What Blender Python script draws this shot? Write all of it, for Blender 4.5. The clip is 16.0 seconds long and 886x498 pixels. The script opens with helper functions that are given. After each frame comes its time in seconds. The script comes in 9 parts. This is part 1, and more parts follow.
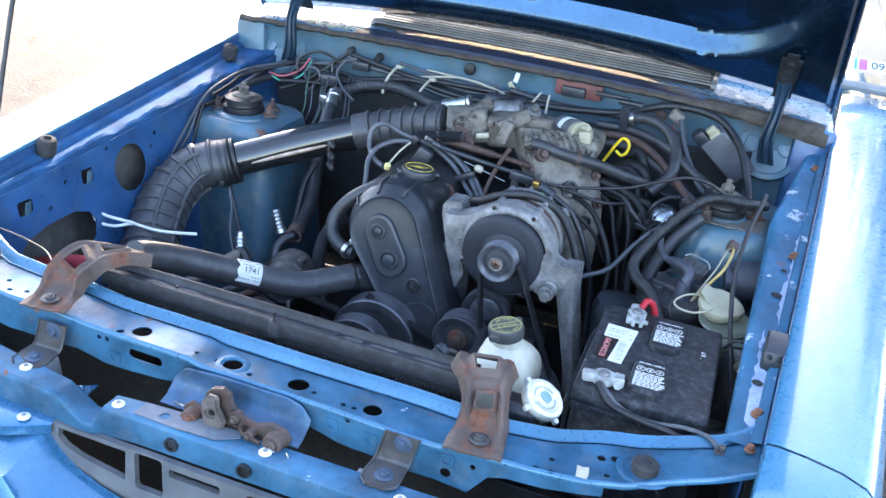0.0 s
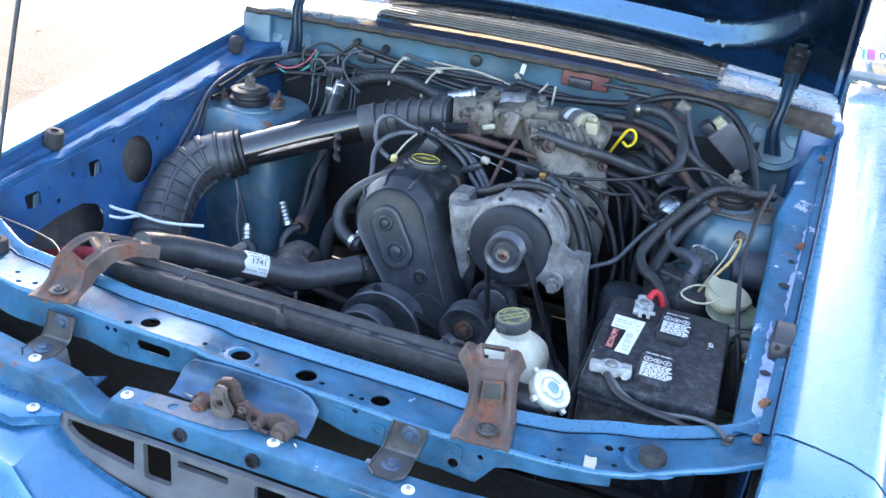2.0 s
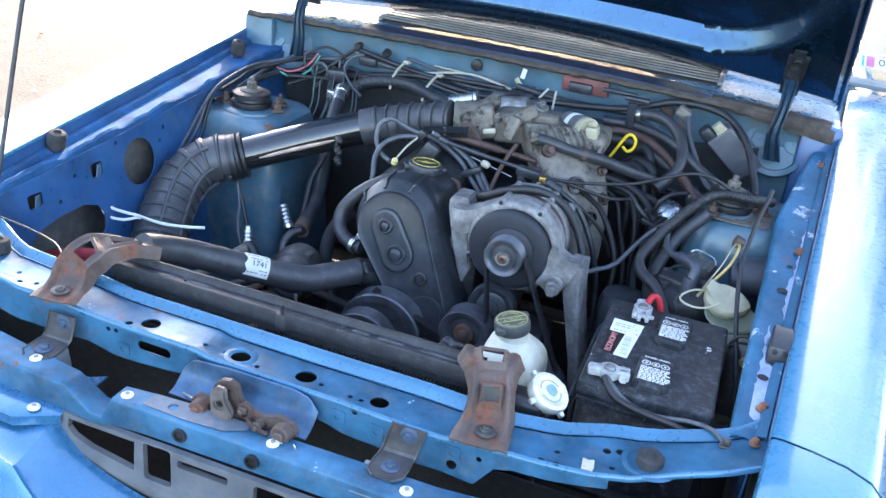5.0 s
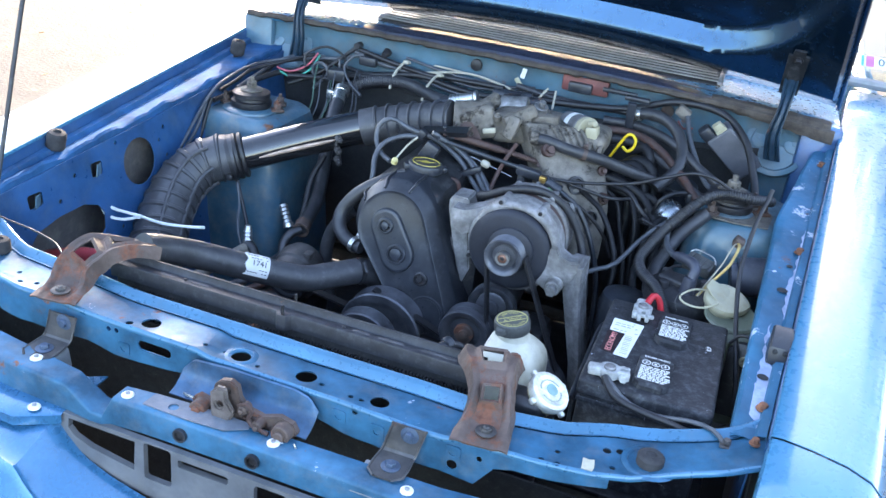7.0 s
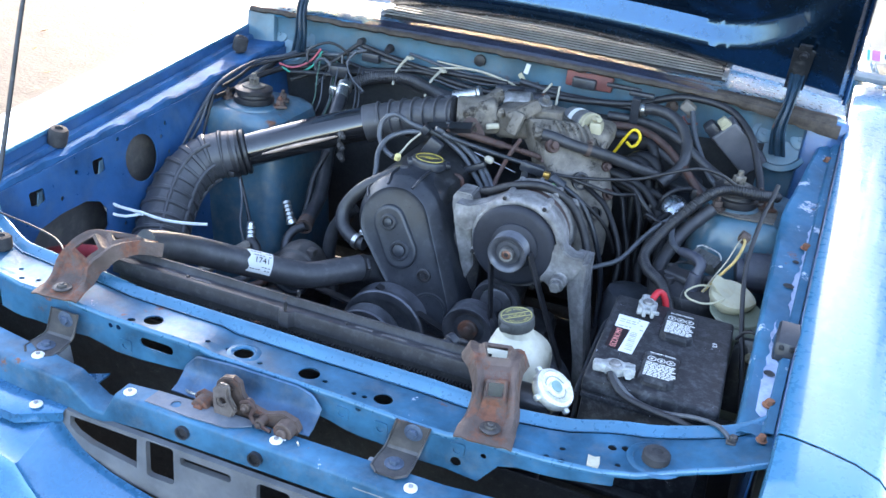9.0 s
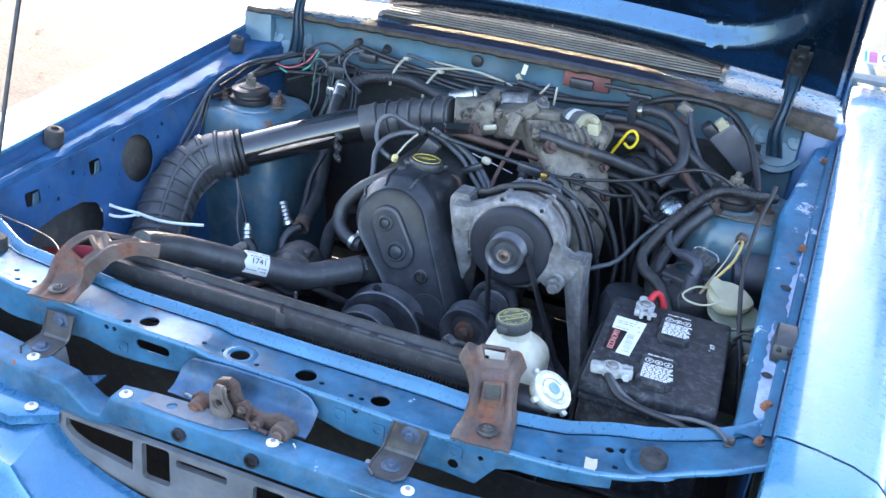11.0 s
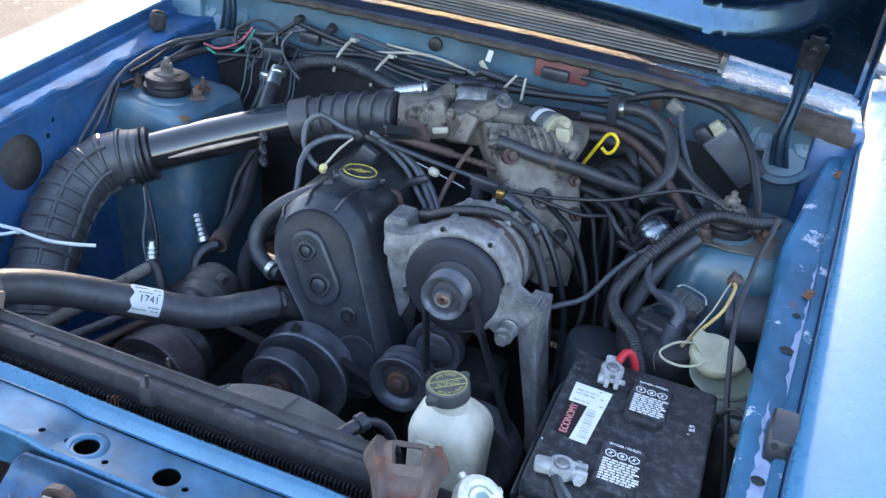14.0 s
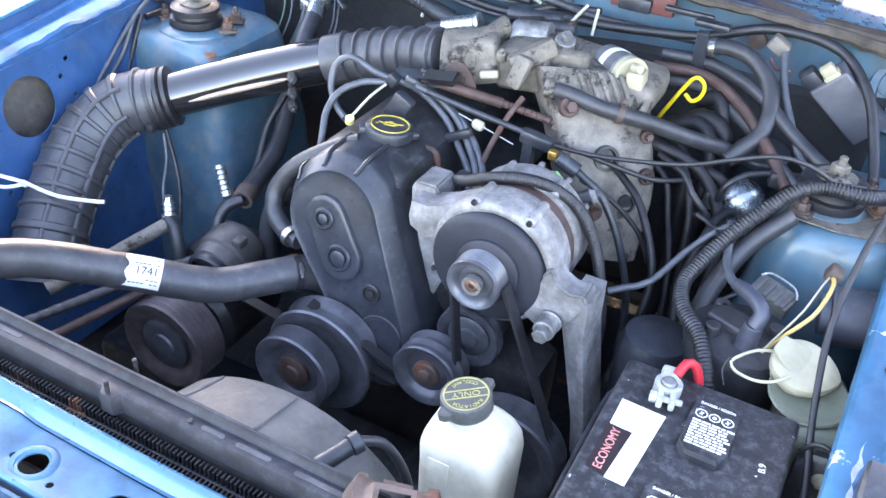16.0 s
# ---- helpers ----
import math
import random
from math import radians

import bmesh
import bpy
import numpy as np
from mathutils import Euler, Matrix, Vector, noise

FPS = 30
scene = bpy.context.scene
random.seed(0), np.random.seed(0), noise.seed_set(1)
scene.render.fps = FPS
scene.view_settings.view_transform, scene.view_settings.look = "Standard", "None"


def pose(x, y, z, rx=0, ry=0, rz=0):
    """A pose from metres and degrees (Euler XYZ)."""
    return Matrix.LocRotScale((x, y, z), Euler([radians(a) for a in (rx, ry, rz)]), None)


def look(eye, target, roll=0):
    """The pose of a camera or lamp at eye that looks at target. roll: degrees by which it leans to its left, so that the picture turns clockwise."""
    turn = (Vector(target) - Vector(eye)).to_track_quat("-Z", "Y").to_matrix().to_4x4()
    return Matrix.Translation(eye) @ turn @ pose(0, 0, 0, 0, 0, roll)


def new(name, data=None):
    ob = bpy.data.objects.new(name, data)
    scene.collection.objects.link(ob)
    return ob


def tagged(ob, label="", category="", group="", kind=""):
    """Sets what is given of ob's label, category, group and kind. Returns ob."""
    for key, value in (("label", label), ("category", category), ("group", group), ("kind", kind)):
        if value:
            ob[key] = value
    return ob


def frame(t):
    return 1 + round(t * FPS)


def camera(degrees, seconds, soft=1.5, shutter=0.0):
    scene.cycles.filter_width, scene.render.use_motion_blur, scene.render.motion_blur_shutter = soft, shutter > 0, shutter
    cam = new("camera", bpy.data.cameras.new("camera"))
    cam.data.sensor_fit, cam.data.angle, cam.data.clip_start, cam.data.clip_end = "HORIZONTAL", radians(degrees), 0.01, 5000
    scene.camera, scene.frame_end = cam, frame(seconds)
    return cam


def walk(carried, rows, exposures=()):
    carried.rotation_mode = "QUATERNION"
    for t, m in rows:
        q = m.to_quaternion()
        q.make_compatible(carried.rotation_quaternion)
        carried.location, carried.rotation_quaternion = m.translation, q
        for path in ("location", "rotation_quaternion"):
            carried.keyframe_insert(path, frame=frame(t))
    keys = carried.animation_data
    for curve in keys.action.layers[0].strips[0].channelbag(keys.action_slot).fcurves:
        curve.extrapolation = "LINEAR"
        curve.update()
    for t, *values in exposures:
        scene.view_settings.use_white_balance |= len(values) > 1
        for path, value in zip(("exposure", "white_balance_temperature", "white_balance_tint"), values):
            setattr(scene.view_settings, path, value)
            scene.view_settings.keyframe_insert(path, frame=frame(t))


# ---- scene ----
cam = camera(52.6, 16.0, soft=1.5)
PATH = [
    (0, (0.5580, -0.9950, 1.5693), (0.1568, 0.3009, 0.9294), 6.96),
    (0.5, (0.5577, -0.9927, 1.5684), (0.1561, 0.3004, 0.9229), 6.90),
    (1, (0.5543, -0.9899, 1.5646), (0.1561, 0.3045, 0.9197), 6.88),
    (1.5, (0.5565, -0.9917, 1.5646), (0.1541, 0.3009, 0.9187), 6.80),
    (2, (0.5562, -0.9979, 1.5661), (0.1496, 0.2908, 0.9149), 6.73),
    (2.5, (0.5576, -1.0021, 1.5654), (0.1504, 0.2884, 0.9184), 6.85),
    (3, (0.5589, -1.0076, 1.5659), (0.1521, 0.2841, 0.9208), 6.93),
    (3.5, (0.5623, -1.0131, 1.5686), (0.1559, 0.2816, 0.9293), 6.93),
    (4, (0.5617, -1.0092, 1.5686), (0.1538, 0.2838, 0.9268), 6.92),
    (6.5, (0.5575, -1.0032, 1.5637), (0.1489, 0.2877, 0.9182), 7.15),
    (7, (0.5583, -1.0054, 1.5676), (0.1506, 0.2859, 0.9225), 7.06),
    (7.5, (0.5606, -1.0024, 1.5652), (0.1508, 0.2895, 0.9225), 7.01),
    (8, (0.5584, -0.9995, 1.5671), (0.1519, 0.2924, 0.9224), 6.94),
    (8.5, (0.5592, -0.9983, 1.5631), (0.1474, 0.2907, 0.9160), 6.84),
    (9, (0.5562, -0.9980, 1.5607), (0.1440, 0.2899, 0.9115), 6.85),
    (11.5, (0.5541, -0.9940, 1.5616), (0.1473, 0.2959, 0.9131), 7.01),
    (12, (0.5587, -0.9953, 1.5633), (0.1503, 0.2937, 0.9139), 6.95),
    (12.5, (0.5657, -0.9940, 1.5635), (0.1606, 0.2958, 0.9138), 6.96),
    (13, (0.6207, -0.9453, 1.5623), (0.2104, 0.3381, 0.9031), 6.90),
    (13.5, (0.6420, -0.8587, 1.5558), (0.1889, 0.3883, 0.8560), 7.72),
    (14, (0.5475, -0.6357, 1.5609), (0.1536, 0.6212, 0.8433), 7.75),
    (14.5, (0.4780, -0.5244, 1.5503), (0.1213, 0.7192, 0.7911), 7.75),
    (15, (0.5072, -0.4423, 1.5383), (0.0596, 0.7272, 0.7126), 5.69),
    (15.5, (0.5461, -0.3839, 1.5412), (0.0380, 0.7350, 0.6810), 5.42),
    (16, (0.5580, -0.3731, 1.5407), (0.0432, 0.7412, 0.6785), 5.25),
]
EXPOSURES = [(0.0, 3.46, 6920, 15), (12.5, 3.46, 6920, 15), (13.5, 3.36, 6920, 15), (14.0, 3.16, 6920, 16), (14.5, 3.53, 7250, 19), (15.2, 4.19, 7800, 23), (16.0, 4.36, 7950, 23)]
walk(cam, [(t, look(eye, target, roll)) for t, eye, target, roll in PATH], EXPOSURES)

# ---- light: low winter sun from behind the raised hood, clear sky ----
SUN_DIR = Vector((-0.29, 0.89, 0.345)).normalized()
world = bpy.data.worlds.new("sky")
scene.world = world
world.use_nodes = True
wn = world.node_tree.nodes
sky = wn.new("ShaderNodeTexSky")
sky.sky_type = "NISHITA"
sky.sun_disc = False
sky.sun_elevation = math.asin(SUN_DIR.z)
sky.sun_rotation = math.atan2(SUN_DIR.x, SUN_DIR.y)
sky.air_density, sky.dust_density, sky.ozone_density = 1.0, 2.2, 1.5
wn["Background"].inputs["Strength"].default_value = 0.15
world.node_tree.links.new(sky.outputs[0], wn["Background"].inputs[0])
sun = new("sun", bpy.data.lights.new("sun", "SUN"))
sun.data.energy, sun.data.angle, sun.data.color = 2.1, radians(0.6), (1.0, 0.93, 0.84)
sun.matrix_world = look(SUN_DIR * 30, (0, 0, 0))

# ---- building helpers ----
def material(name, col, rough=0.5, metal=0.0, var=0.25, scale=25.0, bump=0.15, dust=None, rust=None, coat=0.0, spec=0.5, scratch=0.0):
    """A worn surface: colour varied at two scales, dust = (colour, amount), rust = (colour, amount)."""
    m = bpy.data.materials.new(name)
    m.use_nodes = True
    nt = m.node_tree
    n, l = nt.nodes, nt.links
    b = n["Principled BSDF"]
    co = n.new("ShaderNodeTexCoord")

    def noise_tex(sc, detail=6.0, rgh=0.6):
        t = n.new("ShaderNodeTexNoise")
        t.inputs["Scale"].default_value, t.inputs["Detail"].default_value, t.inputs["Roughness"].default_value = sc, detail, rgh
        l.new(co.outputs["Object"], t.inputs["Vector"])
        return t

    def ramp(src, lo, hi):
        r = n.new("ShaderNodeMapRange")
        r.inputs["From Min"].default_value, r.inputs["From Max"].default_value = lo, hi
        l.new(src, r.inputs["Value"])
        return r.outputs["Result"]

    def mix(fac, a, c):
        x = n.new("ShaderNodeMix")
        x.data_type = "RGBA"
        if isinstance(fac, float):
            x.inputs["Factor"].default_value = fac
        else:
            l.new(fac, x.inputs["Factor"])
        for sock, v in ((x.inputs[6], a), (x.inputs[7], c)):
            if isinstance(v, tuple):
                sock.default_value = (*v[:3], 1)
            else:
                l.new(v, sock)
        return x.outputs[2]

    big, fine = noise_tex(scale), noise_tex(scale * 9, 4.0)
    lo, hi = tuple(c * (1 - var) for c in col), tuple(min(1, c * (1 + var)) for c in col)
    c = mix(ramp(big.outputs["Fac"], 0.35, 0.65), lo, hi)
    rg = ramp(fine.outputs["Fac"], 0.3, 0.7)
    mr = n.new("ShaderNodeMapRange")
    mr.inputs["To Min"].default_value, mr.inputs["To Max"].default_value = max(0.03, rough - 0.1), min(1, rough + 0.12)
    l.new(rg, mr.inputs["Value"])
    rough_out = mr.outputs["Result"]
    metal_out = None
    if dust:
        d = noise_tex(scale * 2.3, 8.0, 0.7)
        fac = n.new("ShaderNodeMath")
        fac.operation = "MULTIPLY"
        l.new(ramp(d.outputs["Fac"], 0.62 - 0.35 * dust[1], 0.78), fac.inputs[0])
        fac.inputs[1].default_value = min(1.0, dust[1] * 1.3)
        c = mix(fac.outputs[0], c, dust[0])
        add = n.new("ShaderNodeMath")
        add.operation = "MULTIPLY_ADD"
        l.new(fac.outputs[0], add.inputs[0])
        add.inputs[1].default_value = 0.4
        l.new(rough_out, add.inputs[2])
        rough_out = add.outputs[0]
    if rust:
        d = noise_tex(scale * 0.8, 9.0, 0.72)
        fac = ramp(d.outputs["Fac"], 0.66 - 0.3 * rust[1], 0.7 - 0.22 * rust[1])
        d2 = noise_tex(scale * 5, 5.0)
        rc = mix(ramp(d2.outputs["Fac"], 0.3, 0.7), tuple(v * 0.45 for v in rust[0]), rust[0])
        c = mix(fac, c, rc)
        add = n.new("ShaderNodeMath")
        add.operation = "MULTIPLY_ADD"
        l.new(fac, add.inputs[0])
        add.inputs[1].default_value = 0.4
        l.new(rough_out, add.inputs[2])
        rough_out = add.outputs[0]
        if metal > 0:
            inv = n.new("ShaderNodeMath")
            inv.operation = "MULTIPLY_ADD"
            l.new(fac, inv.inputs[0])
            inv.inputs[1].default_value, inv.inputs[2].default_value = -metal, metal
            metal_out = inv.outputs[0]
    if scratch:
        d = noise_tex(scale * 1.7, 10.0, 0.75)
        c = mix(ramp(d.outputs["Fac"], 0.68 - 0.12 * scratch, 0.70 - 0.11 * scratch), c, (0.50, 0.54, 0.64))
    l.new(c, b.inputs["Base Color"])
    l.new(rough_out, b.inputs["Roughness"])
    b.inputs["Metallic"].default_value = metal
    if metal_out:
        l.new(metal_out, b.inputs["Metallic"])
    b.inputs["Specular IOR Level"].default_value = spec
    b.inputs["Coat Weight"].default_value = coat
    b.inputs["Coat Roughness"].default_value = 0.06
    if bump:
        bp = n.new("ShaderNodeBump")
        bp.inputs["Strength"].default_value, bp.inputs["Distance"].default_value = bump, 0.002
        l.new(fine.outputs["Fac"], bp.inputs["Height"])
        l.new(bp.outputs[0], b.inputs["Normal"])
    return m


DUST = (0.30, 0.27, 0.23)
RUST = (0.26, 0.10, 0.045)
M_BLUE = material("blue_paint", (0.043, 0.188, 0.325), 0.30, 0.15, 0.05, 9, 0.0, coat=0.9)
M_BLUE_WORN = material("blue_paint_worn", (0.026, 0.106, 0.188), 0.40, 0.2, 0.42, 13, 0.06, dust=((0.18, 0.175, 0.18), 0.33), rust=(RUST, 0.14), coat=0.0, scratch=0.1, spec=0.35)
# Beam paint lightened and glossier, so the edge highlight is partly painted.
M_BLUE_LIP_LIT = material("blue_paint_lip_lit", (0.031, 0.138, 0.240), 0.32, 0.3, 0.15, 12, 0.03, dust=((0.15, 0.155, 0.165), 0.2), coat=0.5)
M_BLUE_RAIL = material("blue_paint_chipped", (0.026, 0.118, 0.212), 0.60, 0.0, 0.25, 8, 0.06, dust=((0.15, 0.19, 0.23), 0.2), rust=(RUST, 0.14), scratch=0.75, spec=0.3)
M_PRIMER = material("scraped_primer", (0.30, 0.36, 0.50), 0.6, 0.0, 0.2, 30, 0.08, dust=((0.10, 0.17, 0.30), 0.45), spec=0.3)
M_LIPBLACK = material("blue_black_lip", (0.030, 0.036, 0.060), 0.40, 0.0, 0.3, 14, 0.05, dust=((0.10, 0.12, 0.17), 0.3))
M_CREAMPAPER = material("soiled_cream_paper", (0.42, 0.39, 0.30), 0.6, 0, 0.15, 60, 0.03, dust=((0.30, 0.26, 0.20), 0.3))
M_ARM = material("dull_hinge_paint", (0.010, 0.028, 0.048), 0.35, 0.0, 0.25, 20, 0.08, dust=((0.07, 0.07, 0.07), 0.25), rust=(RUST, 0.16), spec=0.4)
M_STOP = material("dull_stop_rubber", (0.040, 0.040, 0.043), 0.85, 0, 0.3, 40, 0.15, dust=((0.10, 0.095, 0.09), 0.3), spec=0.08)
# Inner bay walls: body blue with their shade mixed into the base, plus dust.
M_BLUE_SHADED = material("blue_paint_inner_shaded", (0.018, 0.082, 0.215), 0.36, 0.2, 0.3, 8, 0.05, dust=((0.11, 0.155, 0.22), 0.35), coat=0.35)
M_BLUE_LEDGE = material("blue_paint_ledge", (0.018, 0.080, 0.19), 0.78, 0.0, 0.3, 14, 0.08, dust=((0.10, 0.14, 0.19), 0.3), rust=(RUST, 0.1), spec=0.12)
M_BLUE_GLOSS = material("blue_paint_glossy", (0.030, 0.155, 0.30), 0.28, 0.4, 0.05, 9, 0.0, coat=1.0)
M_RUST_ORANGE = material("orange_rust", (0.20, 0.082, 0.045), 0.8, 0.0, 0.35, 40, 0.5, dust=((0.16, 0.08, 0.05), 0.4))
# Body blue darkened for the hood's underside: its shade is in the colour.
M_BLUE_HOOD_SHADED = material("blue_paint_hood_shaded", (0.022, 0.068, 0.132), 0.20, 0.9, 0.10, 6, 0.0, coat=0.5)
M_TEAL = material("old_blue_paint", (0.060, 0.134, 0.186), 0.42, 0.0, 0.3, 6, 0.1, dust=((0.15, 0.15, 0.14), 0.5), rust=(RUST, 0.10), coat=0.2)
M_TOWER = material("old_blue_tower_paint", (0.040, 0.104, 0.152), 0.40, 0.0, 0.25, 9, 0.1, dust=((0.19, 0.185, 0.165), 0.5), rust=(RUST, 0.12), coat=0.35)
M_TOWER_DIRTY = material("old_blue_tower_paint_soiled", (0.038, 0.100, 0.140), 0.38, 0.0, 0.25, 9, 0.12, dust=((0.15, 0.13, 0.11), 0.5), rust=(RUST, 0.16), coat=0.4)
M_PAD = material("dark_insulation", (0.020, 0.021, 0.024), 0.8, 0, 0.3, 20, 0.2, dust=((0.08, 0.08, 0.08), 0.3))
M_RUBBER = material("black_rubber", (0.014, 0.014, 0.017), 0.45, 0, 0.3, 30, 0.1, dust=((0.11, 0.107, 0.105), 0.16))
M_HOSE = material("hose_rubber", (0.027, 0.0275, 0.032), 0.42, 0, 0.3, 25, 0.10, dust=((0.14, 0.14, 0.145), 0.24))
M_HOSE_GREY = material("dusty_grey_rubber", (0.046, 0.047, 0.053), 0.42, 0, 0.25, 25, 0.08, dust=((0.20, 0.20, 0.205), 0.24))
# Hose rubber blackened to carry the shade of the deep gaps round the engine.
M_HOSE_SHADED = material("shaded_black_hose", (0.010, 0.010, 0.012), 0.5, 0, 0.3, 30, 0.1, dust=((0.05, 0.049, 0.047), 0.25), spec=0.3)
M_PLASTIC = material("black_plastic_dusty", (0.021, 0.024, 0.031), 0.36, 0, 0.3, 22, 0.08, dust=((0.13, 0.13, 0.14), 0.24))
M_GLOSS = material("gloss_black_tube", (0.012, 0.012, 0.014), 0.12, 0, 0.2, 10, 0.02, dust=(DUST, 0.08), coat=0.8)
M_ALU = material("cast_aluminium", (0.25, 0.246, 0.246), 0.42, 0.65, 0.4, 35, 0.6, dust=((0.085, 0.078, 0.072), 0.55))
M_ALU_CASE = material("weathered_alternator_case", (0.225, 0.220, 0.224), 0.50, 0.35, 0.45, 22, 0.7, dust=((0.095, 0.088, 0.085), 0.6))
M_FAN = material("sooty_fan_plate", (0.020, 0.022, 0.030), 0.55, 0, 0.2, 14, 0.05, dust=((0.07, 0.07, 0.08), 0.2), spec=0.3)
M_COPPER = material("tarnished_copper", (0.22, 0.115, 0.085), 0.45, 0.6, 0.3, 60, 0.2)
M_ALU_DIRTY = material("cast_aluminium_grimy", (0.145, 0.128, 0.110), 0.62, 0.3, 0.45, 26, 0.7, dust=((0.185, 0.165, 0.14), 0.5), rust=((0.038, 0.032, 0.028), 0.36))
M_ZINC = material("zinc_plated_steel", (0.46, 0.46, 0.45), 0.3, 0.95, 0.15, 40, 0.1, dust=(DUST, 0.15))
M_STEEL_DARK = material("dark_steel", (0.045, 0.045, 0.050), 0.4, 0.6, 0.3, 30, 0.15, dust=(DUST, 0.2), rust=(RUST, 0.2))
M_RUST = material("rusty_steel", (0.095, 0.066, 0.056), 0.6, 0.25, 0.35, 16, 0.5, dust=((0.14, 0.112, 0.098), 0.32), rust=((0.20, 0.080, 0.048), 0.48))
M_RUSTROD = material("rusty_rail", (0.065, 0.038, 0.034), 0.6, 0.3, 0.3, 30, 0.3, dust=((0.16, 0.12, 0.1), 0.3), rust=((0.11, 0.045, 0.032), 0.4))
M_BLACKMETAL = material("black_painted_steel", (0.018, 0.019, 0.022), 0.42, 0.1, 0.3, 20, 0.08, dust=((0.2, 0.2, 0.2), 0.3), rust=(RUST, 0.08))
M_WHITEPLASTIC = material("milky_plastic", (0.70, 0.66, 0.53), 0.42, 0, 0.12, 9, 0.06, dust=((0.36, 0.30, 0.18), 0.5))
M_YELLOWED = material("yellowed_plastic", (0.34, 0.31, 0.215), 0.45, 0, 0.12, 18, 0.06, dust=((0.26, 0.22, 0.15), 0.3))
M_LABEL = material("paper_label", (0.66, 0.66, 0.64), 0.55, 0, 0.05, 30, 0.03, dust=((0.3, 0.28, 0.26), 0.15))
M_GREY = material("grey_plastic", (0.20, 0.205, 0.215), 0.5, 0, 0.2, 18, 0.06, dust=((0.15, 0.145, 0.14), 0.35))
M_YELLOW = material("yellow_paint", (0.80, 0.55, 0.02), 0.4, 0, 0.12, 40, 0.05, dust=(DUST, 0.1))
M_RED = material("red_rubber", (0.45, 0.02, 0.03), 0.45, 0, 0.15, 40, 0.05)
M_REDBROWN = material("faded_red_plastic", (0.16, 0.050, 0.046), 0.55, 0, 0.2, 30, 0.1, dust=(DUST, 0.2))
M_TIE = material("cream_nylon", (0.37, 0.34, 0.27), 0.45, 0, 0.12, 40, 0.05, dust=((0.2, 0.18, 0.15), 0.25))
M_TIE_WHITE = material("white_nylon", (0.66, 0.70, 0.70), 0.4, 0, 0.08, 40, 0.05)
M_WIREGREY = material("grey_wire", (0.060, 0.066, 0.078), 0.38, 0, 0.25, 40, 0.05, dust=((0.2, 0.19, 0.17), 0.12))
M_BRASS = material("brass", (0.55, 0.33, 0.10), 0.35, 0.9, 0.15, 40, 0.1)
M_LOUVRE = material("faded_louvre", (0.24, 0.228, 0.215), 0.75, 0, 0.2, 16, 0.1, dust=((0.22, 0.19, 0.165), 0.3), spec=0.2)
M_SEAL = material("weathered_seal", (0.060, 0.050, 0.044), 0.85, 0, 0.35, 22, 0.4, dust=((0.13, 0.105, 0.085), 0.5), spec=0.2)
M_TAB = material("dusty_bracket_steel", (0.060, 0.058, 0.060), 0.45, 0.35, 0.35, 16, 0.15, dust=((0.17, 0.155, 0.14), 0.4), rust=(RUST, 0.15))
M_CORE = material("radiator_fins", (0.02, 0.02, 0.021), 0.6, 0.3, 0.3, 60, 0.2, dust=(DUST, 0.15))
M_RED_PAINT = material("dark_red_paint", (0.20, 0.02, 0.025), 0.4, 0, 0.15, 14, 0.04)


def put(name, bm, mat, parent=None, label="", sharp=38):
    me = bpy.data.meshes.new(name)
    bmesh.ops.recalc_face_normals(bm, faces=bm.faces)
    bm.to_mesh(me)
    bm.free()
    me.materials.append(mat)
    me.shade_smooth()
    me.set_sharp_from_angle(angle=radians(sharp))
    ob = new(name, me)
    if parent:
        ob.parent = parent
        if parent.type == "EMPTY":
            ob.matrix_parent_inverse = Matrix.Translation(-parent.location)
    if label:
        tagged(ob, label)
    return ob


def part(name, bm, mat, parent, label=""):
    return put(name, bm, mat, parent, label)


def thing(name, label, category, group="", at=(0, 0, 0)):
    ob = new(name)
    ob.empty_display_size = 0.05
    ob.location = at
    return tagged(ob, label, category, group)


def B():
    return bmesh.new()


def merge(bm, tmp, m=None):
    if m is not None:
        bmesh.ops.transform(tmp, matrix=m, verts=tmp.verts)
    me = bpy.data.meshes.new("tmp")
    tmp.to_mesh(me)
    tmp.free()
    bm.from_mesh(me)
    bpy.data.meshes.remove(me)
    return bm


def box(bm, c, s, bev=0.003, m=None, seg=2, taper=1.0):
    """A bevelled box of size s about c; taper scales its top."""
    t = bmesh.new()
    bmesh.ops.create_cube(t, size=1.0)
    for v in t.verts:
        k = taper if v.co.z > 0 else 1.0
        v.co = Vector((v.co.x * s[0] * k, v.co.y * s[1] * k, v.co.z * s[2]))
    if bev:
        bmesh.ops.bevel(t, geom=t.edges[:], offset=min(bev, min(s) * 0.45), segments=seg, affect="EDGES", profile=0.5)
    mm = Matrix.Translation(c)
    if m is not None:
        mm = mm @ m
    return merge(bm, t, mm)


def axis_matrix(p0, p1):
    d = Vector(p1) - Vector(p0)
    return Matrix.Translation(p0) @ d.to_track_quat("Z", "Y").to_matrix().to_4x4(), d.length


def lathe(bm, profile, m, seg=28, cap=True):
    """Turns (radius, height) pairs round z, then places by m."""
    rings = []
    for r, z in profile:
        rings.append([bm.verts.new(m @ Vector((r * math.cos(2 * math.pi * i / seg), r * math.sin(2 * math.pi * i / seg), z))) for i in range(seg)])
    for a, b in zip(rings, rings[1:]):
        for i in range(seg):
            bm.faces.new((a[i], a[(i + 1) % seg], b[(i + 1) % seg], b[i]))
    if cap:
        bm.faces.new(rings[0][::-1])
        bm.faces.new(rings[-1])
    return bm


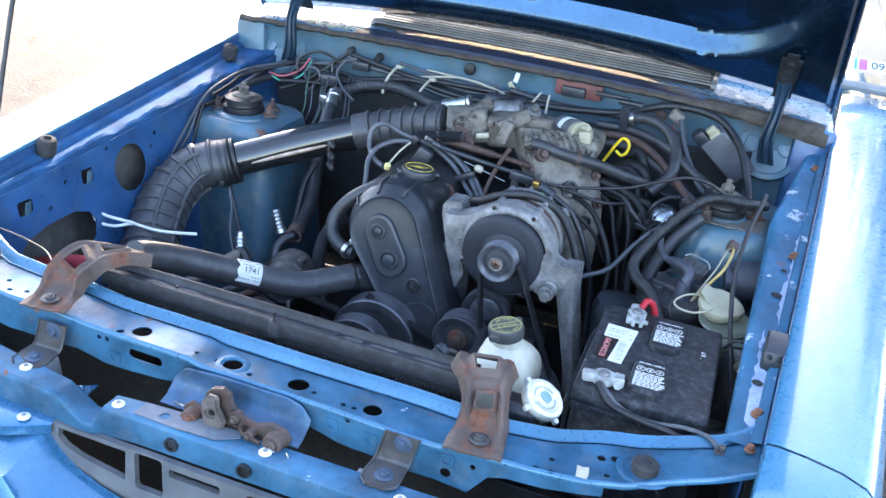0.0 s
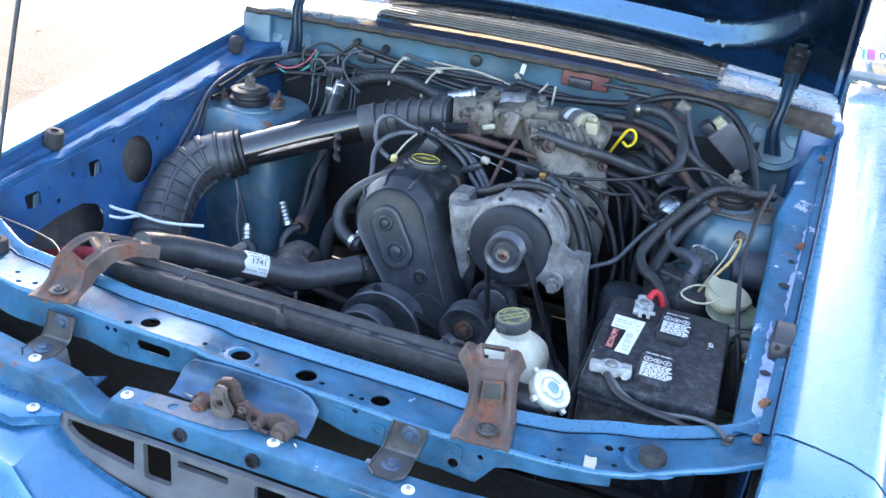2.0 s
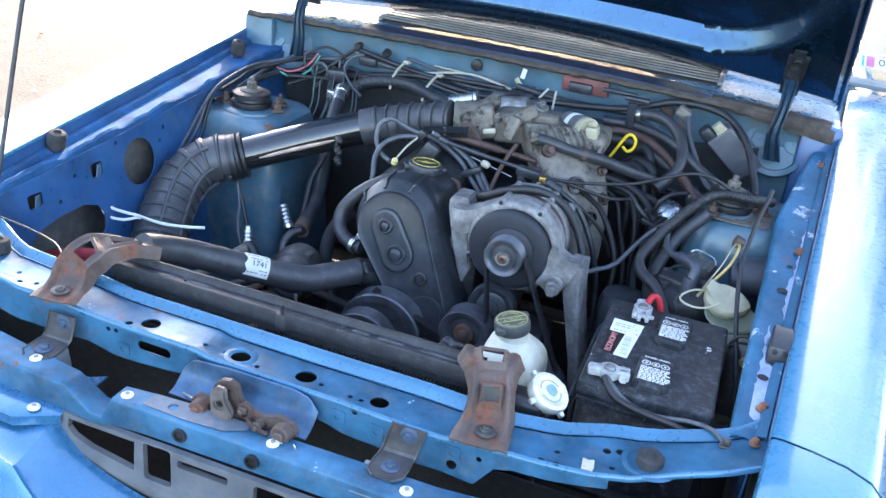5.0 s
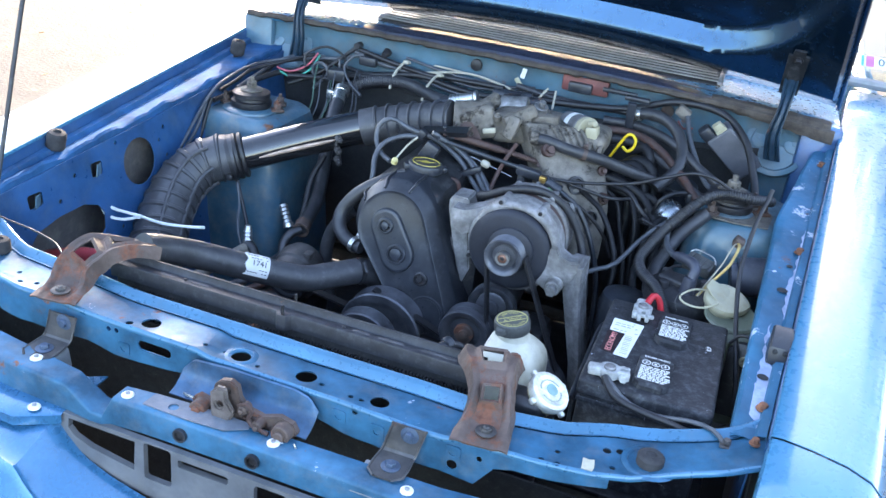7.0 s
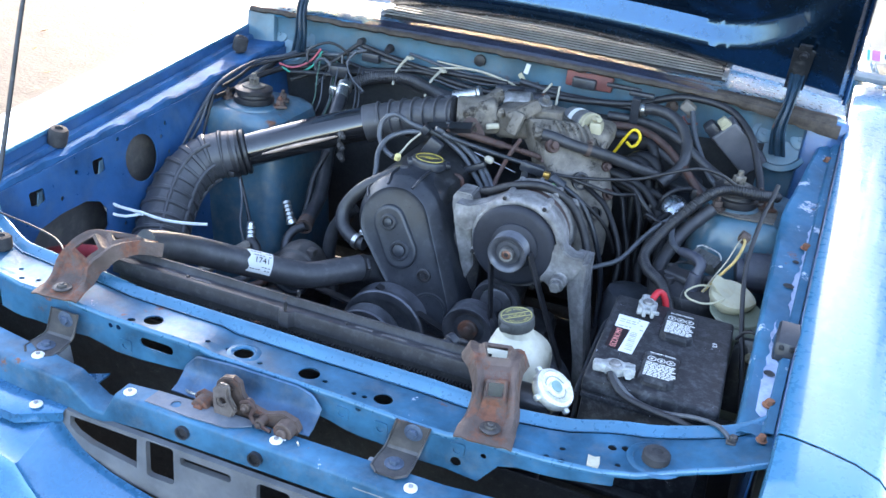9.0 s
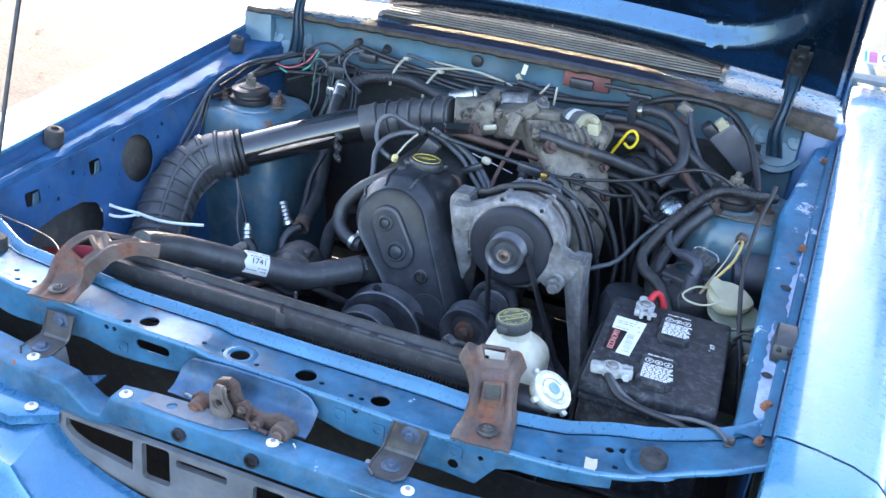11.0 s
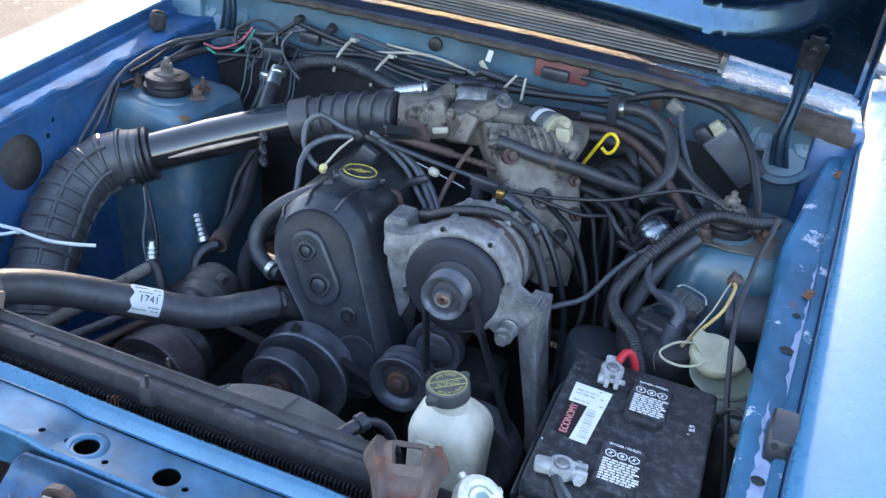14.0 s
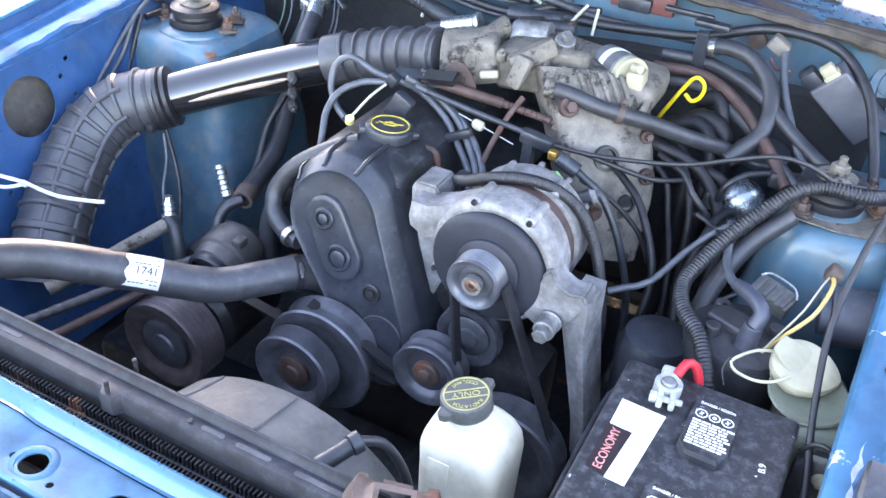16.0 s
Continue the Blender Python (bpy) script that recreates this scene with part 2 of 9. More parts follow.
def cyl(bm, p0, p1, r, r2=None, seg=24, bev=0.0015):
    m, h = axis_matrix(p0, p1)
    r2 = r if r2 is None else r2
    bev = min(bev, r * 0.4, r2 * 0.4, h * 0.4)
    return lathe(bm, [(r - bev, 0), (r, bev), (r2, h - bev), (r2 - bev, h)], m, seg)


def ring(bm, p0, p1, r_in, r_out, seg=28):
    m, h = axis_matrix(p0, p1)
    return lathe(bm, [(r_in, 0), (r_out, 0), (r_out, h), (r_in, h), (r_in, 0)], m, seg, cap=False)


def hexnut(bm, p0, p1, r, washer=0.0):
    m, h = axis_matrix(p0, p1)
    if washer:
        lathe(bm, [(washer - 0.0005, 0), (washer, 0.0008), (washer, 0.002), (washer - 0.001, 0.0025)], m, 24)
    lathe(bm, [(r * 0.94, 0.001), (r, 0.002), (r, h - 0.0015), (r * 0.88, h)], m, 6)
    return bm


def spline(pts, step=0.01):
    """Points along a smooth curve through pts."""
    p = [Vector(v) for v in pts]
    p = [p[0] * 2 - p[1]] + p + [p[-1] * 2 - p[-2]]
    out = []
    for a, b, c, d in zip(p, p[1:], p[2:], p[3:]):
        n = max(2, int((c - b).length / step))
        for i in range(n):
            t = i / n
            out.append(0.5 * (2 * b + (c - a) * t + (2 * a - 5 * b + 4 * c - d) * t * t + (3 * b - a - 3 * c + d) * t ** 3))
    out.append(p[-2])
    return out


def tube(bm, pts, r, seg=10, step=0.012, rfun=None, cap=True):
    """A round tube along a smooth curve; rfun(s, total) scales the radius along it."""
    path = spline(pts, step)
    total = sum((b - a).length for a, b in zip(path, path[1:]))
    up, s, rings = None, 0.0, []
    for i, c in enumerate(path):
        d = (path[min(i + 1, len(path) - 1)] - path[max(i - 1, 0)]).normalized()
        if up is None:
            up = d.orthogonal().normalized()
        up = (up - d * up.dot(d)).normalized()
        side = d.cross(up)
        if i:
            s += (c - path[i - 1]).length
        k = r * (rfun(s, total) if rfun else 1.0)
        rings.append([bm.verts.new(c + k * (math.cos(2 * math.pi * j / seg) * up + math.sin(2 * math.pi * j / seg) * side)) for j in range(seg)])
    for a, b in zip(rings, rings[1:]):
        for j in range(seg):
            bm.faces.new((a[j], a[(j + 1) % seg], b[(j + 1) % seg], b[j]))
    if cap:
        bm.faces.new(rings[0][::-1])
        bm.faces.new(rings[-1])
    return bm


def ribs(pitch, depth=0.12):
    return lambda s, total: 1.0 + depth * (0.5 + 0.5 * math.cos(2 * math.pi * s / pitch)) ** 0.6 - depth


def circle2(x, y, r, n=18, ry=None):
    ry = r if ry is None else ry
    return [(x + r * math.cos(2 * math.pi * i / n), y + ry * math.sin(2 * math.pi * i / n)) for i in range(n)]


def slot2(x, y, w, h, n=6):
    """A rounded slot of width w and height h."""
    r = h / 2
    out = [(x + w / 2 - r + r * math.cos(a), y + r * math.sin(a)) for a in (math.pi * (i / n - 0.5) for i in range(n + 1))]
    return out + [(x - w / 2 + r - r * math.cos(a), y - r * math.sin(a)) for a in (math.pi * (i / n - 0.5) for i in range(n + 1))]


def rrect(x, y, w, h, r, n=4):
    out = []
    for cx, cy, a0 in ((x + w / 2 - r, y + h / 2 - r, 0), (x - w / 2 + r, y + h / 2 - r, 90), (x - w / 2 + r, y - h / 2 + r, 180), (x + w / 2 - r, y - h / 2 + r, 270)):
        out += [(cx + r * math.cos(radians(a0 + 90 * i / n)), cy + r * math.sin(radians(a0 + 90 * i / n))) for i in range(n + 1)]
    return out


def plate(bm, outer, holes=(), thick=0.003, m=None, zfun=None):
    """A flat sheet with holes, in its own xy plane, thick along -z."""
    t = bmesh.new()
    edges = []
    for loop in (outer, *holes):
        vs = [t.verts.new((x, y, 0)) for x, y in loop]
        edges += [t.edges.new((a, b)) for a, b in zip(vs, vs[1:] + vs[:1])]
    bmesh.ops.triangle_fill(t, edges=edges, use_beauty=True, normal=(0, 0, 1))
    ext = bmesh.ops.extrude_face_region(t, geom=t.faces[:])
    for v in ext["geom"]:
        if isinstance(v, bmesh.types.BMVert):
            v.co.z -= thick
    if zfun:
        for v in t.verts:
            v.co.z += zfun(v.co.x, v.co.y)
    return merge(bm, t, m)


def loft(bm, sections, closed=False, cap=False):
    rows = [[bm.verts.new(p) for p in sec] for sec in sections]
    n = len(rows[0])
    for a, b in zip(rows, rows[1:]):
        for i in range(n if closed else n - 1):
            bm.faces.new((a[i], a[(i + 1) % n], b[(i + 1) % n], b[i]))
    if cap:
        bm.faces.new(rows[0][::-1])
        bm.faces.new(rows[-1])
    return bm


def thicken(bm, t):
    bmesh.ops.recalc_face_normals(bm, faces=bm.faces)
    bmesh.ops.solidify(bm, geom=bm.faces[:], thickness=t)
    return bm


def soften(bm, r):
    """Rounds the sharp edges of a sheet."""
    sharp = [e for e in bm.edges if len(e.link_faces) == 2 and e.calc_face_angle() > 0.9]
    bmesh.ops.bevel(bm, geom=sharp, offset=r, segments=2, affect="EDGES", clamp_overlap=True)
    return bm


def interp(x, table):
    for (x0, y0), (x1, y1) in zip(table, table[1:]):
        if x <= x1:
            k = min(1, max(0, (x - x0) / (x1 - x0)))
            return y0 + (y1 - y0) * k
    return table[-1][1]


def words(name, text, size, m, mat, parent, thick=0.0003, spacing=1.0, sx=1.0):
    """Lettering in the built-in font, laid in the xy plane of m, centred."""
    cu = bpy.data.curves.new(name, "FONT")
    cu.body, cu.size, cu.align_x, cu.align_y, cu.extrude, cu.space_character = text, size, "CENTER", "CENTER", thick, spacing
    tmp = new("tmp_text", cu)
    me = bpy.data.meshes.new_from_object(tmp.evaluated_get(bpy.context.evaluated_depsgraph_get()))
    bpy.data.objects.remove(tmp)
    bpy.data.curves.remove(cu)
    bm = bmesh.new()
    bm.from_mesh(me)
    bpy.data.meshes.remove(me)
    bmesh.ops.transform(bm, matrix=m @ Matrix.Diagonal((sx, 1, 1, 1)), verts=bm.verts)
    return put(name, bm, mat, parent)


def frame_at(origin, x_axis, y_axis):
    """A placing matrix from an origin and two directions."""
    x = Vector(x_axis).normalized()
    z = x.cross(Vector(y_axis)).normalized()
    y = z.cross(x)
    m = Matrix((x, y, z)).transposed().to_4x4()
    m.translation = origin
    return m


XZ = Matrix(((1, 0, 0, 0), (0, 0, -1, 0), (0, 1, 0, 0), (0, 0, 0, 1)))  # sheet upright, facing the front
YZ = Matrix(((0, 0, 1, 0), (1, 0, 0, 0), (0, 1, 0, 0), (0, 0, 0, 1)))  # sheet upright, facing the side

# ---- ground ----
def ground_material():
    m = bpy.data.materials.new("pale_gravel_drive")
    m.use_nodes = True
    n, l = m.node_tree.nodes, m.node_tree.links
    b = n["Principled BSDF"]
    co = n.new("ShaderNodeTexCoord")
    tex = []
    for sc in (1.2, 7.0, 45.0):
        t = n.new("ShaderNodeTexNoise")
        t.inputs["Scale"].default_value, t.inputs["Detail"].default_value = sc, 8.0
        l.new(co.outputs["Object"], t.inputs["Vector"])
        tex.append(t)
    r = n.new("ShaderNodeValToRGB")
    r.color_ramp.elements[0].position, r.color_ramp.elements[0].color = 0.35, (0.0095, 0.009, 0.0085, 1)
    r.color_ramp.elements[1].position, r.color_ramp.elements[1].color = 0.68, (0.034, 0.032, 0.0305, 1)
    avg = n.new("ShaderNodeMath")
    avg.operation = "MULTIPLY_ADD"
    avg.inputs[1].default_value = 0.5
    l.new(tex[1].outputs["Fac"], avg.inputs[0])
    half = n.new("ShaderNodeMath")
    half.operation = "MULTIPLY"
    half.inputs[1].default_value = 0.5
    l.new(tex[2].outputs["Fac"], half.inputs[0])
    l.new(half.outputs[0], avg.inputs[2])
    l.new(avg.outputs[0], r.inputs["Fac"])
    l.new(r.outputs["Color"], b.inputs["Base Color"])
    b.inputs["Roughness"].default_value = 0.9
    bp = n.new("ShaderNodeBump")
    bp.inputs["Strength"].default_value, bp.inputs["Distance"].default_value = 0.6, 0.01
    l.new(tex[2].outputs["Fac"], bp.inputs["Height"])
    l.new(bp.outputs[0], b.inputs["Normal"])
    return m


bm = B()
bmesh.ops.create_grid(bm, x_segments=60, y_segments=60, size=400)
tagged(put("ground", bm, ground_material()), "pale sunlit gravel driveway around the car", "ground", kind="structure")

# ---- bare winter trees beyond the car, seen in its polished paint ----
def bare_tree(x, y, height, seed):
    tree = thing("tree", "tall bare winter tree beyond the driveway", "tree", "bare trees", at=(x, y, 0))
    rt = random.Random(seed)
    wood, twigs = B(), B()

    def limb(bm, p, d, length, r, depth):
        pts, q = [p], p
        for _ in range(3):
            d = (d + Vector((rt.uniform(-0.22, 0.22), rt.uniform(-0.22, 0.22), rt.uniform(-0.05, 0.15)))).normalized()
            q = q + d * (length / 3)
            pts.append(q)
        tube(bm, pts, r, 6 if depth < 2 else 4, length / 3, lambda s, n: 1 - 0.5 * s / n, cap=False)
        if depth < 4:
            for k in range(4 if depth else 6):
                a = rt.uniform(0.35, 1.0)
                c = pts[min(3, 1 + int(a * 3))] if depth else p.lerp(q, a)
                out = (d * 0.55 + Vector((rt.uniform(-1, 1), rt.uniform(-1, 1), rt.uniform(0.0, 0.7)))).normalized()
                limb(twigs if depth >= 1 else bm, c, out, length * rt.uniform(0.45, 0.65), r * 0.48, depth + 1)

    limb(wood, Vector((x, y, -0.05)), Vector((0, 0, 1)), height * 0.55, height * 0.028, 0)
    bark = material("tree_bark", (0.060, 0.050, 0.042), 0.9, 0, 0.3, 4, 0.3)
    part("trunk", wood, bark, tree)
    part("branches", twigs, bark, tree)


for i, (x, y, h) in enumerate(((2.2, 14.0, 10.5), (4.6, 16.0, 12.5), (0.9, 18.0, 12.0), (7.2, 17.0, 12.0), (3.2, 20.0, 14.0), (10.5, 19.0, 13.0), (5.8, 12.5, 9.5), (8.6, 14.0, 10.5), (6.0, 19.5, 13.0), (8.4, 21.0, 14.0), (12.2, 16.5, 11.5), (3.6, 12.0, 8.5), (13.5, 21.0, 14.5), (5.0, 23.0, 14.0))):
    bare_tree(x, y, h, 40 + i)

# ---- the car: body round the engine bay ----
car = thing("car", "blue two-door car with its hood raised and grille panel removed", "car")


def edge_x(y):
    return 0.704 + 0.072 * (y - 0.11)


def edge_z(y, s):
    return 0.862 + 0.137 * (y - 0.11) if s > 0 else 0.900 + 0.080 * (y - 0.11)


def ledge_z(y, s):
    return edge_z(y, s) - (0.035 if s > 0 else 0.034)


def fender(s):
    bm = B()
    secs = []
    for i in range(27):
        y = 0.112 + 1.40 * i / 26
        x, z = edge_x(y), edge_z(y, s)
        prof = [(0.001, -0.006), (0.0015, -0.0015), (0.003, 0), (0.006, 0.0006), (0.02, 0.003), (0.06, 0.004), (0.110, 0.002), (0.145, -0.006), (0.168, -0.024), (0.182, -0.07), (0.190, -0.14), (0.194, -0.26), (0.190, -0.40), (0.170, -0.55)]
        wide = 1 - 0.10 * max(0, (0.8 - y) / 0.7)
        secs.append([Vector((s * (x + a * wide), y - 0.24 * a * wide * (1 - i / 26) ** 4, z + c)) for a, c in prof])
    loft(bm, secs)
    thicken(bm, 0.0015)
    wing = part("fender", bm, M_BLUE, car)
    # turned-down inner flange of the fender
    bm = B()
    loft(bm, [[Vector((s * (edge_x(y) + a), y, edge_z(y, s) + c)) for a, c in ((0.0, -0.050 if s > 0 else -0.036), (0.001, -0.03), (0.0015, -0.0065))] for y in [0.112 + 1.4 * i / 26 for i in range(27)]])
    thicken(bm, 0.0015)
    part("flange", bm, M_BLUE_SHADED, wing)
    # nose extension in front of the fender, beyond a narrow seam
    bm = B()
    secs = []
    for i in range(14):
        k = i / 13
        y = 0.1098 - 0.36 * k
        x, z = edge_x(y) - 0.03 * k * k, edge_z(y, s) - 0.002 - 0.10 * k * k
        prof = [(0, -0.052), (0.001, -0.005), (0.004, 0), (0.02, 0.003), (0.06, 0.004), (0.110, 0.002), (0.145, -0.006), (0.168, -0.024), (0.182, -0.07), (0.188, -0.14), (0.185, -0.30)]
        wide = 0.9 * (1 - 0.25 * k * k)
        secs.append([Vector((s * (x + a * wide), y - 0.24 * a * wide, z + c)) for a, c in prof])
    loft(bm, secs)
    thicken(bm, 0.002)
    part("nose_panel", bm, M_BLUE, car)


def apron(s):
    # flat rail under the fender edge
    bm = B()
    secs = []
    for i in range(60):
        y = 0.14 + 1.06 * i / 59
        x, z = edge_x(y), ledge_z(y, s)
        wob = 0.003 * math.sin(y * 31) + 0.002 * math.sin(y * 67 + 1) + 0.0015 * math.sin(y * 143)
        w = x - 0.659 - 0.032 * (y - 0.2) - 0.13 * max(0, y - 0.82) if s > 0 else x - 0.676
        prof = [(-w - 0.002, -0.020), (-w, -0.003 + wob), (-w + 0.005, 0.001 + wob), (-w + 0.018, -0.001), (-0.018, -0.004), (-0.014, 0.006), (-0.002, 0.008)]
        secs.append([Vector((s * (x + a), y, z + c)) for a, c in prof])
    loft(bm, secs)
    thicken(bm, 0.0015)
    rail = part("apron_rail", bm, M_BLUE_RAIL if s > 0 else M_BLUE_LEDGE, car)
    if s > 0:
        # pale primer showing where the wing flange was scraped
        for y0, y1, inner, outer in ((0.165, 0.435, ((0.16, 0.680), (0.24, 0.675), (0.30, 0.684), (0.36, 0.685), (0.44, 0.690)), ((0.16, 0.698), (0.20, 0.709), (0.30, 0.710), (0.325, 0.696), (0.36, 0.689), (0.44, 0.694))), (0.44, 0.81, ((0.44, 0.709), (0.52, 0.710), (0.57, 0.712), (0.63, 0.722), (0.81, 0.735)), ((0.44, 0.716), (0.51, 0.731), (0.57, 0.733), (0.63, 0.732), (0.69, 0.736), (0.81, 0.747)))):
            bm = B()
            rows = []
            for i in range(40):
                y = y0 + (y1 - y0) * i / 39
                z = ledge_z(y, s) - 0.0012
                end = min(1.0, min(i, 39 - i) / 4)
                a = interp(y, inner) + 0.0018 * math.sin(y * 190) + 0.0012 * math.sin(y * 71 + 2)
                b = interp(y, outer) + 0.0020 * math.sin(y * 143 + 1) + 0.0010 * math.sin(y * 317)
                mid = (a + b) / 2
                a, b = mid + (a - mid) * end, mid + (b - mid) * end
                rows.append([Vector((a, y, z)), Vector((mid, y, z)), Vector((b, y, z))])
            loft(bm, rows)
            thicken(bm, 0.0008)
            part("primer_patch", bm, M_PRIMER, rail, "scraped pale primer with ragged edges")
        for y, x, r in ((0.285, 0.690, 0.009), (0.545, 0.704, 0.010), (0.632, 0.712, 0.006)):
            bm = B()
            lathe(bm, [(r, 0.0), (r * 0.8, 0.0012), (r * 0.3, 0.0014)], Matrix.Translation((x, y, ledge_z(y, s) - 0.0008)), 14)
            part("hole", bm, M_PAD, rail, "dark oval drain hole")
    # upright inner wall with its pressed openings
    top = [(0.14 + 1.06 * i / 12, ledge_z(0.14 + 1.06 * i / 12, s) - 0.012) for i in range(13)]
    outer = [(1.20, 0.40), (0.9, 0.36), (0.60, 0.36), (0.30, 0.36), (0.14, 0.40)] + top
    holes = [
        [(0.205, 0.740), (0.218, 0.700), (0.26, 0.672), (0.32, 0.664), (0.37, 0.676), (0.408, 0.705), (0.414, 0.738), (0.398, 0.760), (0.36, 0.774), (0.29, 0.772), (0.23, 0.760)],
        circle2(0.545, 0.812, 0.052, 24, 0.052),
        rrect(0.413, 0.833, 0.034, 0.030, 0.006),
        rrect(0.240, 0.822, 0.038, 0.028, 0.006),
        rrect(0.72, 0.80, 0.022, 0.02, 0.005),
    ]
    holes += [circle2(y, z, 0.005, 8) for y, z in ((0.35, 0.838), (0.48, 0.872), (0.64, 0.865), (0.46, 0.69), (0.67, 0.70), (0.30, 0.80), (0.62, 0.84), (0.64, 0.80))]
    bm = B()
    plate(bm, outer, holes, 0.003, YZ)
    for v in bm.verts:
        y, z = v.co.y, v.co.z
        depth = (ledge_z(y, s) - z) * 0.16
        base = 0.696 + 0.08 * max(0, y - 0.2) + depth if s > 0 else 0.674
        v.co.x = s * (base - depth + v.co.x)
    wall = part("apron", bm, M_BLUE_SHADED, car)
    # bent flaps left behind the punched square openings
    for y, z in ((0.413, 0.833), (0.240, 0.822)):
        bm = B()
        base = 0.700 if s > 0 else 0.668
        plate(bm, [(-0.015, -0.012), (0.013, -0.013), (0.015, 0.010), (-0.008, 0.013)], [], 0.0015, Matrix.Translation((s * (base - 0.008), y + 0.004, z - 0.002)) @ Matrix.Rotation(radians(-22 * s), 4, "Z") @ YZ)
        part("flap", bm, M_TEAL, wall)
    return rail


def strut_tower(s):
    # pressed tower with a rounded top
    yc, z_top = (0.912, 0.868) if s < 0 else (0.918, 0.886)
    dw, dd = (0.0, 0.0) if s < 0 else (0.066, 0.052)
    secs = []
    if s < 0:
        rows = ((0.36, 0.285, 0.36, 0.04), (0.66, 0.275, 0.30, 0.04), (z_top - 0.10, 0.259, 0.258, 0.05), (z_top - 0.035, 0.250, 0.236, 0.05), (z_top - 0.012, 0.243, 0.228, 0.05), (z_top - 0.003, 0.230, 0.214, 0.05), (z_top, 0.21, 0.195, 0.05))
    else:
        rows = ((0.36, 0.32, 0.44, 0.05), (z_top - 0.09, 0.270, 0.325, 0.05), (z_top - 0.03, 0.257, 0.302, 0.05), (z_top - 0.012, 0.247, 0.290, 0.05), (z_top - 0.003, 0.232, 0.274, 0.05), (z_top, 0.21, 0.25, 0.05))
    for z, w, d, r in rows:
        secs.append([Vector((s * (0.715 - (w - dw) / 2 + a), yc + b, z)) for a, b in rrect(0, 0, w - dw, d - dd, r, 6)])
    bm = B()
    loft(bm, secs, closed=True, cap=True)
    # rounded raised boss round the strut
    kb = 1.0 if s < 0 else 0.78
    lathe(bm, [(0.072 * kb, -0.002), (0.070 * kb, 0.004), (0.064 * kb, 0.007), (0.05 * kb, 0.008), (0.046 * kb, 0.004)], Matrix.Translation((s * 0.582, 0.885, z_top)), 32)
    tower = part("strut_tower", bm, M_TOWER if s < 0 else M_TOWER_DIRTY, car, "faded lighter blue pressed-steel strut tower")
    if s > 0:
        bm = B()
        plate(bm, [(0.535, 0.818), (0.60, 0.812), (0.668, 0.822), (0.676, 0.90), (0.650, 0.965), (0.585, 0.985), (0.540, 0.955), (0.530, 0.88)], [], 0.003, Matrix.Translation((0, 0, z_top + 0.0035)))
        part("strut_plate", bm, M_ALU_DIRTY, tower, "dusty tan strut mounting plate")
    bm = B()
    m = Matrix.Translation((s * 0.582, 0.885, z_top + 0.008))
    lathe(bm, [(0.048, 0), (0.050, 0.006), (0.049, 0.014), (0.041, 0.016), (0.040, 0.022), (0.046, 0.025), (0.046, 0.034), (0.034, 0.038), (0.016, 0.039)], m, 32)
    part("strut_bushing", bm, M_RUBBER, tower)
    bm = B()
    lathe(bm, [(0.028, 0.0375), (0.029, 0.041), (0.02, 0.044), (0.012, 0.045)], m, 28)
    hexnut(bm, m @ Vector((0, 0, 0.044)), m @ Vector((0, 0, 0.060)), 0.0135)
    cyl(bm, m @ Vector((0, 0, 0.058)), m @ Vector((0, 0, 0.072)), 0.006, seg=12)
    part("strut_nut", bm, M_ALU_DIRTY, tower)
    for dx, dy in ((-0.066 if s < 0 else -0.030, -0.012 if s < 0 else -0.056), (0.05, 0.055), (0.070, 0.006)):
        bm = B()
        p = Vector((s * 0.582 + dx, 0.885 + dy, z_top + 0.004))
        box(bm, p + Vector((0, 0, 0.003)), (0.032, 0.024, 0.006), 0.002, Matrix.Rotation(dx * 9, 4, "Z"))
        hexnut(bm, p + Vector((0, 0, 0.006)), p + Vector((0, 0, 0.020)), 0.010, 0.013)
        cyl(bm, p + Vector((0, 0, 0.018)), p + Vector((0, 0, 0.030)), 0.0045, seg=10)
        part("strut_bolt", bm, M_RUST, tower)


for side in (-1, 1):
    fender(side)
    apron(side)
    strut_tower(side)


# radiator support across the front
FRONT_Y = [(-0.72, 0.11), (-0.66, 0.050), (-0.58, 0.005), (-0.46, -0.018), (-0.3, -0.012), (-0.05, -0.016), (0.1, -0.018), (0.25, -0.025), (0.34, -0.022), (0.42, -0.018), (0.49, -0.008), (0.54, 0.009), (0.605, 0.040), (0.66, 0.056), (0.72, 0.084)]
REAR_Y = [(-0.72, 0.190), (-0.645, 0.130), (-0.55, 0.088), (-0.44, 0.074), (-0.2, 0.072), (0.04, 0.068), (0.22, 0.068), (0.36, 0.060), (0.43, 0.072), (0.50, 0.106), (0.58, 0.128), (0.66, 0.150), (0.72, 0.205)]


def support_z(x):
    return 0.80 + (0.012 if x < -0.3 else 0.0) * min(1, (-x - 0.3) / 0.1 if x < -0.3 else 0) + 0.035 * max(0, (abs(x) - 0.54) / 0.17) ** 1.3


def support_top_z(x, y):
    yf, yr = interp(x, FRONT_Y), interp(x, REAR_Y)
    k = (y - yf) / (yr - yf)
    dish = -0.004 * math.sin(math.pi * min(1, max(0, k))) if 0.0 <= k <= 1 else 0
    step = 0.006 if -0.115 < x < 0.30 else 0.0
    return support_z(x) + dish - step


core = B()
n = 56
xs = [-0.72 + 1.44 * i / n for i in range(n + 1)]
outer = [(x, interp(x, FRONT_Y) + 0.004) for x in xs] + [(x, interp(x, REAR_Y) - 0.018) for x in xs[::-1]]
HOLES = [circle2(-0.232, 0.017, 0.0155), circle2(-0.066, 0.014, 0.0155), circle2(0.046, 0.016, 0.0165), circle2(0.170, 0.011, 0.0145)]
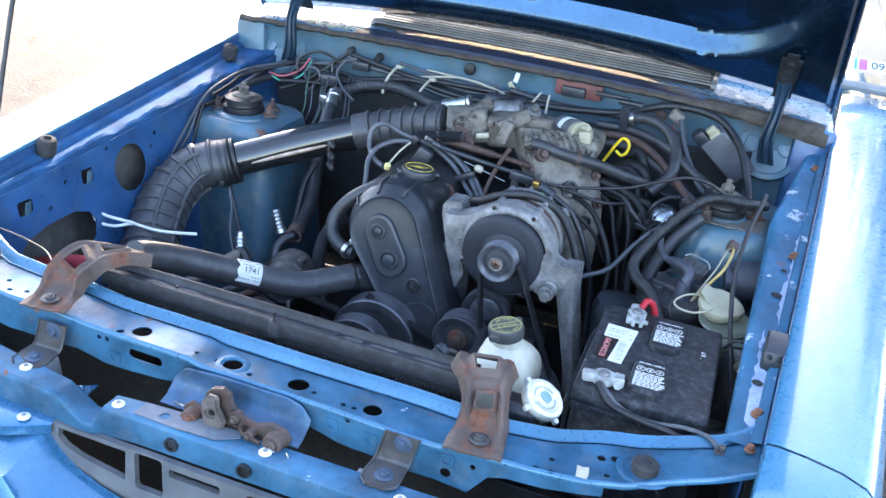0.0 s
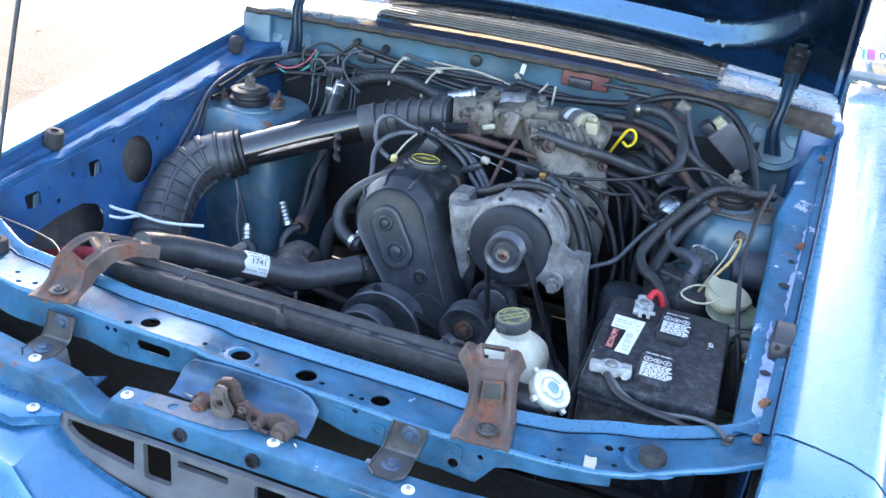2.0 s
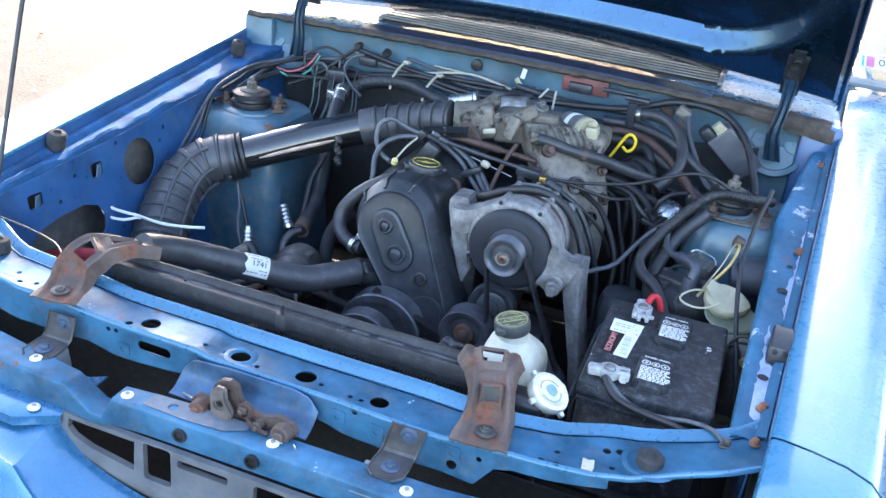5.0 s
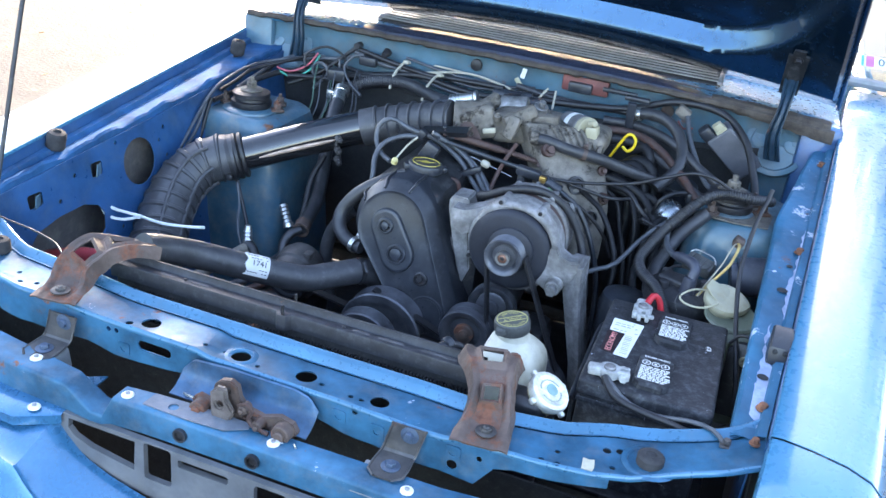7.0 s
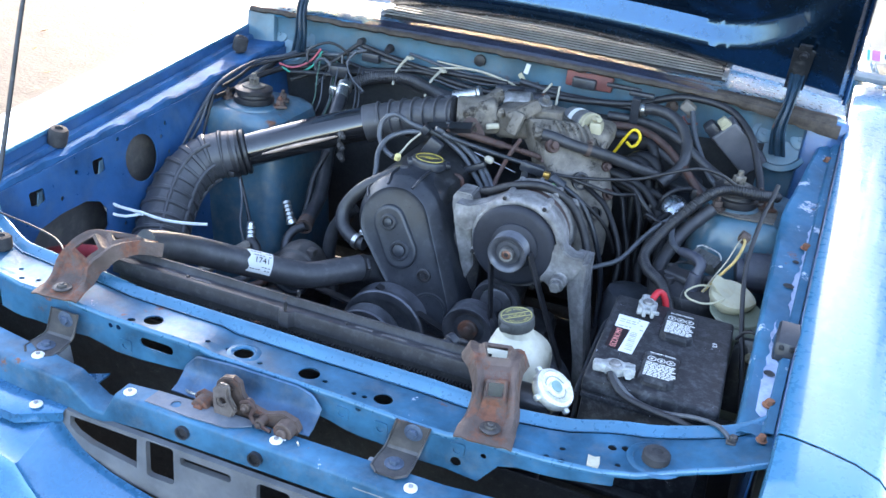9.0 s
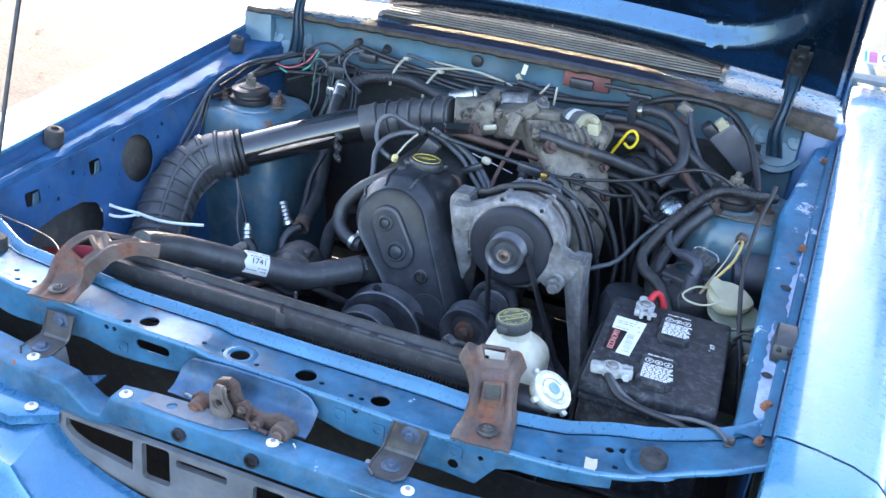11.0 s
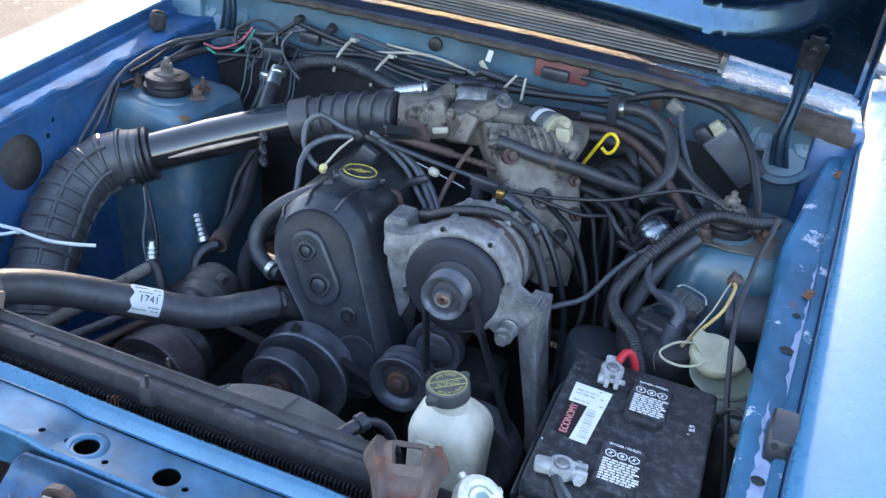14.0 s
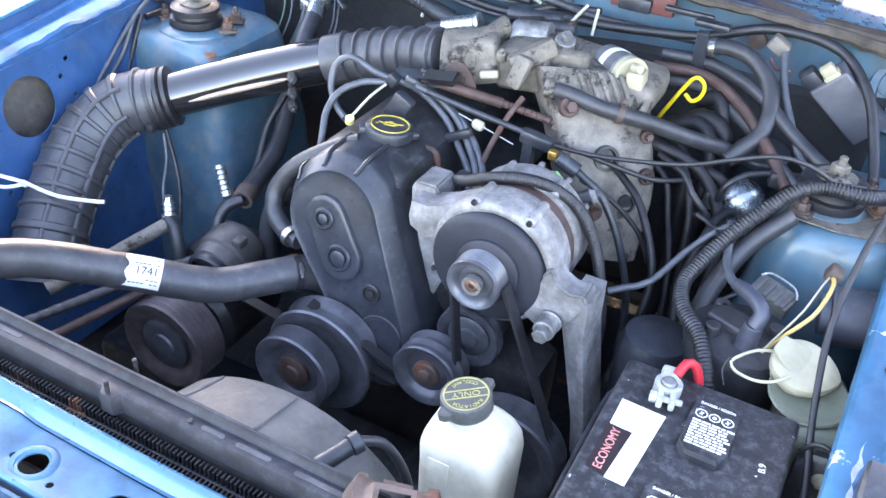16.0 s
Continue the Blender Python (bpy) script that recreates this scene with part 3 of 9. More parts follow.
HOLES += [circle2(x, y, 0.0045, 10) for x, y in ((-0.125, 0.007), (-0.092, 0.012), (-0.030, 0.002), (0.076, 0.009), (0.127, 0.002), (0.144, 0.002), (0.437, 0.020), (0.443, -0.010), (0.514, 0.020), (0.421, -0.010), (-0.475, 0.0), (-0.50, 0.025), (-0.45, 0.01))]
HOLES += [circle2(x, y, 0.0065, 12) for x, y in ((0.500, 0.057), (0.518, 0.064), (-0.26, -0.001))]
plate(core, outer, HOLES, 0.0022, None, support_top_z)
# rear lip and rolled front edge, their edge highlight helped by a lighter blue
secs_r, secs_f = [], []
for x in xs:
    yr, yf, z = interp(x, REAR_Y), interp(x, FRONT_Y), support_z(x)
    st = support_top_z(x, yr) - z
    secs_r.append([Vector((x, yr - 0.018, z + st)), Vector((x, yr - 0.014, z + st - 0.0010)), Vector((x, yr - 0.007, z + 0.0040)), Vector((x, yr - 0.003, z + 0.0080)), Vector((x, yr + 0.001, z + 0.0092)), Vector((x, yr + 0.004, z + 0.008)), Vector((x, yr + 0.006, z + 0.004)), Vector((x, yr + 0.006, z - 0.03))])
    sf = support_top_z(x, yf) - z
    secs_f.append([Vector((x, yf + 0.004, z + sf)), Vector((x, yf + 0.001, z + sf - 0.001)), Vector((x, yf - 0.001, z + sf - 0.004)), Vector((x, yf - 0.001, z + sf - 0.008))])
support = part("radiator_support", core, M_BLUE_WORN, car, "worn blue radiator support beam with punched holes")
bm = B()
loft(bm, secs_r)
part("rear_lip", bm, M_BLUE_LIP_LIT, support)
bm = B()
loft(bm, secs_f)
part("rolled_edge", bm, M_BLUE_LIP_LIT, support)
# its front face, with slots and a wavy lower edge
bm = B()
FACE_LOW = [(-0.5, 0.752), (-0.33, 0.749), (-0.28, 0.740), (-0.235, 0.738), (-0.17, 0.747), (0.0, 0.751), (0.087, 0.749), (0.143, 0.739), (0.27, 0.735), (0.345, 0.731), (0.362, 0.770), (0.43, 0.774), (0.55, 0.778)]
low = [(x, interp(x, FACE_LOW) - 0.0015 * math.sin(x * 61)) for x in xs[8:-8]]
top = [(x, support_top_z(x, interp(x, FRONT_Y)) - 0.008) for x in xs[8:-8]]
slots = [slot2(-0.204, 0.774, 0.062, 0.017)] + [circle2(x, z, 0.0045, 8) for x, z in ((-0.291, 0.784), (-0.276, 0.785), (-0.13, 0.772), (0.338, 0.775))]
slots += [circle2(x, z, r, 12) for x, z, r in ((0.30, 0.752, 0.008), (0.145, 0.785, 0.005))]
plate(bm, low + top[::-1], slots, 0.0022, XZ)
for v in bm.verts:
    v.co.y += interp(v.co.x, FRONT_Y) - 0.001
part("support_face", bm, M_BLUE_WORN, car)
# square weld nuts on that face
for x, z in ((0.120, 0.768), (0.183, 0.766), (0.300, 0.774), (-0.262, 0.757)):
    bm = B()
    y = interp(x, FRONT_Y) - 0.003
    plate(bm, rrect(x, z, 0.022, 0.022, 0.004), [circle2(x, z, 0.006, 10)], 0.004, Matrix.Translation((0, y, 0)) @ XZ)
    part("weld_nut", bm, M_BLUE_WORN, car)
# pressed stampings on the beam's top
for x, y, r in ((-0.066, 0.014, 0.027), (0.56, 0.055, 0.04)):
    bm = B()
    lathe(bm, [(r, 0.0), (r - 0.003, 0.002), (r - 0.008, 0.0022), (r - 0.010, -0.001)], Matrix.Translation((x, y, support_top_z(x, y) + 0.0002)), 28, cap=False)
    part("stamping", bm, M_BLUE_WORN, car)
# dark sheet added behind the lower grille opening, standing in for the shade there
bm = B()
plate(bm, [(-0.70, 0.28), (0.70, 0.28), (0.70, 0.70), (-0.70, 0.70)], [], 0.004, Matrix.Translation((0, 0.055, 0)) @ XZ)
part("shade_panel", bm, M_CORE, car)

# firewall
bm = B()
secs = []
for x in [-0.76 + 1.52 * i / 30 for i in range(31)]:
    bow = 0.012 * math.cos(x * 2)
    secs.append([Vector((x, y + bow, z)) for y, z in ((1.34, 0.30), (1.25, 0.55), (1.205, 0.80), (1.20, 0.90), (1.202, 1.0), (1.198, 1.026), (1.19, 1.032))])
loft(bm, secs)
thicken(bm, 0.002)
firewall = part("firewall", bm, M_TEAL, car, "faded lighter blue steel firewall")
for x, z in ((-0.11, 1.005), (0.39, 0.985), (0.31, 0.96)):
    bm = B()
    lathe(bm, [(0.016, 0), (0.015, 0.006), (0.008, 0.009)], Matrix.Translation((x, 1.205, z)) @ Matrix.Rotation(radians(90), 4, "X") @ Matrix.Scale(1, 4), 18)
    part("firewall_plug", bm, M_RUBBER if x < 0 else M_RUST, firewall)
# hinge pads at both ends of the firewall
for s in (-1, 1):
    bm = B()
    p = Vector((s * 0.655, 1.165, 0.955))
    lathe(bm, [(0.075, 0), (0.072, 0.012), (0.060, 0.014), (0.056, 0.004), (0.03, 0.004)], Matrix.Translation(p + Vector((0, 0.04, 0))) @ Matrix.Rotation(radians(68), 4, "X"), 32)
    pad = part("hinge_pad", bm, M_TEAL, firewall)
    pm = Matrix.Translation(p + Vector((0, 0.04, 0))) @ Matrix.Rotation(radians(68), 4, "X")
    for dx, dz in ((-0.040, 0.012), (0.040, 0.012)):
        bm = B()
        lathe(bm, [(0.024, 0.003), (0.023, 0.008), (0.016, 0.010), (0.006, 0.010)], pm @ Matrix.Translation((dx, dz, 0)), 20)
        hexnut(bm, pm @ Vector((dx, dz, 0.010)), pm @ Vector((dx, dz, 0.014)), 0.006)
        part("pad_boss", bm, M_TEAL, pad)
# end pillars closing bay behind the towers
for s in (-1, 1):
    bm = B()
    box(bm, (s * 0.745, 1.205, 0.70), (0.09, 0.05, 0.66), 0.012)
    part("corner_post", bm, M_BLUE_SHADED if s > 0 else M_TEAL, car)

# cowl: seal, lip, top panel, louvred grille
bm = B()
rr = random.Random(21)
secs = []
for i in range(79):
    x = -0.77 + 1.54 * i / 78
    z = 1.046 - 0.0045 * (x / 0.5) ** 2 - 0.05 * max(0, x - 0.5) - rr.uniform(0, 0.003)
    lo = rr.uniform(0.008, 0.012) + 0.05 * max(0, x - 0.45)
    secs.append([Vector((x, 1.170 + a, z + c)) for a, c in ((0.012, 0.004), (0.002, 0.006), (-0.004, 0.002), (-0.003 - rr.uniform(0, 0.003), -lo * 0.5), (0.002, -lo), (0.012, -lo))])
loft(bm, secs, closed=True, cap=True)
part("cowl_seal", bm, M_SEAL, car, "crumbling brown weather seal")
bm = B()
secs = []
for x in [-0.78 + 1.56 * i / 40 for i in range(41)]:
    d = 0.018 * (x / 0.78) ** 4
    secs.append([Vector((x, y, z - d)) for y, z in ((1.188, 1.030), (1.182, 1.040), (1.188, 1.047), (1.21, 1.049), (1.26, 1.050), (1.42, 1.054), (1.52, 1.075))])
loft(bm, secs)
thicken(bm, 0.002)
cowl = part("cowl_panel", bm, M_BLUE, car)
bm = B()
rows = []
for i in range(25):
    x = 0.485 + 0.275 * i / 24
    d = 0.018 * (x / 0.78) ** 4
    wid = 0.030 + 0.012 * math.sin(i * 0.9) * 0.3 + 0.010 * i / 24
    rows.append([Vector((x, y, z - d)) for y, z in ((1.176, 1.040), (1.184, 1.0505), (1.196, 1.0525), (1.184 + wid * 0.7, 1.0520), (1.184 + wid, 1.0500))])
loft(bm, rows)
thicken(bm, 0.002)
part("cowl_seal_end", bm, M_SEAL, car, "brown weathered end of the cowl seal")
bm = B()
secs = []
for i in range(31):
    x = -0.435 + 0.925 * i / 30
    d = 0.010 * (x / 0.5) ** 2
    secs.append([Vector((x, y, z - d)) for y, z in ((1.184, 1.036), (1.180, 1.047), (1.186, 1.054), (1.215, 1.0555), (1.236, 1.0545), (1.243, 1.0575), (1.250, 1.0570), (1.256, 1.0535), (1.292, 1.0560), (1.300, 1.0520))])
loft(bm, secs)
thicken(bm, 0.002)
part("cowl_lip", bm, M_LIPBLACK, car, "dusty blue-black rubber lip before the louvres")
GS = math.tan(radians(7))
bm = B()
box(bm, (0.03, 1.370, 1.0600), (0.93, 0.160, 0.004), 0.001, Matrix.Rotation(radians(7), 4, "X"))
grille = part("cowl_grille", bm, M_PAD, car, "louvred black cowl intake grille")
for i in range(8):
    bm = B()
    y = 1.302 + 0.0195 * i
    w = 0.92 - 0.004 * i
    box(bm, (0.03 - 0.002 * i, y, 1.0600 + GS * (y - 1.302)), (w, 0.0095 if i else 0.013, 0.0022), 0.0008, Matrix.Rotation(radians(5), 4, "X"))
    part("louvre", bm, M_LOUVRE, grille)
for x in (-0.432, 0.492):
    bm = B()
    box(bm, (x, 1.370, 1.064), (0.012, 0.155, 0.010), 0.003, Matrix.Rotation(radians(7), 4, "X"))
    part("grille_end", bm, M_GREY, grille)

# windscreen with its frame, roof line beyond the hood
GLASS = bpy.data.materials.new("window_glass")
GLASS.use_nodes = True
gb = GLASS.node_tree.nodes["Principled BSDF"]
gb.inputs["Base Color"].default_value = (0.75, 0.85, 0.85, 1)
gb.inputs["Roughness"].default_value, gb.inputs["Transmission Weight"].default_value, gb.inputs["IOR"].default_value = 0.02, 1.0, 1.5
bm = B()
loft(bm, [[Vector((x, 1.50 + 0.62 * k - 0.05 * (1 - (x / 0.88) ** 2), 1.092 + 0.43 * k)) for x in [(0.945 - 0.24 * k) * (-1 + j / 8) for j in range(17)]] for k in (0, 0.25, 0.5, 0.75, 1)])
thicken(bm, 0.005)
glass = part("windscreen", bm, GLASS, car)
glass.visible_shadow = False
for s in (-1, 1):
    bm = B()
    tube(bm, [(s * 0.965, 1.50, 1.07), (s * 0.86, 1.84, 1.32), (s * 0.73, 2.14, 1.53)], 0.024, 10, 0.06)
    part("pillar", bm, M_BLUE, car)
# inspection sticker in the corner of the glass
stm = frame_at((0.850, 1.512, 1.135), (1, 0.09, 0), (0, 0.62, 0.43))
bm = B()
plate(bm, rrect(0, 0, 0.085, 0.040, 0.003), [], 0.0008, stm)
inspection = part("inspection_sticker", bm, M_LABEL, car, "white inspection sticker with coloured bands")
bm = B()
plate(bm, rrect(-0.018, 0, 0.020, 0.036, 0.001), [], 0.0004, stm @ Matrix.Translation((0, 0, 0.0008)))
part("pink_band", bm, material("pink_print", (0.45, 0.12, 0.25), 0.5), inspection)
bm = B()
plate(bm, rrect(-0.036, 0, 0.006, 0.036, 0.001), [], 0.0004, stm @ Matrix.Translation((0, 0, 0.0008)))
part("teal_band", bm, material("teal_print", (0.05, 0.35, 0.30), 0.5), inspection)
words("sticker_digits", "09", 0.034, stm @ Matrix.Translation((0.018, 0, 0.0008)), material("dark_print", (0.02, 0.05, 0.06), 0.5), inspection)
bm = B()
tube(bm, [(-0.95, 1.495, 1.082), (-0.45, 1.460, 1.09), (0, 1.445, 1.09), (0.45, 1.460, 1.09), (0.95, 1.495, 1.082)], 0.013, 8, 0.08)
part("windscreen_trim", bm, M_GREY, car)
bm = B()
box(bm, (0, 2.75, 1.52), (1.42, 1.30, 0.05), 0.02)
part("roof", bm, M_BLUE, car)
bm = B()
box(bm, (0, 1.85, 1.02), (1.38, 0.60, 0.06), 0.02)
part("dashboard", bm, M_PLASTIC, car)
for s in (-1, 1):
    bm = B()
    box(bm, (s * 0.86, 2.35, 0.66), (0.06, 1.6, 0.78), 0.025)
    door = part("door", bm, M_BLUE, car)

# hood, raised on its hinges: a pressed inner panel behind a smooth skin
HOOD = radians(52)
HU = Vector((0, -math.cos(HOOD), math.sin(HOOD)))
HN = Vector((0, -math.sin(HOOD), -math.cos(HOOD)))  # towards the bay
HOOD_BASE = Vector((0, 1.300, 1.052))


def hood_height(x, u):
    """Depth of the inner pressing: a rim round a sunken middle, with a crossing rib."""
    def pocket(cx, cu, hx, hu, r, soft):
        qx, qu = abs(x - cx) - hx + r, abs(u - cu) - hu + r
        d = math.hypot(max(qx, 0), max(qu, 0)) + min(max(qx, qu), 0) - r
        return min(1, max(0, 0.5 - d / soft))
    h = 0.034
    h -= 0.050 * pocket(0.0, 0.60, 0.685, 0.484, 0.28, 0.036)
    h += 0.024 * pocket(0, 0.60, 0.03, 0.46, 0.03, 0.03)
    h += 0.010 * pocket(0.30, 0.42, 0.11, 0.14, 0.10, 0.02) - 0.010 * pocket(0.30, 0.42, 0.09, 0.12, 0.09, 0.02)
    h -= 0.003 * pocket(0.69, 0.45, 0.006, 0.30, 0.006, 0.03)
    return h


bm = B()
secs = []
for i in range(171):
    u = 1.14 * i / 170
    hw = 0.775 - 0.075 * u / 1.14
    row = []
    for j in range(151):
        a = -1 + 2 * j / 150
        x = a * hw
        edge = min(1, (1 - abs(a)) * hw / 0.02, (u + 0.002) / 0.06, (1.145 - u) / 0.02)
        crown = 0.062 * (1 - (x / 0.78) ** 2) * (0.72 + 0.28 * min(1, u / 0.3))
        back = 0.05 * (1 - (x / 0.78) ** 2) * max(0, 1 - u * 2.5)
        row.append(HOOD_BASE + HU * u + Vector((x, back, 0.1 * back)) + HN * (hood_height(x, u) * edge - crown))
    secs.append(row)
loft(bm, secs)
hood = part("hood", bm, M_BLUE_HOOD_SHADED, car, "raised blue hood showing its pressed inner panel")
bm = B()
secs = []
for i in range(20):
    u = 1.15 * i / 19
    hw = 0.778 - 0.075 * u / 1.14
    secs.append([HOOD_BASE + HU * u + Vector((a * hw, 0.05 * (1 - (a * hw / 0.78) ** 2) * max(0, 1 - u * 2.5), 0)) - HN * (0.024 + 0.062 * (1 - (a * hw / 0.78) ** 2) * (0.72 + 0.28 * min(1, u / 0.3))) for a in [-1 + j / 10 for j in range(21)]])
loft(bm, secs)
thicken(bm, 0.002)
part("hood_skin", bm, M_BLUE, hood)
for s in (-1, 1):
    bm = B()
    tube(bm, [HOOD_BASE + HU * u + Vector((s * (0.772 - 0.066 * u), 0, 0)) + HN * 0.004 for u in (0.0, 0.5, 1.1)], 0.006, 6, 0.1)
    part("hood_edge", bm, M_BLUE_HOOD_SHADED, hood)
# hood hinges: black plate on the panel, pressed arm down to the pad
for s in (-1, 1):
    hx = 0.650 if s > 0 else -0.610
    m = frame_at(HOOD_BASE + HU * 0.135 + Vector((hx, 0, 0)) + HN * 0.030, (1, 0, 0), HU)
    bm = B()
    plate(bm, [(-0.021, -0.085), (0.021, -0.085), (0.023, 0.048), (0.014, 0.048), (0.013, 0.064), (-0.013, 0.064), (-0.014, 0.048), (-0.023, 0.048)], [circle2(0, 0.022, 0.004, 8)], 0.006, m)
    plate(bm, rrect(0, -0.012, 0.026, 0.100, 0.006), [], 0.003, m @ Matrix.Translation((0, 0, 0.003)))
    hinge = part("hood_hinge", bm, M_BLACKMETAL, hood, "greasy black hood hinge")
    bm = B()
    for uy in (0.035, -0.042):
        bm = B()
        hexnut(bm, m @ Vector((0, uy, 0)), m @ Vector((0, uy, 0.009)), 0.009, 0.012)
        part("hinge_bolt", bm, M_STEEL_DARK, hinge)
    bm = B()
    path = spline([(hx, 1.232, 1.128), (hx - 0.001 * s, 1.172, 1.088), (hx - 0.004 * s, 1.150, 1.045), (hx - 0.010 * s, 1.142, 0.995), (hx + 0.002 * s, 1.150, 0.935)], 0.03)
    secs = []
    for k, c in enumerate(path):
        t = k / (len(path) - 1)
        w = 0.0115 + 0.007 * abs(t - 0.45) * 2
        secs.append([c + Vector((a * w, b, 0)) for a, b in ((-1, 0.012), (-1, 0), (-0.75, -0.003), (-0.5, 0.002), (-0.25, -0.004), (0.25, -0.004), (0.5, 0.002), (0.75, -0.003), (1, 0), (1, 0.012))])
    loft(bm, secs, closed=True, cap=True)
    part("hinge_arm", bm, M_ARM, hinge)

# prop rod
bm = B()
tube(bm, [(-0.664, 0.09, 0.845), (-0.680, 0.16, 0.862), (-0.690, 0.20, 0.934), (-0.706, 0.30, 1.196), (-0.715, 0.435, 1.56), (-0.712, 0.50, 1.735), (-0.70, 0.575, 1.905)], 0.0045, 8, 0.05)
tagged(put("prop_rod", bm, M_BLACKMETAL), "thin black hood prop rod", "prop rod")

# grille opening panel: blue bar with a notch
bm = B()


def bar_section(x, y0, y1, z0, z1):
    r = 0.006
    return [Vector((x, y, z)) for y, z in ((y0 + r, z1), (y1, z1), (y1 + 0.002, z1 - 0.004), (y1 + 0.002, z0), (y0, z0), (y0, z1 - r), (y0 + 0.002, z1 - 0.002))]


secs = []
for x, y0, y1, z0, z1 in ((-0.70, -0.02, 0.03, 0.70, 0.765), (-0.60, -0.075, -0.02, 0.69, 0.757), (-0.50, -0.108, -0.055, 0.69, 0.750), (-0.38, -0.119, -0.070, 0.698, 0.747), (-0.286, -0.122, -0.084, 0.699, 0.746), (-0.283, -0.122, -0.084, 0.699, 0.744), (-0.238, -0.126, -0.084, 0.697, 0.715), (-0.219, -0.125, -0.084, 0.697, 0.714), (-0.2055, -0.117, -0.082, 0.697, 0.744), (-0.203, -0.117, -0.082, 0.697, 0.746), (-0.15, -0.116, -0.076, 0.70, 0.746), (0.05, -0.114, -0.072, 0.70, 0.744), (0.30, -0.114, -0.066, 0.70, 0.742), (0.50, -0.09, -0.045, 0.70, 0.744), (0.64, -0.03, 0.01, 0.70, 0.75)):
    secs.append(bar_section(x, y0, y1, z0, z1))
loft(bm, secs, closed=True, cap=True)
bar = part("grille_opening_panel", bm, M_BLUE_WORN, car)
for x, z, r in ((-0.085, 0.722, 0.011), (0.035, 0.721, 0.011)):
    bm = B()
    ring(bm, (x, -0.121, z), (x, -0.1145, z), r * 0.72, r)
    cyl(bm, (x, -0.1155, z), (x, -0.1165, z), r * 0.72)
    part("grommet", bm, M_STEEL_DARK, bar)
bm = B()
plate(bm, [(-0.156, -0.108), (-0.154, -0.078), (-0.09, -0.074), (0.006, -0.074), (0.010, -0.086), (-0.02, -0.106), (-0.08, -0.110)], [circle2(-0.112, -0.094, 0.008, 12)], 0.0015, Matrix.Translation((0, 0, 0.7478)))
part("patch", bm, material("primer_patch", (0.11, 0.13, 0.16), 0.55, 0, 0.2, 30, 0.05, dust=(DUST, 0.3)), bar)

# grille backing and bumper cover below
bm = B()
plate(bm, [(-0.27, 0.628), (-0.20, 0.604), (-0.10, 0.59), (0.10, 0.57), (0.62, 0.57), (0.62, 0.698), (-0.292, 0.698), (-0.294, 0.66), (-0.285, 0.64)], [[(-0.277, 0.690), (-0.279, 0.672), (-0.268, 0.660), (-0.240, 0.649), (-0.160, 0.636), (-0.157, 0.690)], rrect(-0.118, 0.662, 0.048, 0.066, 0.006), rrect(-0.040, 0.679, 0.085, 0.014, 0.004), rrect(0.072, 0.64, 0.054, 0.10, 0.008), rrect(0.20, 0.64, 0.15, 0.10, 0.012), rrect(0.42, 0.64, 0.20, 0.10, 0.012)], 0.010, Matrix.Translation((0, -0.128, 0)) @ XZ)
part("grille_frame", bm, material("weathered_grey_plastic", (0.105, 0.108, 0.115), 0.5, 0, 0.3, 9, 0.08, dust=((0.20, 0.20, 0.20), 0.35)), car)
bm = B()
secs = []
for i in range(85):
    x = -0.84 + 1.68 * i / 84
    k = (abs(x) / 0.84)
    y = -0.20 + 0.26 * k ** 3
    top = interp(abs(x), [(0.0, 0.588), (0.10, 0.592), (0.152, 0.602), (0.20, 0.612), (0.254, 0.630), (0.275, 0.650), (0.30, 0.682), (0.34, 0.686), (0.84, 0.67)])
    secs.append([Vector((x, y + a, top + c)) for a, c in ((0.064, 0.0), (0.045, -0.003), (0.0, -0.020), (-0.024, -0.027), (-0.031, -0.026), (-0.040, -0.040), (-0.095, -0.062), (-0.125, -0.085), (-0.14, -0.14), (-0.14, -0.20), (-0.11, -0.26))])
loft(bm, secs)
thicken(bm, 0.003)
part("bumper_cover", bm, M_BLUE_GLOSS, car)
bm = B()
secs = []
for i in range(14):
    x = -0.66 + 0.374 * i / 13
    k = (1 - i / 13) if i < 11 else 0.2 + 0.45 * (i - 11)
    secs.append([Vector((x, y + 0.04 * k, z)) for y, z in ((-0.070, 0.703), (-0.128, 0.700), (-0.172, 0.698), (-0.177, 0.695), (-0.178, 0.680))])
loft(bm, secs)
thicken(bm, 0.003)
part("headlamp_surround", bm, M_BLUE_GLOSS, car)

# wheels, mostly hidden, carrying the body
for s in (-1, 1):
    for y in (0.85, 3.35):
        bm = B()
        lathe(bm, [(0.19, -0.10), (0.29, -0.10), (0.31, -0.07), (0.312, 0.07), (0.29, 0.10), (0.19, 0.10), (0.19, -0.10)], Matrix.Translation((s * 0.755, y, 0.31)) @ Matrix.Rotation(radians(90), 4, "Y"), 36, cap=False)
        wheel = part("wheel", bm, M_RUBBER, car)
        bm = B()
        lathe(bm, [(0.02, 0.03), (0.16, 0.04), (0.188, 0.08), (0.188, -0.08)], Matrix.Translation((s * 0.755, y, 0.31)) @ Matrix.Rotation(radians(90 * s), 4, "Y"), 36)
        part("rim", bm, M_GREY, wheel)
# rear body
bm = B()
box(bm, (0, 3.5, 0.70), (1.74, 1.3, 0.62), 0.06)
part("rear_body", bm, M_BLUE, car)
bm = B()
box(bm, (0, 2.2, 0.30), (1.5, 1.8, 0.05), 0.02)
part("floor_pan", bm, M_BLACKMETAL, car)


bm = B()
plate(bm, [(-0.62, 0.08), (0.36, 0.08), (0.36, 1.20), (-0.62, 1.20)], [], 0.004, Matrix.Translation((0, 0, 0.335)))
part("undertray", bm, M_BLACKMETAL, car)
bm = B()
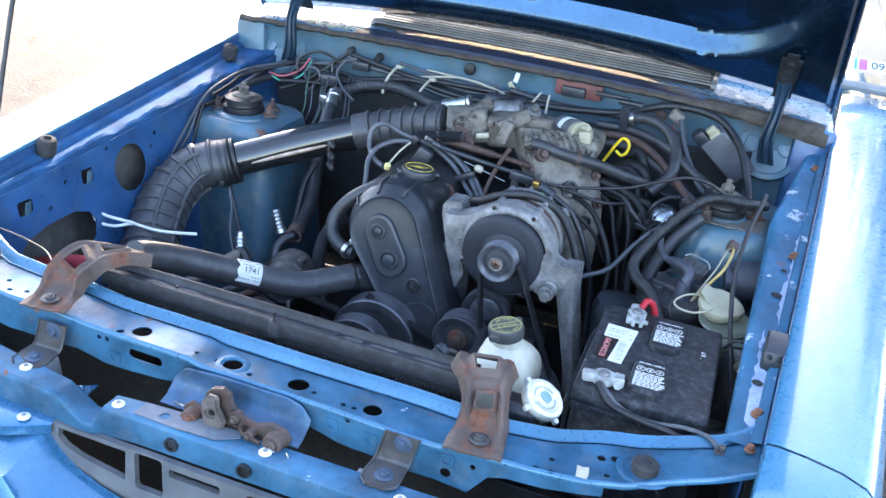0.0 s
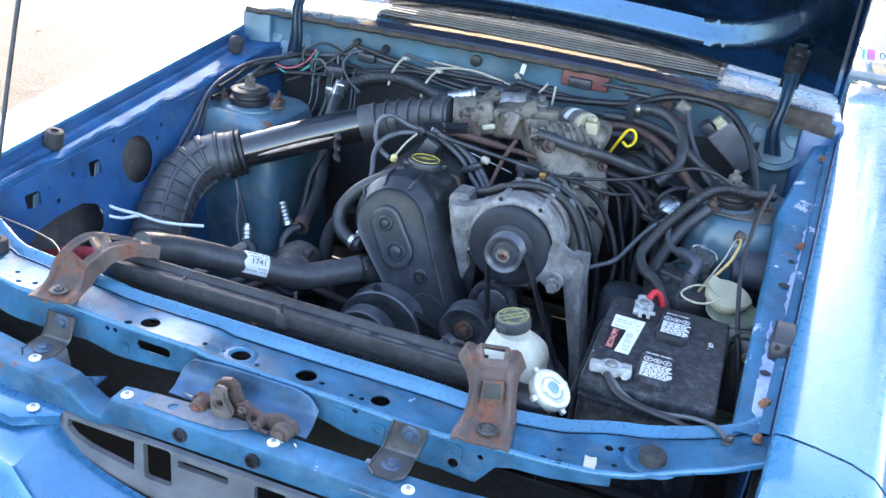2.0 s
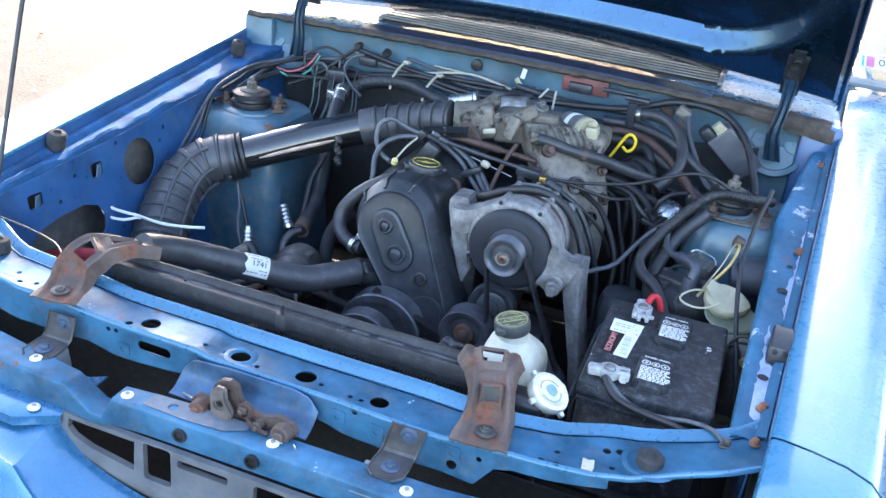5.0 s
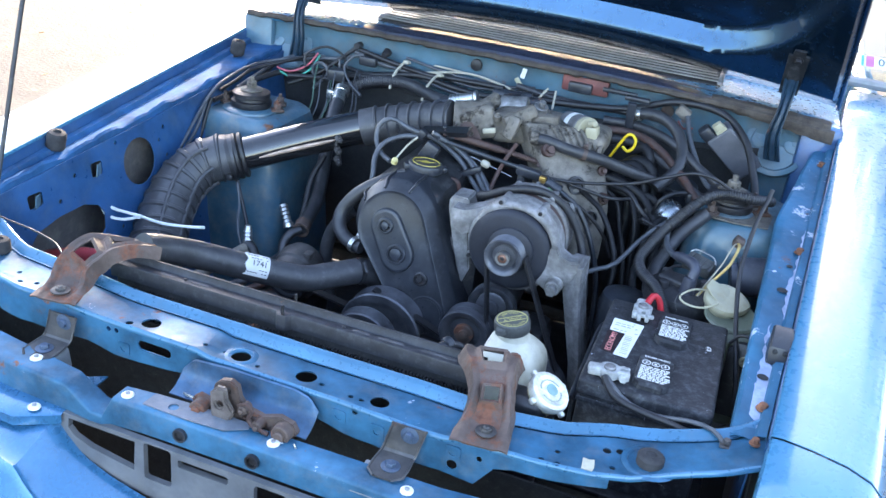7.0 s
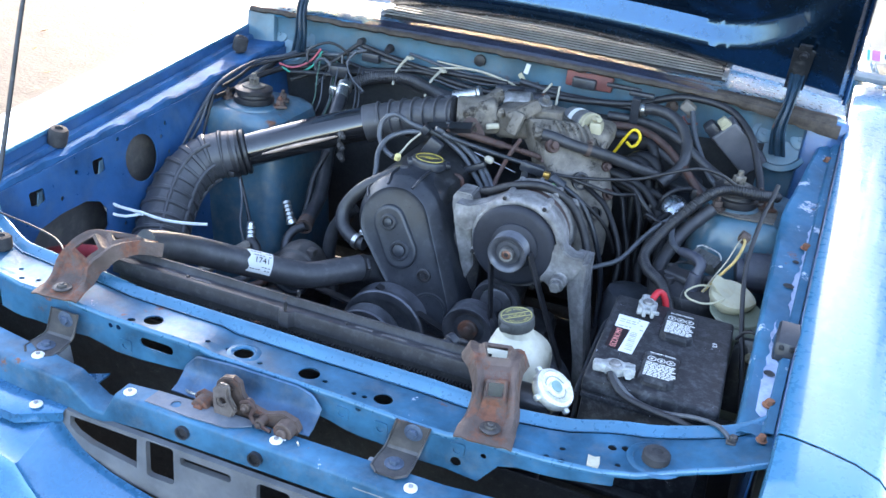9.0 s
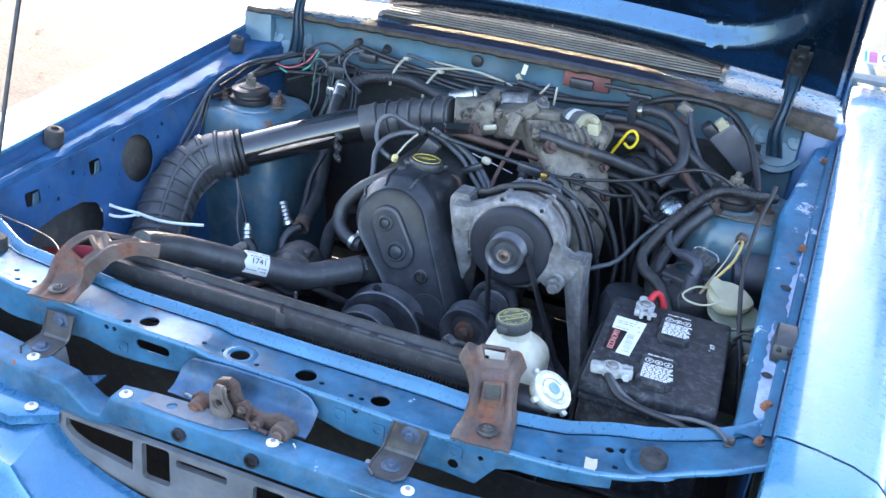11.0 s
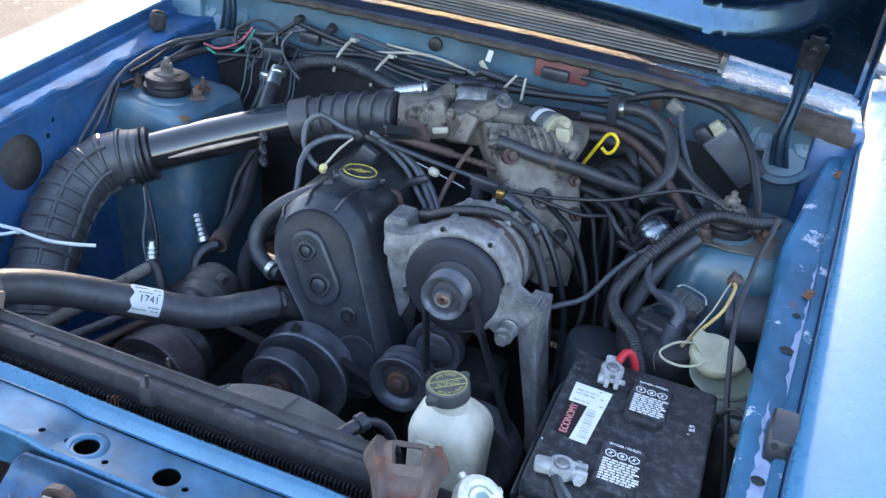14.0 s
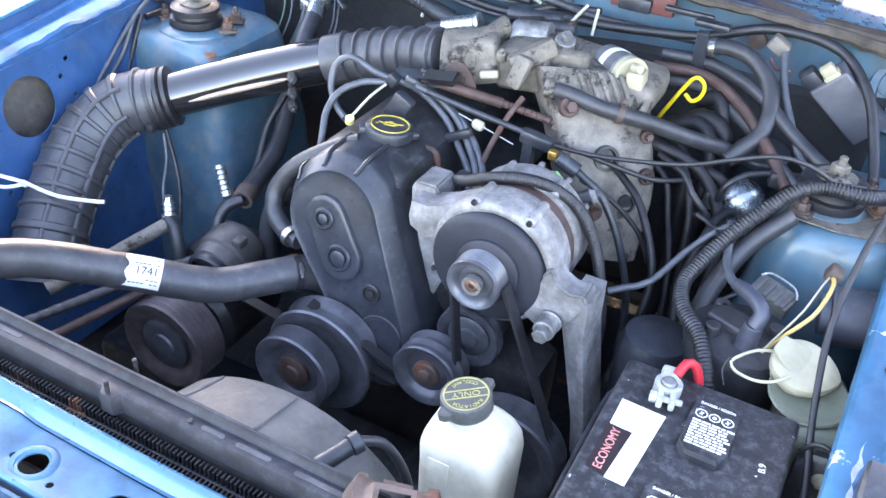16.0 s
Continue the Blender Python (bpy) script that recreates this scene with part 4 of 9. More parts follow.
plate(bm, [(0.50, 0.08), (0.66, 0.08), (0.66, 1.20), (0.50, 1.20)], [], 0.004, Matrix.Translation((0, 0, 0.335)))
part("undertray", bm, M_BLACKMETAL, car)


# mounting tabs behind the bar
for x, y in ((0.214, -0.082), (0.310, -0.090), (-0.385, -0.060)):
    bm = B()
    box(bm, (x, y, 0.716), (0.062, 0.060, 0.040), 0.003, Matrix.Rotation(0.15, 4, "X"))
    part("mounting_tab", bm, M_GREY, car)


# dark sound-deadening pad on the lower firewall
bm = B()
secs = []
for i in range(25):
    x = -0.70 + 1.32 * i / 24
    top = 0.905 + 0.012 * math.sin(x * 11) + 0.03 * (x > 0.1) * min(1, (x - 0.1) * 5)
    secs.append([Vector((x, y - 0.016, z)) for y, z in ((1.30, 0.36), (1.235, 0.60), (1.205, 0.78), (1.203, top - 0.01), (1.212, top))])
loft(bm, secs)
thicken(bm, 0.008)
part("firewall_pad", bm, M_PAD, car, "dark sound-deadening pad on the firewall")

# ---- radiator, shroud and its brackets ----
rad = thing("radiator", "black radiator with dusty top channel and fine fins", "radiator", at=(-0.04, 0.10, 0.36))
bm = B()
box(bm, (-0.045, 0.128, 0.570), (0.66, 0.030, 0.46), 0.003)
part("core", bm, M_CORE, rad)
bm = B()
for row, (y, z) in enumerate(((0.087, 0.764), (0.095, 0.778), (0.103, 0.792))):
    for i in range(112):
        x = -0.372 + 0.654 * (i + 0.3 * row) / 112
        box(bm, (x, y, z - 0.007), (0.0022, 0.008, 0.013), 0)
    box(bm, (-0.045, y - 0.001, z - 0.016), (0.66, 0.010, 0.0035), 0.0008)
tagged(part("fin_pack", bm, M_STEEL_DARK, rad), kind="stuff")
bm = B()
secs = [[Vector((x, y, z)) for y, z in ((0.111, 0.798), (0.110, 0.820), (0.112, 0.8245), (0.116, 0.8255), (0.128, 0.8245), (0.131, 0.823), (0.134, 0.826), (0.136, 0.835), (0.139, 0.8355), (0.142, 0.800))] for x in (-0.385, -0.36, -0.062, -0.056, -0.040, -0.034, 0.15, 0.29)]
for k in (3, 4):
    for j in range(4):
        secs[k][j].y -= 0.009
loft(bm, secs)
thicken(bm, 0.002)
channel = part("top_channel", bm, material("black_channel_steel", (0.022, 0.023, 0.028), 0.50, 0.0, 0.3, 34, 0.08, dust=((0.12, 0.122, 0.135), 0.30), rust=(RUST, 0.03), spec=0.35), rad)
M_SLOT = material("worn_bare_slot", (0.065, 0.065, 0.070), 0.7, 0.1, 0.3, 40, 0.1)
for x, y, z, w in ((0.137, 0.1205, 0.8262, 0.044), (0.218, 0.1210, 0.8262, 0.060), (0.085, 0.1205, 0.8262, 0.030), (-0.215, 0.1210, 0.8262, 0.040), (-0.275, 0.1205, 0.8262, 0.030)):
    bm = B()
    plate(bm, slot2(x, y, w, 0.0060), [], 0.002, Matrix.Translation((0, 0, z)))
    part("slot", bm, M_SLOT, channel)
for x, y in ((-0.048, 0.1065), (-0.047, 0.1485), (0.055, 0.120), (-0.24, 0.120)):
    bm = B()
    cyl(bm, (x, y, 0.815), (x, y, 0.843 if x in (-0.048, -0.047) else 0.829), 0.0028, seg=10)
    part("stud", bm, M_STEEL_DARK, channel)
# side tank with the filler neck
bm = B()
box(bm, (0.36, 0.118, 0.60), (0.075, 0.05, 0.42), 0.015, seg=3)
part("side_tank", bm, M_STEEL_DARK, rad)
NECK = Vector((0.50, -0.17, 0.85)).normalized()
nm = frame_at(Vector((0.398, 0.125, 0.822)) - NECK * 0.034, NECK.orthogonal(), NECK.cross(NECK.orthogonal()))
bm = B()
lathe(bm, [(0.026, -0.03), (0.026, 0.010), (0.031, 0.014), (0.031, 0.018)], nm, 28)
part("filler_neck", bm, M_YELLOWED, rad, "stained greenish filler neck")
bm = B()
lathe(bm, [(0.030, 0.017), (0.033, 0.019), (0.034, 0.027), (0.032, 0.0315), (0.026, 0.033), (0.024, 0.0315), (0.011, 0.0315), (0.010, 0.034), (0.006, 0.0345)], nm, 36)
for a in range(4):
    ang = math.pi / 2 * a + 0.4
    box(bm, nm @ Vector((0.034 * math.cos(ang), 0.034 * math.sin(ang), 0.022)), (0.014, 0.010, 0.009), 0.003, nm.to_3x3().to_4x4() @ Matrix.Rotation(ang, 4, "Z"))
capr = part("radiator_cap", bm, material("bright_cap", (0.66, 0.66, 0.61), 0.42, 0.6, 0.2, 60, 0.2, dust=((0.30, 0.30, 0.26), 0.45)), rad, "bright worn metal radiator cap")
bm = B()
lathe(bm, [(0.0095, 0.034), (0.0095, 0.0356), (0.008, 0.036)], nm, 20)
part("cap_disc", bm, material("faded_teal", (0.14, 0.24, 0.235), 0.5), capr)
bm = B()
for k in range(22):
    ang = 2 * math.pi * k / 22
    if k % 11 in (0, 1):
        continue
    box(bm, nm @ Vector((0.018 * math.cos(ang), 0.018 * math.sin(ang), 0.0318)), (0.0018, 0.006, 0.0012), 0, nm.to_3x3().to_4x4() @ Matrix.Rotation(ang + 0.3, 4, "Z"))
part("cap_print", bm, material("faded_print", (0.25, 0.27, 0.22), 0.6), capr)

# fan shroud
shroud = thing("fan_shroud", "dusty grey plastic fan shroud behind the radiator", "fan shroud", at=(0.06, 0.2, 0.45))
bm = B()
secs = []
for i in range(41):
    a = radians(-10 + 200 * i / 40)
    row = []
    for y, r in ((0.150, 0.262), (0.165, 0.247), (0.195, 0.232), (0.245, 0.217), (0.280, 0.209), (0.285, 0.204), (0.281, 0.199)):
        row.append(Vector((0.062 + r * math.cos(a), y, 0.545 + r * 0.93 * math.sin(a))))
    secs.append(row)
loft(bm, secs)
thicken(bm, 0.002)
shroud_ring = part("shroud_ring", bm, material("shroud_plastic", (0.10, 0.10, 0.098), 0.55, 0, 0.2, 16, 0.08, dust=((0.22, 0.21, 0.19), 0.45)), shroud)
for deg in (62, 86, 118):
    bm = B()
    a = radians(deg)
    tube(bm, [Vector((0.062 + r * math.cos(a), y, 0.545 + r * 0.93 * math.sin(a))) for y, r in ((0.158, 0.2545), (0.195, 0.2335), (0.245, 0.2185), (0.276, 0.2110))], 0.0025, 6)
    part("rib", bm, shroud_ring.data.materials[0], shroud_ring)
bm = B()
plate(bm, rrect(-0.04, 0.57, 0.66, 0.45, 0.01), [[(0.062 + 0.25 * math.cos(a), 0.545 + 0.215 * math.sin(a)) for a in (2 * math.pi * i / 36 for i in range(36))]], 0.004, Matrix.Translation((0, 0.147, 0)) @ XZ)
part("shroud_panel", bm, M_PLASTIC, shroud)
bm = B()
cyl(bm, (0.178, 0.168, 0.778), (0.202, 0.214, 0.790), 0.011, 0.010)
cyl(bm, (0.199, 0.208, 0.789), (0.206, 0.220, 0.792), 0.013)
part("overflow_spout", bm, M_PLASTIC, shroud)
bm = B()
tube(bm, [(0.204, 0.218, 0.791), (0.222, 0.244, 0.772), (0.240, 0.262, 0.72), (0.25, 0.27, 0.66)], 0.006)
part("overflow_hose", bm, M_HOSE, shroud)

# fan
fan = thing("cooling_fan", "black cooling fan in the shroud", "fan", at=(0.075, 0.25, 0.5))
bm = B()
cyl(bm, (0.062, 0.22, 0.545), (0.062, 0.30, 0.545), 0.05)
part("fan_hub", bm, M_PLASTIC, fan)
for k in range(5):
    a = 2 * math.pi * k / 5 + 0.3
    bm = B()
    box(bm, (0.062 + 0.115 * math.cos(a), 0.24, 0.545 + 0.115 * math.sin(a)), (0.14, 0.004, 0.06), 0.0015, Matrix.Rotation(-a, 4, "Y") @ Matrix.Rotation(radians(28), 4, "X"))
    part("fan_blade", bm, M_PLASTIC, fan)


def stamped_bracket(path, widths, windows, bolt, skew, label):
    """A pressed strap over the radiator with windows, raised edges and turned-down sides."""
    br = thing("radiator_bracket", label, "bracket", "radiator brackets", at=bolt)
    pts = spline(path, 0.004)
    n, nu = len(pts), 21
    bm = B()
    rows = []
    for i, c in enumerate(pts):
        t = i / (n - 1)
        d = (pts[min(i + 1, n - 1)] - pts[max(i - 1, 0)]).normalized()
        side = Vector((1, skew, 0)) - d * d.dot(Vector((1, skew, 0)))
        side.normalize()
        nor = side.cross(d).normalized()
        if nor.z < 0 and abs(nor.z) > abs(nor.y) or nor.y > 0.5:
            nor.negate()
        w = interp(t, widths)
        row = []
        for j in range(nu):
            a = -1 + 2 * j / (nu - 1)
            lift = 0.0070 * max(0, 1 - ((abs(a) - 0.74) / 0.22) ** 2) * (0.3 + 0.7 * math.sin(math.pi * min(1, t * 1.2)))
            for t0, t1, aw in windows:
                dist = max(abs(t - (t0 + t1) / 2) - (t1 - t0) / 2, (abs(a) - aw) * 0.30)
                lift += 0.009 * max(0, 1 - abs(dist - 0.025) / 0.035)
            curl = -0.020 * max(0, (abs(a) - 0.82) / 0.18) * min(1, max(0, (t - 0.12) * 6))
            row.append(bm.verts.new(c + side * (a * w / 2) + nor * (lift + curl)))
        rows.append(row)
    for i in range(n - 1):
        for j in range(nu - 1):
            t, a = (i + 0.5) / (n - 1), abs(-1 + 2 * (j + 0.5) / (nu - 1))
            if any(t0 < t < t1 and a < aw for t0, t1, aw in windows):
                continue
            # notched end
            if t > 0.955 and 0.25 < a < 0.62:
                continue
            bm.faces.new((rows[i][j], rows[i][j + 1], rows[i + 1][j + 1], rows[i + 1][j]))
    bmesh.ops.delete(bm, geom=[v for v in bm.verts if not v.link_faces], context="VERTS")
    thicken(bm, 0.003)
    part("strap", bm, M_RUST, br)
    b = Vector(bolt)
    bm = B()
    hexnut(bm, b, b + Vector((0, 0, 0.007)), 0.0085, 0.0150)
    cyl(bm, b + Vector((0, 0, 0.006)), b + Vector((0, 0, 0.0095)), 0.0045, seg=10)
    part("bolt", bm, M_TAB, br)
    return br


stamped_bracket([(0.335, -0.030, 0.802), (0.332, 0.0, 0.805), (0.330, 0.026, 0.812), (0.327, 0.040, 0.826), (0.322, 0.060, 0.838), (0.312, 0.090, 0.850), (0.300, 0.128, 0.853), (0.292, 0.150, 0.845)], [(0, 0.083), (0.25, 0.080), (0.42, 0.070), (0.55, 0.070), (0.72, 0.082), (0.85, 0.104), (1, 0.100)], [(0.415, 0.490, 0.30), (0.74, 0.86, 0.34)], (0.336, 0.0, 0.806), 0.12, "rusty pressed-steel radiator mounting bracket, waisted, with two windows")
stamped_bracket([(-0.386, -0.028, 0.814), (-0.390, 0.0, 0.818), (-0.398, 0.024, 0.824), (-0.402, 0.042, 0.840), (-0.394, 0.062, 0.857), (-0.376, 0.085, 0.868), (-0.352, 0.112, 0.868), (-0.332, 0.136, 0.860), (-0.318, 0.154, 0.852)], [(0, 0.080), (0.2, 0.076), (0.40, 0.076), (0.52, 0.082), (0.66, 0.066), (0.85, 0.046), (1, 0.040)], [(0.42, 0.52, 0.36), (0.66, 0.80, 0.34)], (-0.389, -0.004, 0.819), 0.05, "rusty pressed-steel radiator bracket with a long arm over the beam")

# ---- engine ----
engine = thing("engine", "grimy four-cylinder engine with black timing cover", "engine", at=(0.0, 0.8, 0.30))
bm = B()
box(bm, (0.02, 0.86, 0.56), (0.22, 0.52, 0.48), 0.02)
part("block", bm, M_STEEL_DARK, engine)


def cover_y(z):
    return 0.533 + 0.22 * (z - 0.767)


def capsule2(c0, r0, c1, r1, n=16):
    """Outline round two circles, for a belt-shaped cover."""
    c0, c1 = Vector(c0), Vector(c1)
    d = c1 - c0
    base = math.atan2(d.y, d.x)
    k = math.acos(max(-1, min(1, (r0 - r1) / d.length)))
    out = []
    for i in range(n + 1):
        a = base + k + (2 * math.pi - 2 * k) * i / n
        out.append((c0.x + r0 * math.cos(a), c0.y + r0 * math.sin(a)))
    for i in range(n + 1):
        a = base - k + 2 * k * i / n
        out.append((c1.x + r1 * math.cos(a), c1.y + r1 * math.sin(a)))
    return out


def shell(bm, layers, n=16):
    """Stacked outlines, each (circle, circle, y offset), closed in front."""
    secs = []
    for c0, r0, c1, r1, dy in layers:
        secs.append([Vector((x, cover_y(z) + dy, z)) for x, z in capsule2(c0, r0, c1, r1, n)])
    rows = [[bm.verts.new(p) for p in s] for s in secs]
    for a, b in zip(rows, rows[1:]):
        for i in range(len(a)):
            bm.faces.new((a[i], a[(i + 1) % len(a)], b[(i + 1) % len(a)], b[i]))
    bm.faces.new(rows[-1])
    return bm


TC0, TC1 = (-0.046, 0.812), (0.066, 0.632)
bm = B()
shell(bm, [(TC0, 0.091, TC1, 0.064, 0.095), (TC0, 0.090, TC1, 0.063, 0.030), (TC0, 0.088, TC1, 0.061, 0.023), (TC0, 0.083, TC1, 0.056, 0.018), (TC0, 0.076, TC1, 0.049, 0.002), (TC0, 0.073, TC1, 0.046, -0.001), (TC0, 0.070, TC1, 0.043, 0.0004), (TC0, 0.066, TC1, 0.039, 0.001), (TC0, 0.056, TC1, 0.030, 0.001)], 24)
cover = part("timing_cover", bm, M_PLASTIC, engine, "black plastic timing belt cover, dusty and scuffed")
bm = B()
shell(bm, [((-0.056, 0.815), 0.034, (-0.023, 0.762), 0.036, 0.0), ((-0.056, 0.815), 0.033, (-0.023, 0.762), 0.035, -0.006), ((-0.056, 0.815), 0.029, (-0.023, 0.762), 0.031, -0.008), ((-0.056, 0.815), 0.026, (-0.023, 0.762), 0.028, -0.0075)])
part("cover_boss", bm, M_PLASTIC, cover)
# stiffening webs over the cover's shoulder
for deg in (72, 112, 150):
    bm = B()
    ca, sa = math.cos(radians(deg)), math.sin(radians(deg))
    tube(bm, [(TC0[0] + r * ca, cover_y(TC0[1] + r * sa) + dy, TC0[1] + r * sa) for r, dy in ((0.078, 0.004), (0.086, 0.018), (0.0915, 0.030), (0.092, 0.085))], 0.003, 8)
    part("cover_web", bm, M_PLASTIC, cover)
for x, z, r in ((-0.023, 0.764, 0.021), (0.035, 0.724, 0.015), (-0.056, 0.815, 0.017)):
    bm = B()
    y = cover_y(z) - (0.008 if x < 0 else 0.001)
    m = Matrix.Translation((x, y + 0.002, z)) @ Matrix.Rotation(radians(90 - 12), 4, "X")
    if r < 0.016:
        lathe(bm, [(r, -0.001), (r, 0.004), (r - 0.003, 0.005), (r - 0.004, 0.002)], m, 24)
        hexnut(bm, m @ Vector((0, 0, 0.001)), m @ Vector((0, 0, 0.007)), 0.007)
    else:
        lathe(bm, [(r, -0.001), (r, 0.004), (r - 0.002, 0.006), (r - 0.005, 0.006), (r - 0.006, 0.001), (r - 0.008, 0.001), (r - 0.009, 0.006), (r - 0.011, 0.007)], m, 28)
    part("cover_bolt", bm, M_PLASTIC if r > 0.016 else M_STEEL_DARK, cover)
bm = B()
lathe(bm, [(0.040, -0.001), (0.038, 0.0018), (0.034, 0.002), (0.033, 0.0005)], Matrix.Translation((0.058, cover_y(0.655) + 0.001, 0.655)) @ Matrix.Rotation(radians(78), 4, "X"), 30)
part("cover_emboss", bm, M_PLASTIC, cover)

# cam cover and oil filler
bm = B()
secs = []
for y, w, h in ((0.590, 0.155, 0.0), (0.61, 0.165, 0.012), (0.64, 0.165, 0.018), (0.95, 0.165, 0.018), (1.09, 0.16, 0.01)):
    secs.append([Vector((-0.045 + a * w / 2, y, 0.868 + h + c)) for a, c in ((-1, -0.12), (-1, -0.03), (-0.9, -0.008), (-0.6, 0.006), (0, 0.012), (0.6, 0.006), (0.9, -0.008), (1, -0.03), (1, -0.12))])
loft(bm, secs, closed=True, cap=True)
camcover = part("cam_cover", bm, M_BLACKMETAL, engine)
OIL = Matrix.Translation((-0.035, 0.678, 0.890)) @ Matrix.Rotation(radians(-3), 4, "X") @ Matrix.Rotation(radians(3), 4, "Y") @ Matrix.Scale(0.87, 4)
bm = B()
lathe(bm, [(0.034, -0.02), (0.036, 0.004), (0.0425, 0.008), (0.0435, 0.020), (0.041, 0.026), (0.036, 0.0285), (0.0345, 0.0275), (0.034, 0.0275)], OIL, 40)
for a in (0.5, 0.5 + math.pi):
    box(bm, OIL @ Vector((0.044 * math.cos(a), 0.044 * math.sin(a), 0.015)), (0.016, 0.022, 0.012), 0.004, Matrix.Rotation(a, 4, "Z"))
oilcap = part("oil_filler_cap", bm, M_PLASTIC, engine, "black oil filler cap with yellow oil-can symbol")
bm = B()
lathe(bm, [(0.0318, 0.0278), (0.0318, 0.0290), (0.0335, 0.0292), (0.0340, 0.0278)], OIL, 44, cap=False)
M_CAPYELLOW = material("faded_cap_yellow", (0.50, 0.38, 0.06), 0.45, 0, 0.2, 80, 0.03, dust=((0.12, 0.11, 0.08), 0.35))
part("cap_ring", bm, M_CAPYELLOW, oilcap)
bm = B()
SYM = OIL @ Matrix.Translation((0, 0, 0.0288)) @ Matrix.Rotation(radians(18), 4, "Z")
plate(bm, [(-0.010, -0.006), (0.008, -0.006), (0.012, 0.000), (0.023, 0.005), (0.022, 0.007), (0.010, 0.004), (0.006, 0.006), (-0.010, 0.006)], [[(-0.007, -0.003), (0.006, -0.003), (0.007, 0.002), (0.004, 0.003), (-0.007, 0.003)]], 0.0008, SYM)
plate(bm, [(-0.021, 0.001), (-0.011, -0.002), (-0.010, 0.000), (-0.020, 0.004)], [], 0.0008, SYM)
plate(bm, [(-0.025, -0.004), (-0.022, -0.007), (-0.020, -0.004)], [], 0.0008, SYM)
plate(bm, [(-0.003, 0.006), (0.002, 0.006), (0.003, 0.010), (-0.004, 0.010)], [], 0.0008, SYM)
part("oil_can_symbol", bm, M_CAPYELLOW, oilcap)


def pulley(name, c, r, w, parent, grooves=3, hub=0.35, mat=None, hubmat=None, label=""):
    """A belt pulley facing the front, its back at c.y + w."""
    c = Vector(c)
    m = Matrix.Translation(c) @ Matrix.Rotation(radians(-90), 4, "X")
    prof = [(r * 0.30, 0.012), (r * 0.62, 0.012), (r * 0.72, 0.006), (r * 0.84, 0.001), (r * 0.97, 0.0), (r, 0.003)]
    for g in range(grooves):
        z0 = 0.004 + (w - 0.006) * g / grooves
        dz = (w - 0.006) / grooves
        prof += [(r, z0), (r * 0.93, z0 + dz * 0.4), (r * 0.93, z0 + dz * 0.6), (r, z0 + dz)]
    prof += [(r, w), (r * 0.4, w)]
    bm = B()
    lathe(bm, prof, m, 40)
    p = part(name, bm, mat or M_STEEL_DARK, parent, label)
    bm = B()
    lathe(bm, [(r * hub, 0.013), (r * hub, 0.006), (r * hub * 0.9, 0.004), (r * hub * 0.5, 0.004), (r * hub * 0.45, 0.0), (r * hub * 0.2, -0.001)], m, 24)
    part("hub", bm, hubmat or M_RUSTROD, p)
    return p


PBLACK = material("worn_pulley", (0.088, 0.092, 0.108), 0.36, 0.45, 0.3, 30, 0.1, dust=((0.2, 0.2, 0.21), 0.2))
pulley("idler_pulley", (0.152, 0.478, 0.652), 0.052, 0.045, engine, 2, 0.40, PBLACK, M_RUST)
pulley("water_pump_pulley", (-0.045, 0.428, 0.598), 0.066, 0.036, engine, 5, 0.42, PBLACK)
pulley("drive_pulley", (-0.022, 0.466, 0.606), 0.090, 0.045, engine, 1, 0.3, PBLACK)
pulley("compressor_pulley", (-0.315, 0.440, 0.515), 0.084, 0.060, engine, 5, 0.55, material("reddish_pulley", (0.120, 0.098, 0.104), 0.42, 0.4, 0.3, 30, 0.1, dust=((0.2, 0.18, 0.18), 0.2)), PBLACK)
pulley("crank_pulley", (0.285, 0.478, 0.560), 0.085, 0.045, engine, 5, 0.35, PBLACK)
pulley("pump_pulley", (0.184, 0.545, 0.690), 0.050, 0.02, engine, 1, 0.66, PBLACK, PBLACK)
bm = B()
box(bm, (0.22, 0.60, 0.56), (0.16, 0.10, 0.2), 0.02)
part("front_housing", bm, M_STEEL_DARK, engine)
bm = B()
cyl(bm, (0.152, 0.51, 0.652), (0.152, 0.60, 0.652), 0.025)
cyl(bm, (0.188, 0.56, 0.690), (0.188, 0.66, 0.690), 0.035)
part("pulley_carrier", bm, M_STEEL_DARK, engine)
bm = B()
cyl(bm, (-0.04, 0.48, 0.60), (-0.04, 0.60, 0.60), 0.03)
part("shaft_housing", bm, M_STEEL_DARK, engine)

# pump behind the upper hose
M_PUMP = material("dusty_pump_casting", (0.060, 0.056, 0.056), 0.5, 0.2, 0.35, 26, 0.3, dust=((0.17, 0.155, 0.145), 0.35))
PM = Matrix.Translation((-0.266, 0.520, 0.634)) @ Matrix.Rotation(radians(-78), 4, "X")
bm = B()
lathe(bm, [(0.030, 0.010), (0.040, 0.006), (0.046, 0.010), (0.047, 0.030), (0.052, 0.034), (0.053, 0.065), (0.045, 0.085), (0.02, 0.090)], PM, 36)
pump = part("steering_pump", bm, M_PUMP, engine, "dusty cast pump body with a ringed cap")
bm = B()
lathe(bm, [(0.043, 0.008), (0.045, -0.002), (0.042, -0.006), (0.037, -0.006), (0.036, 0.002), (0.022, 0.004), (0.010, 0.001)], PM, 36)
part("pump_cap", bm, M_PLASTIC, pump)
bm = B()
for k in range(3):
    box(bm, PM @ Vector((0.03 - 0.02 * k, -0.045 + 0.006 * k, 0.050)), (0.018, 0.024, 0.016), 0.004, Matrix.Rotation(0.3 * k, 4, "Z"))
part("pump_lugs", bm, M_PUMP, pump)
bm = B()
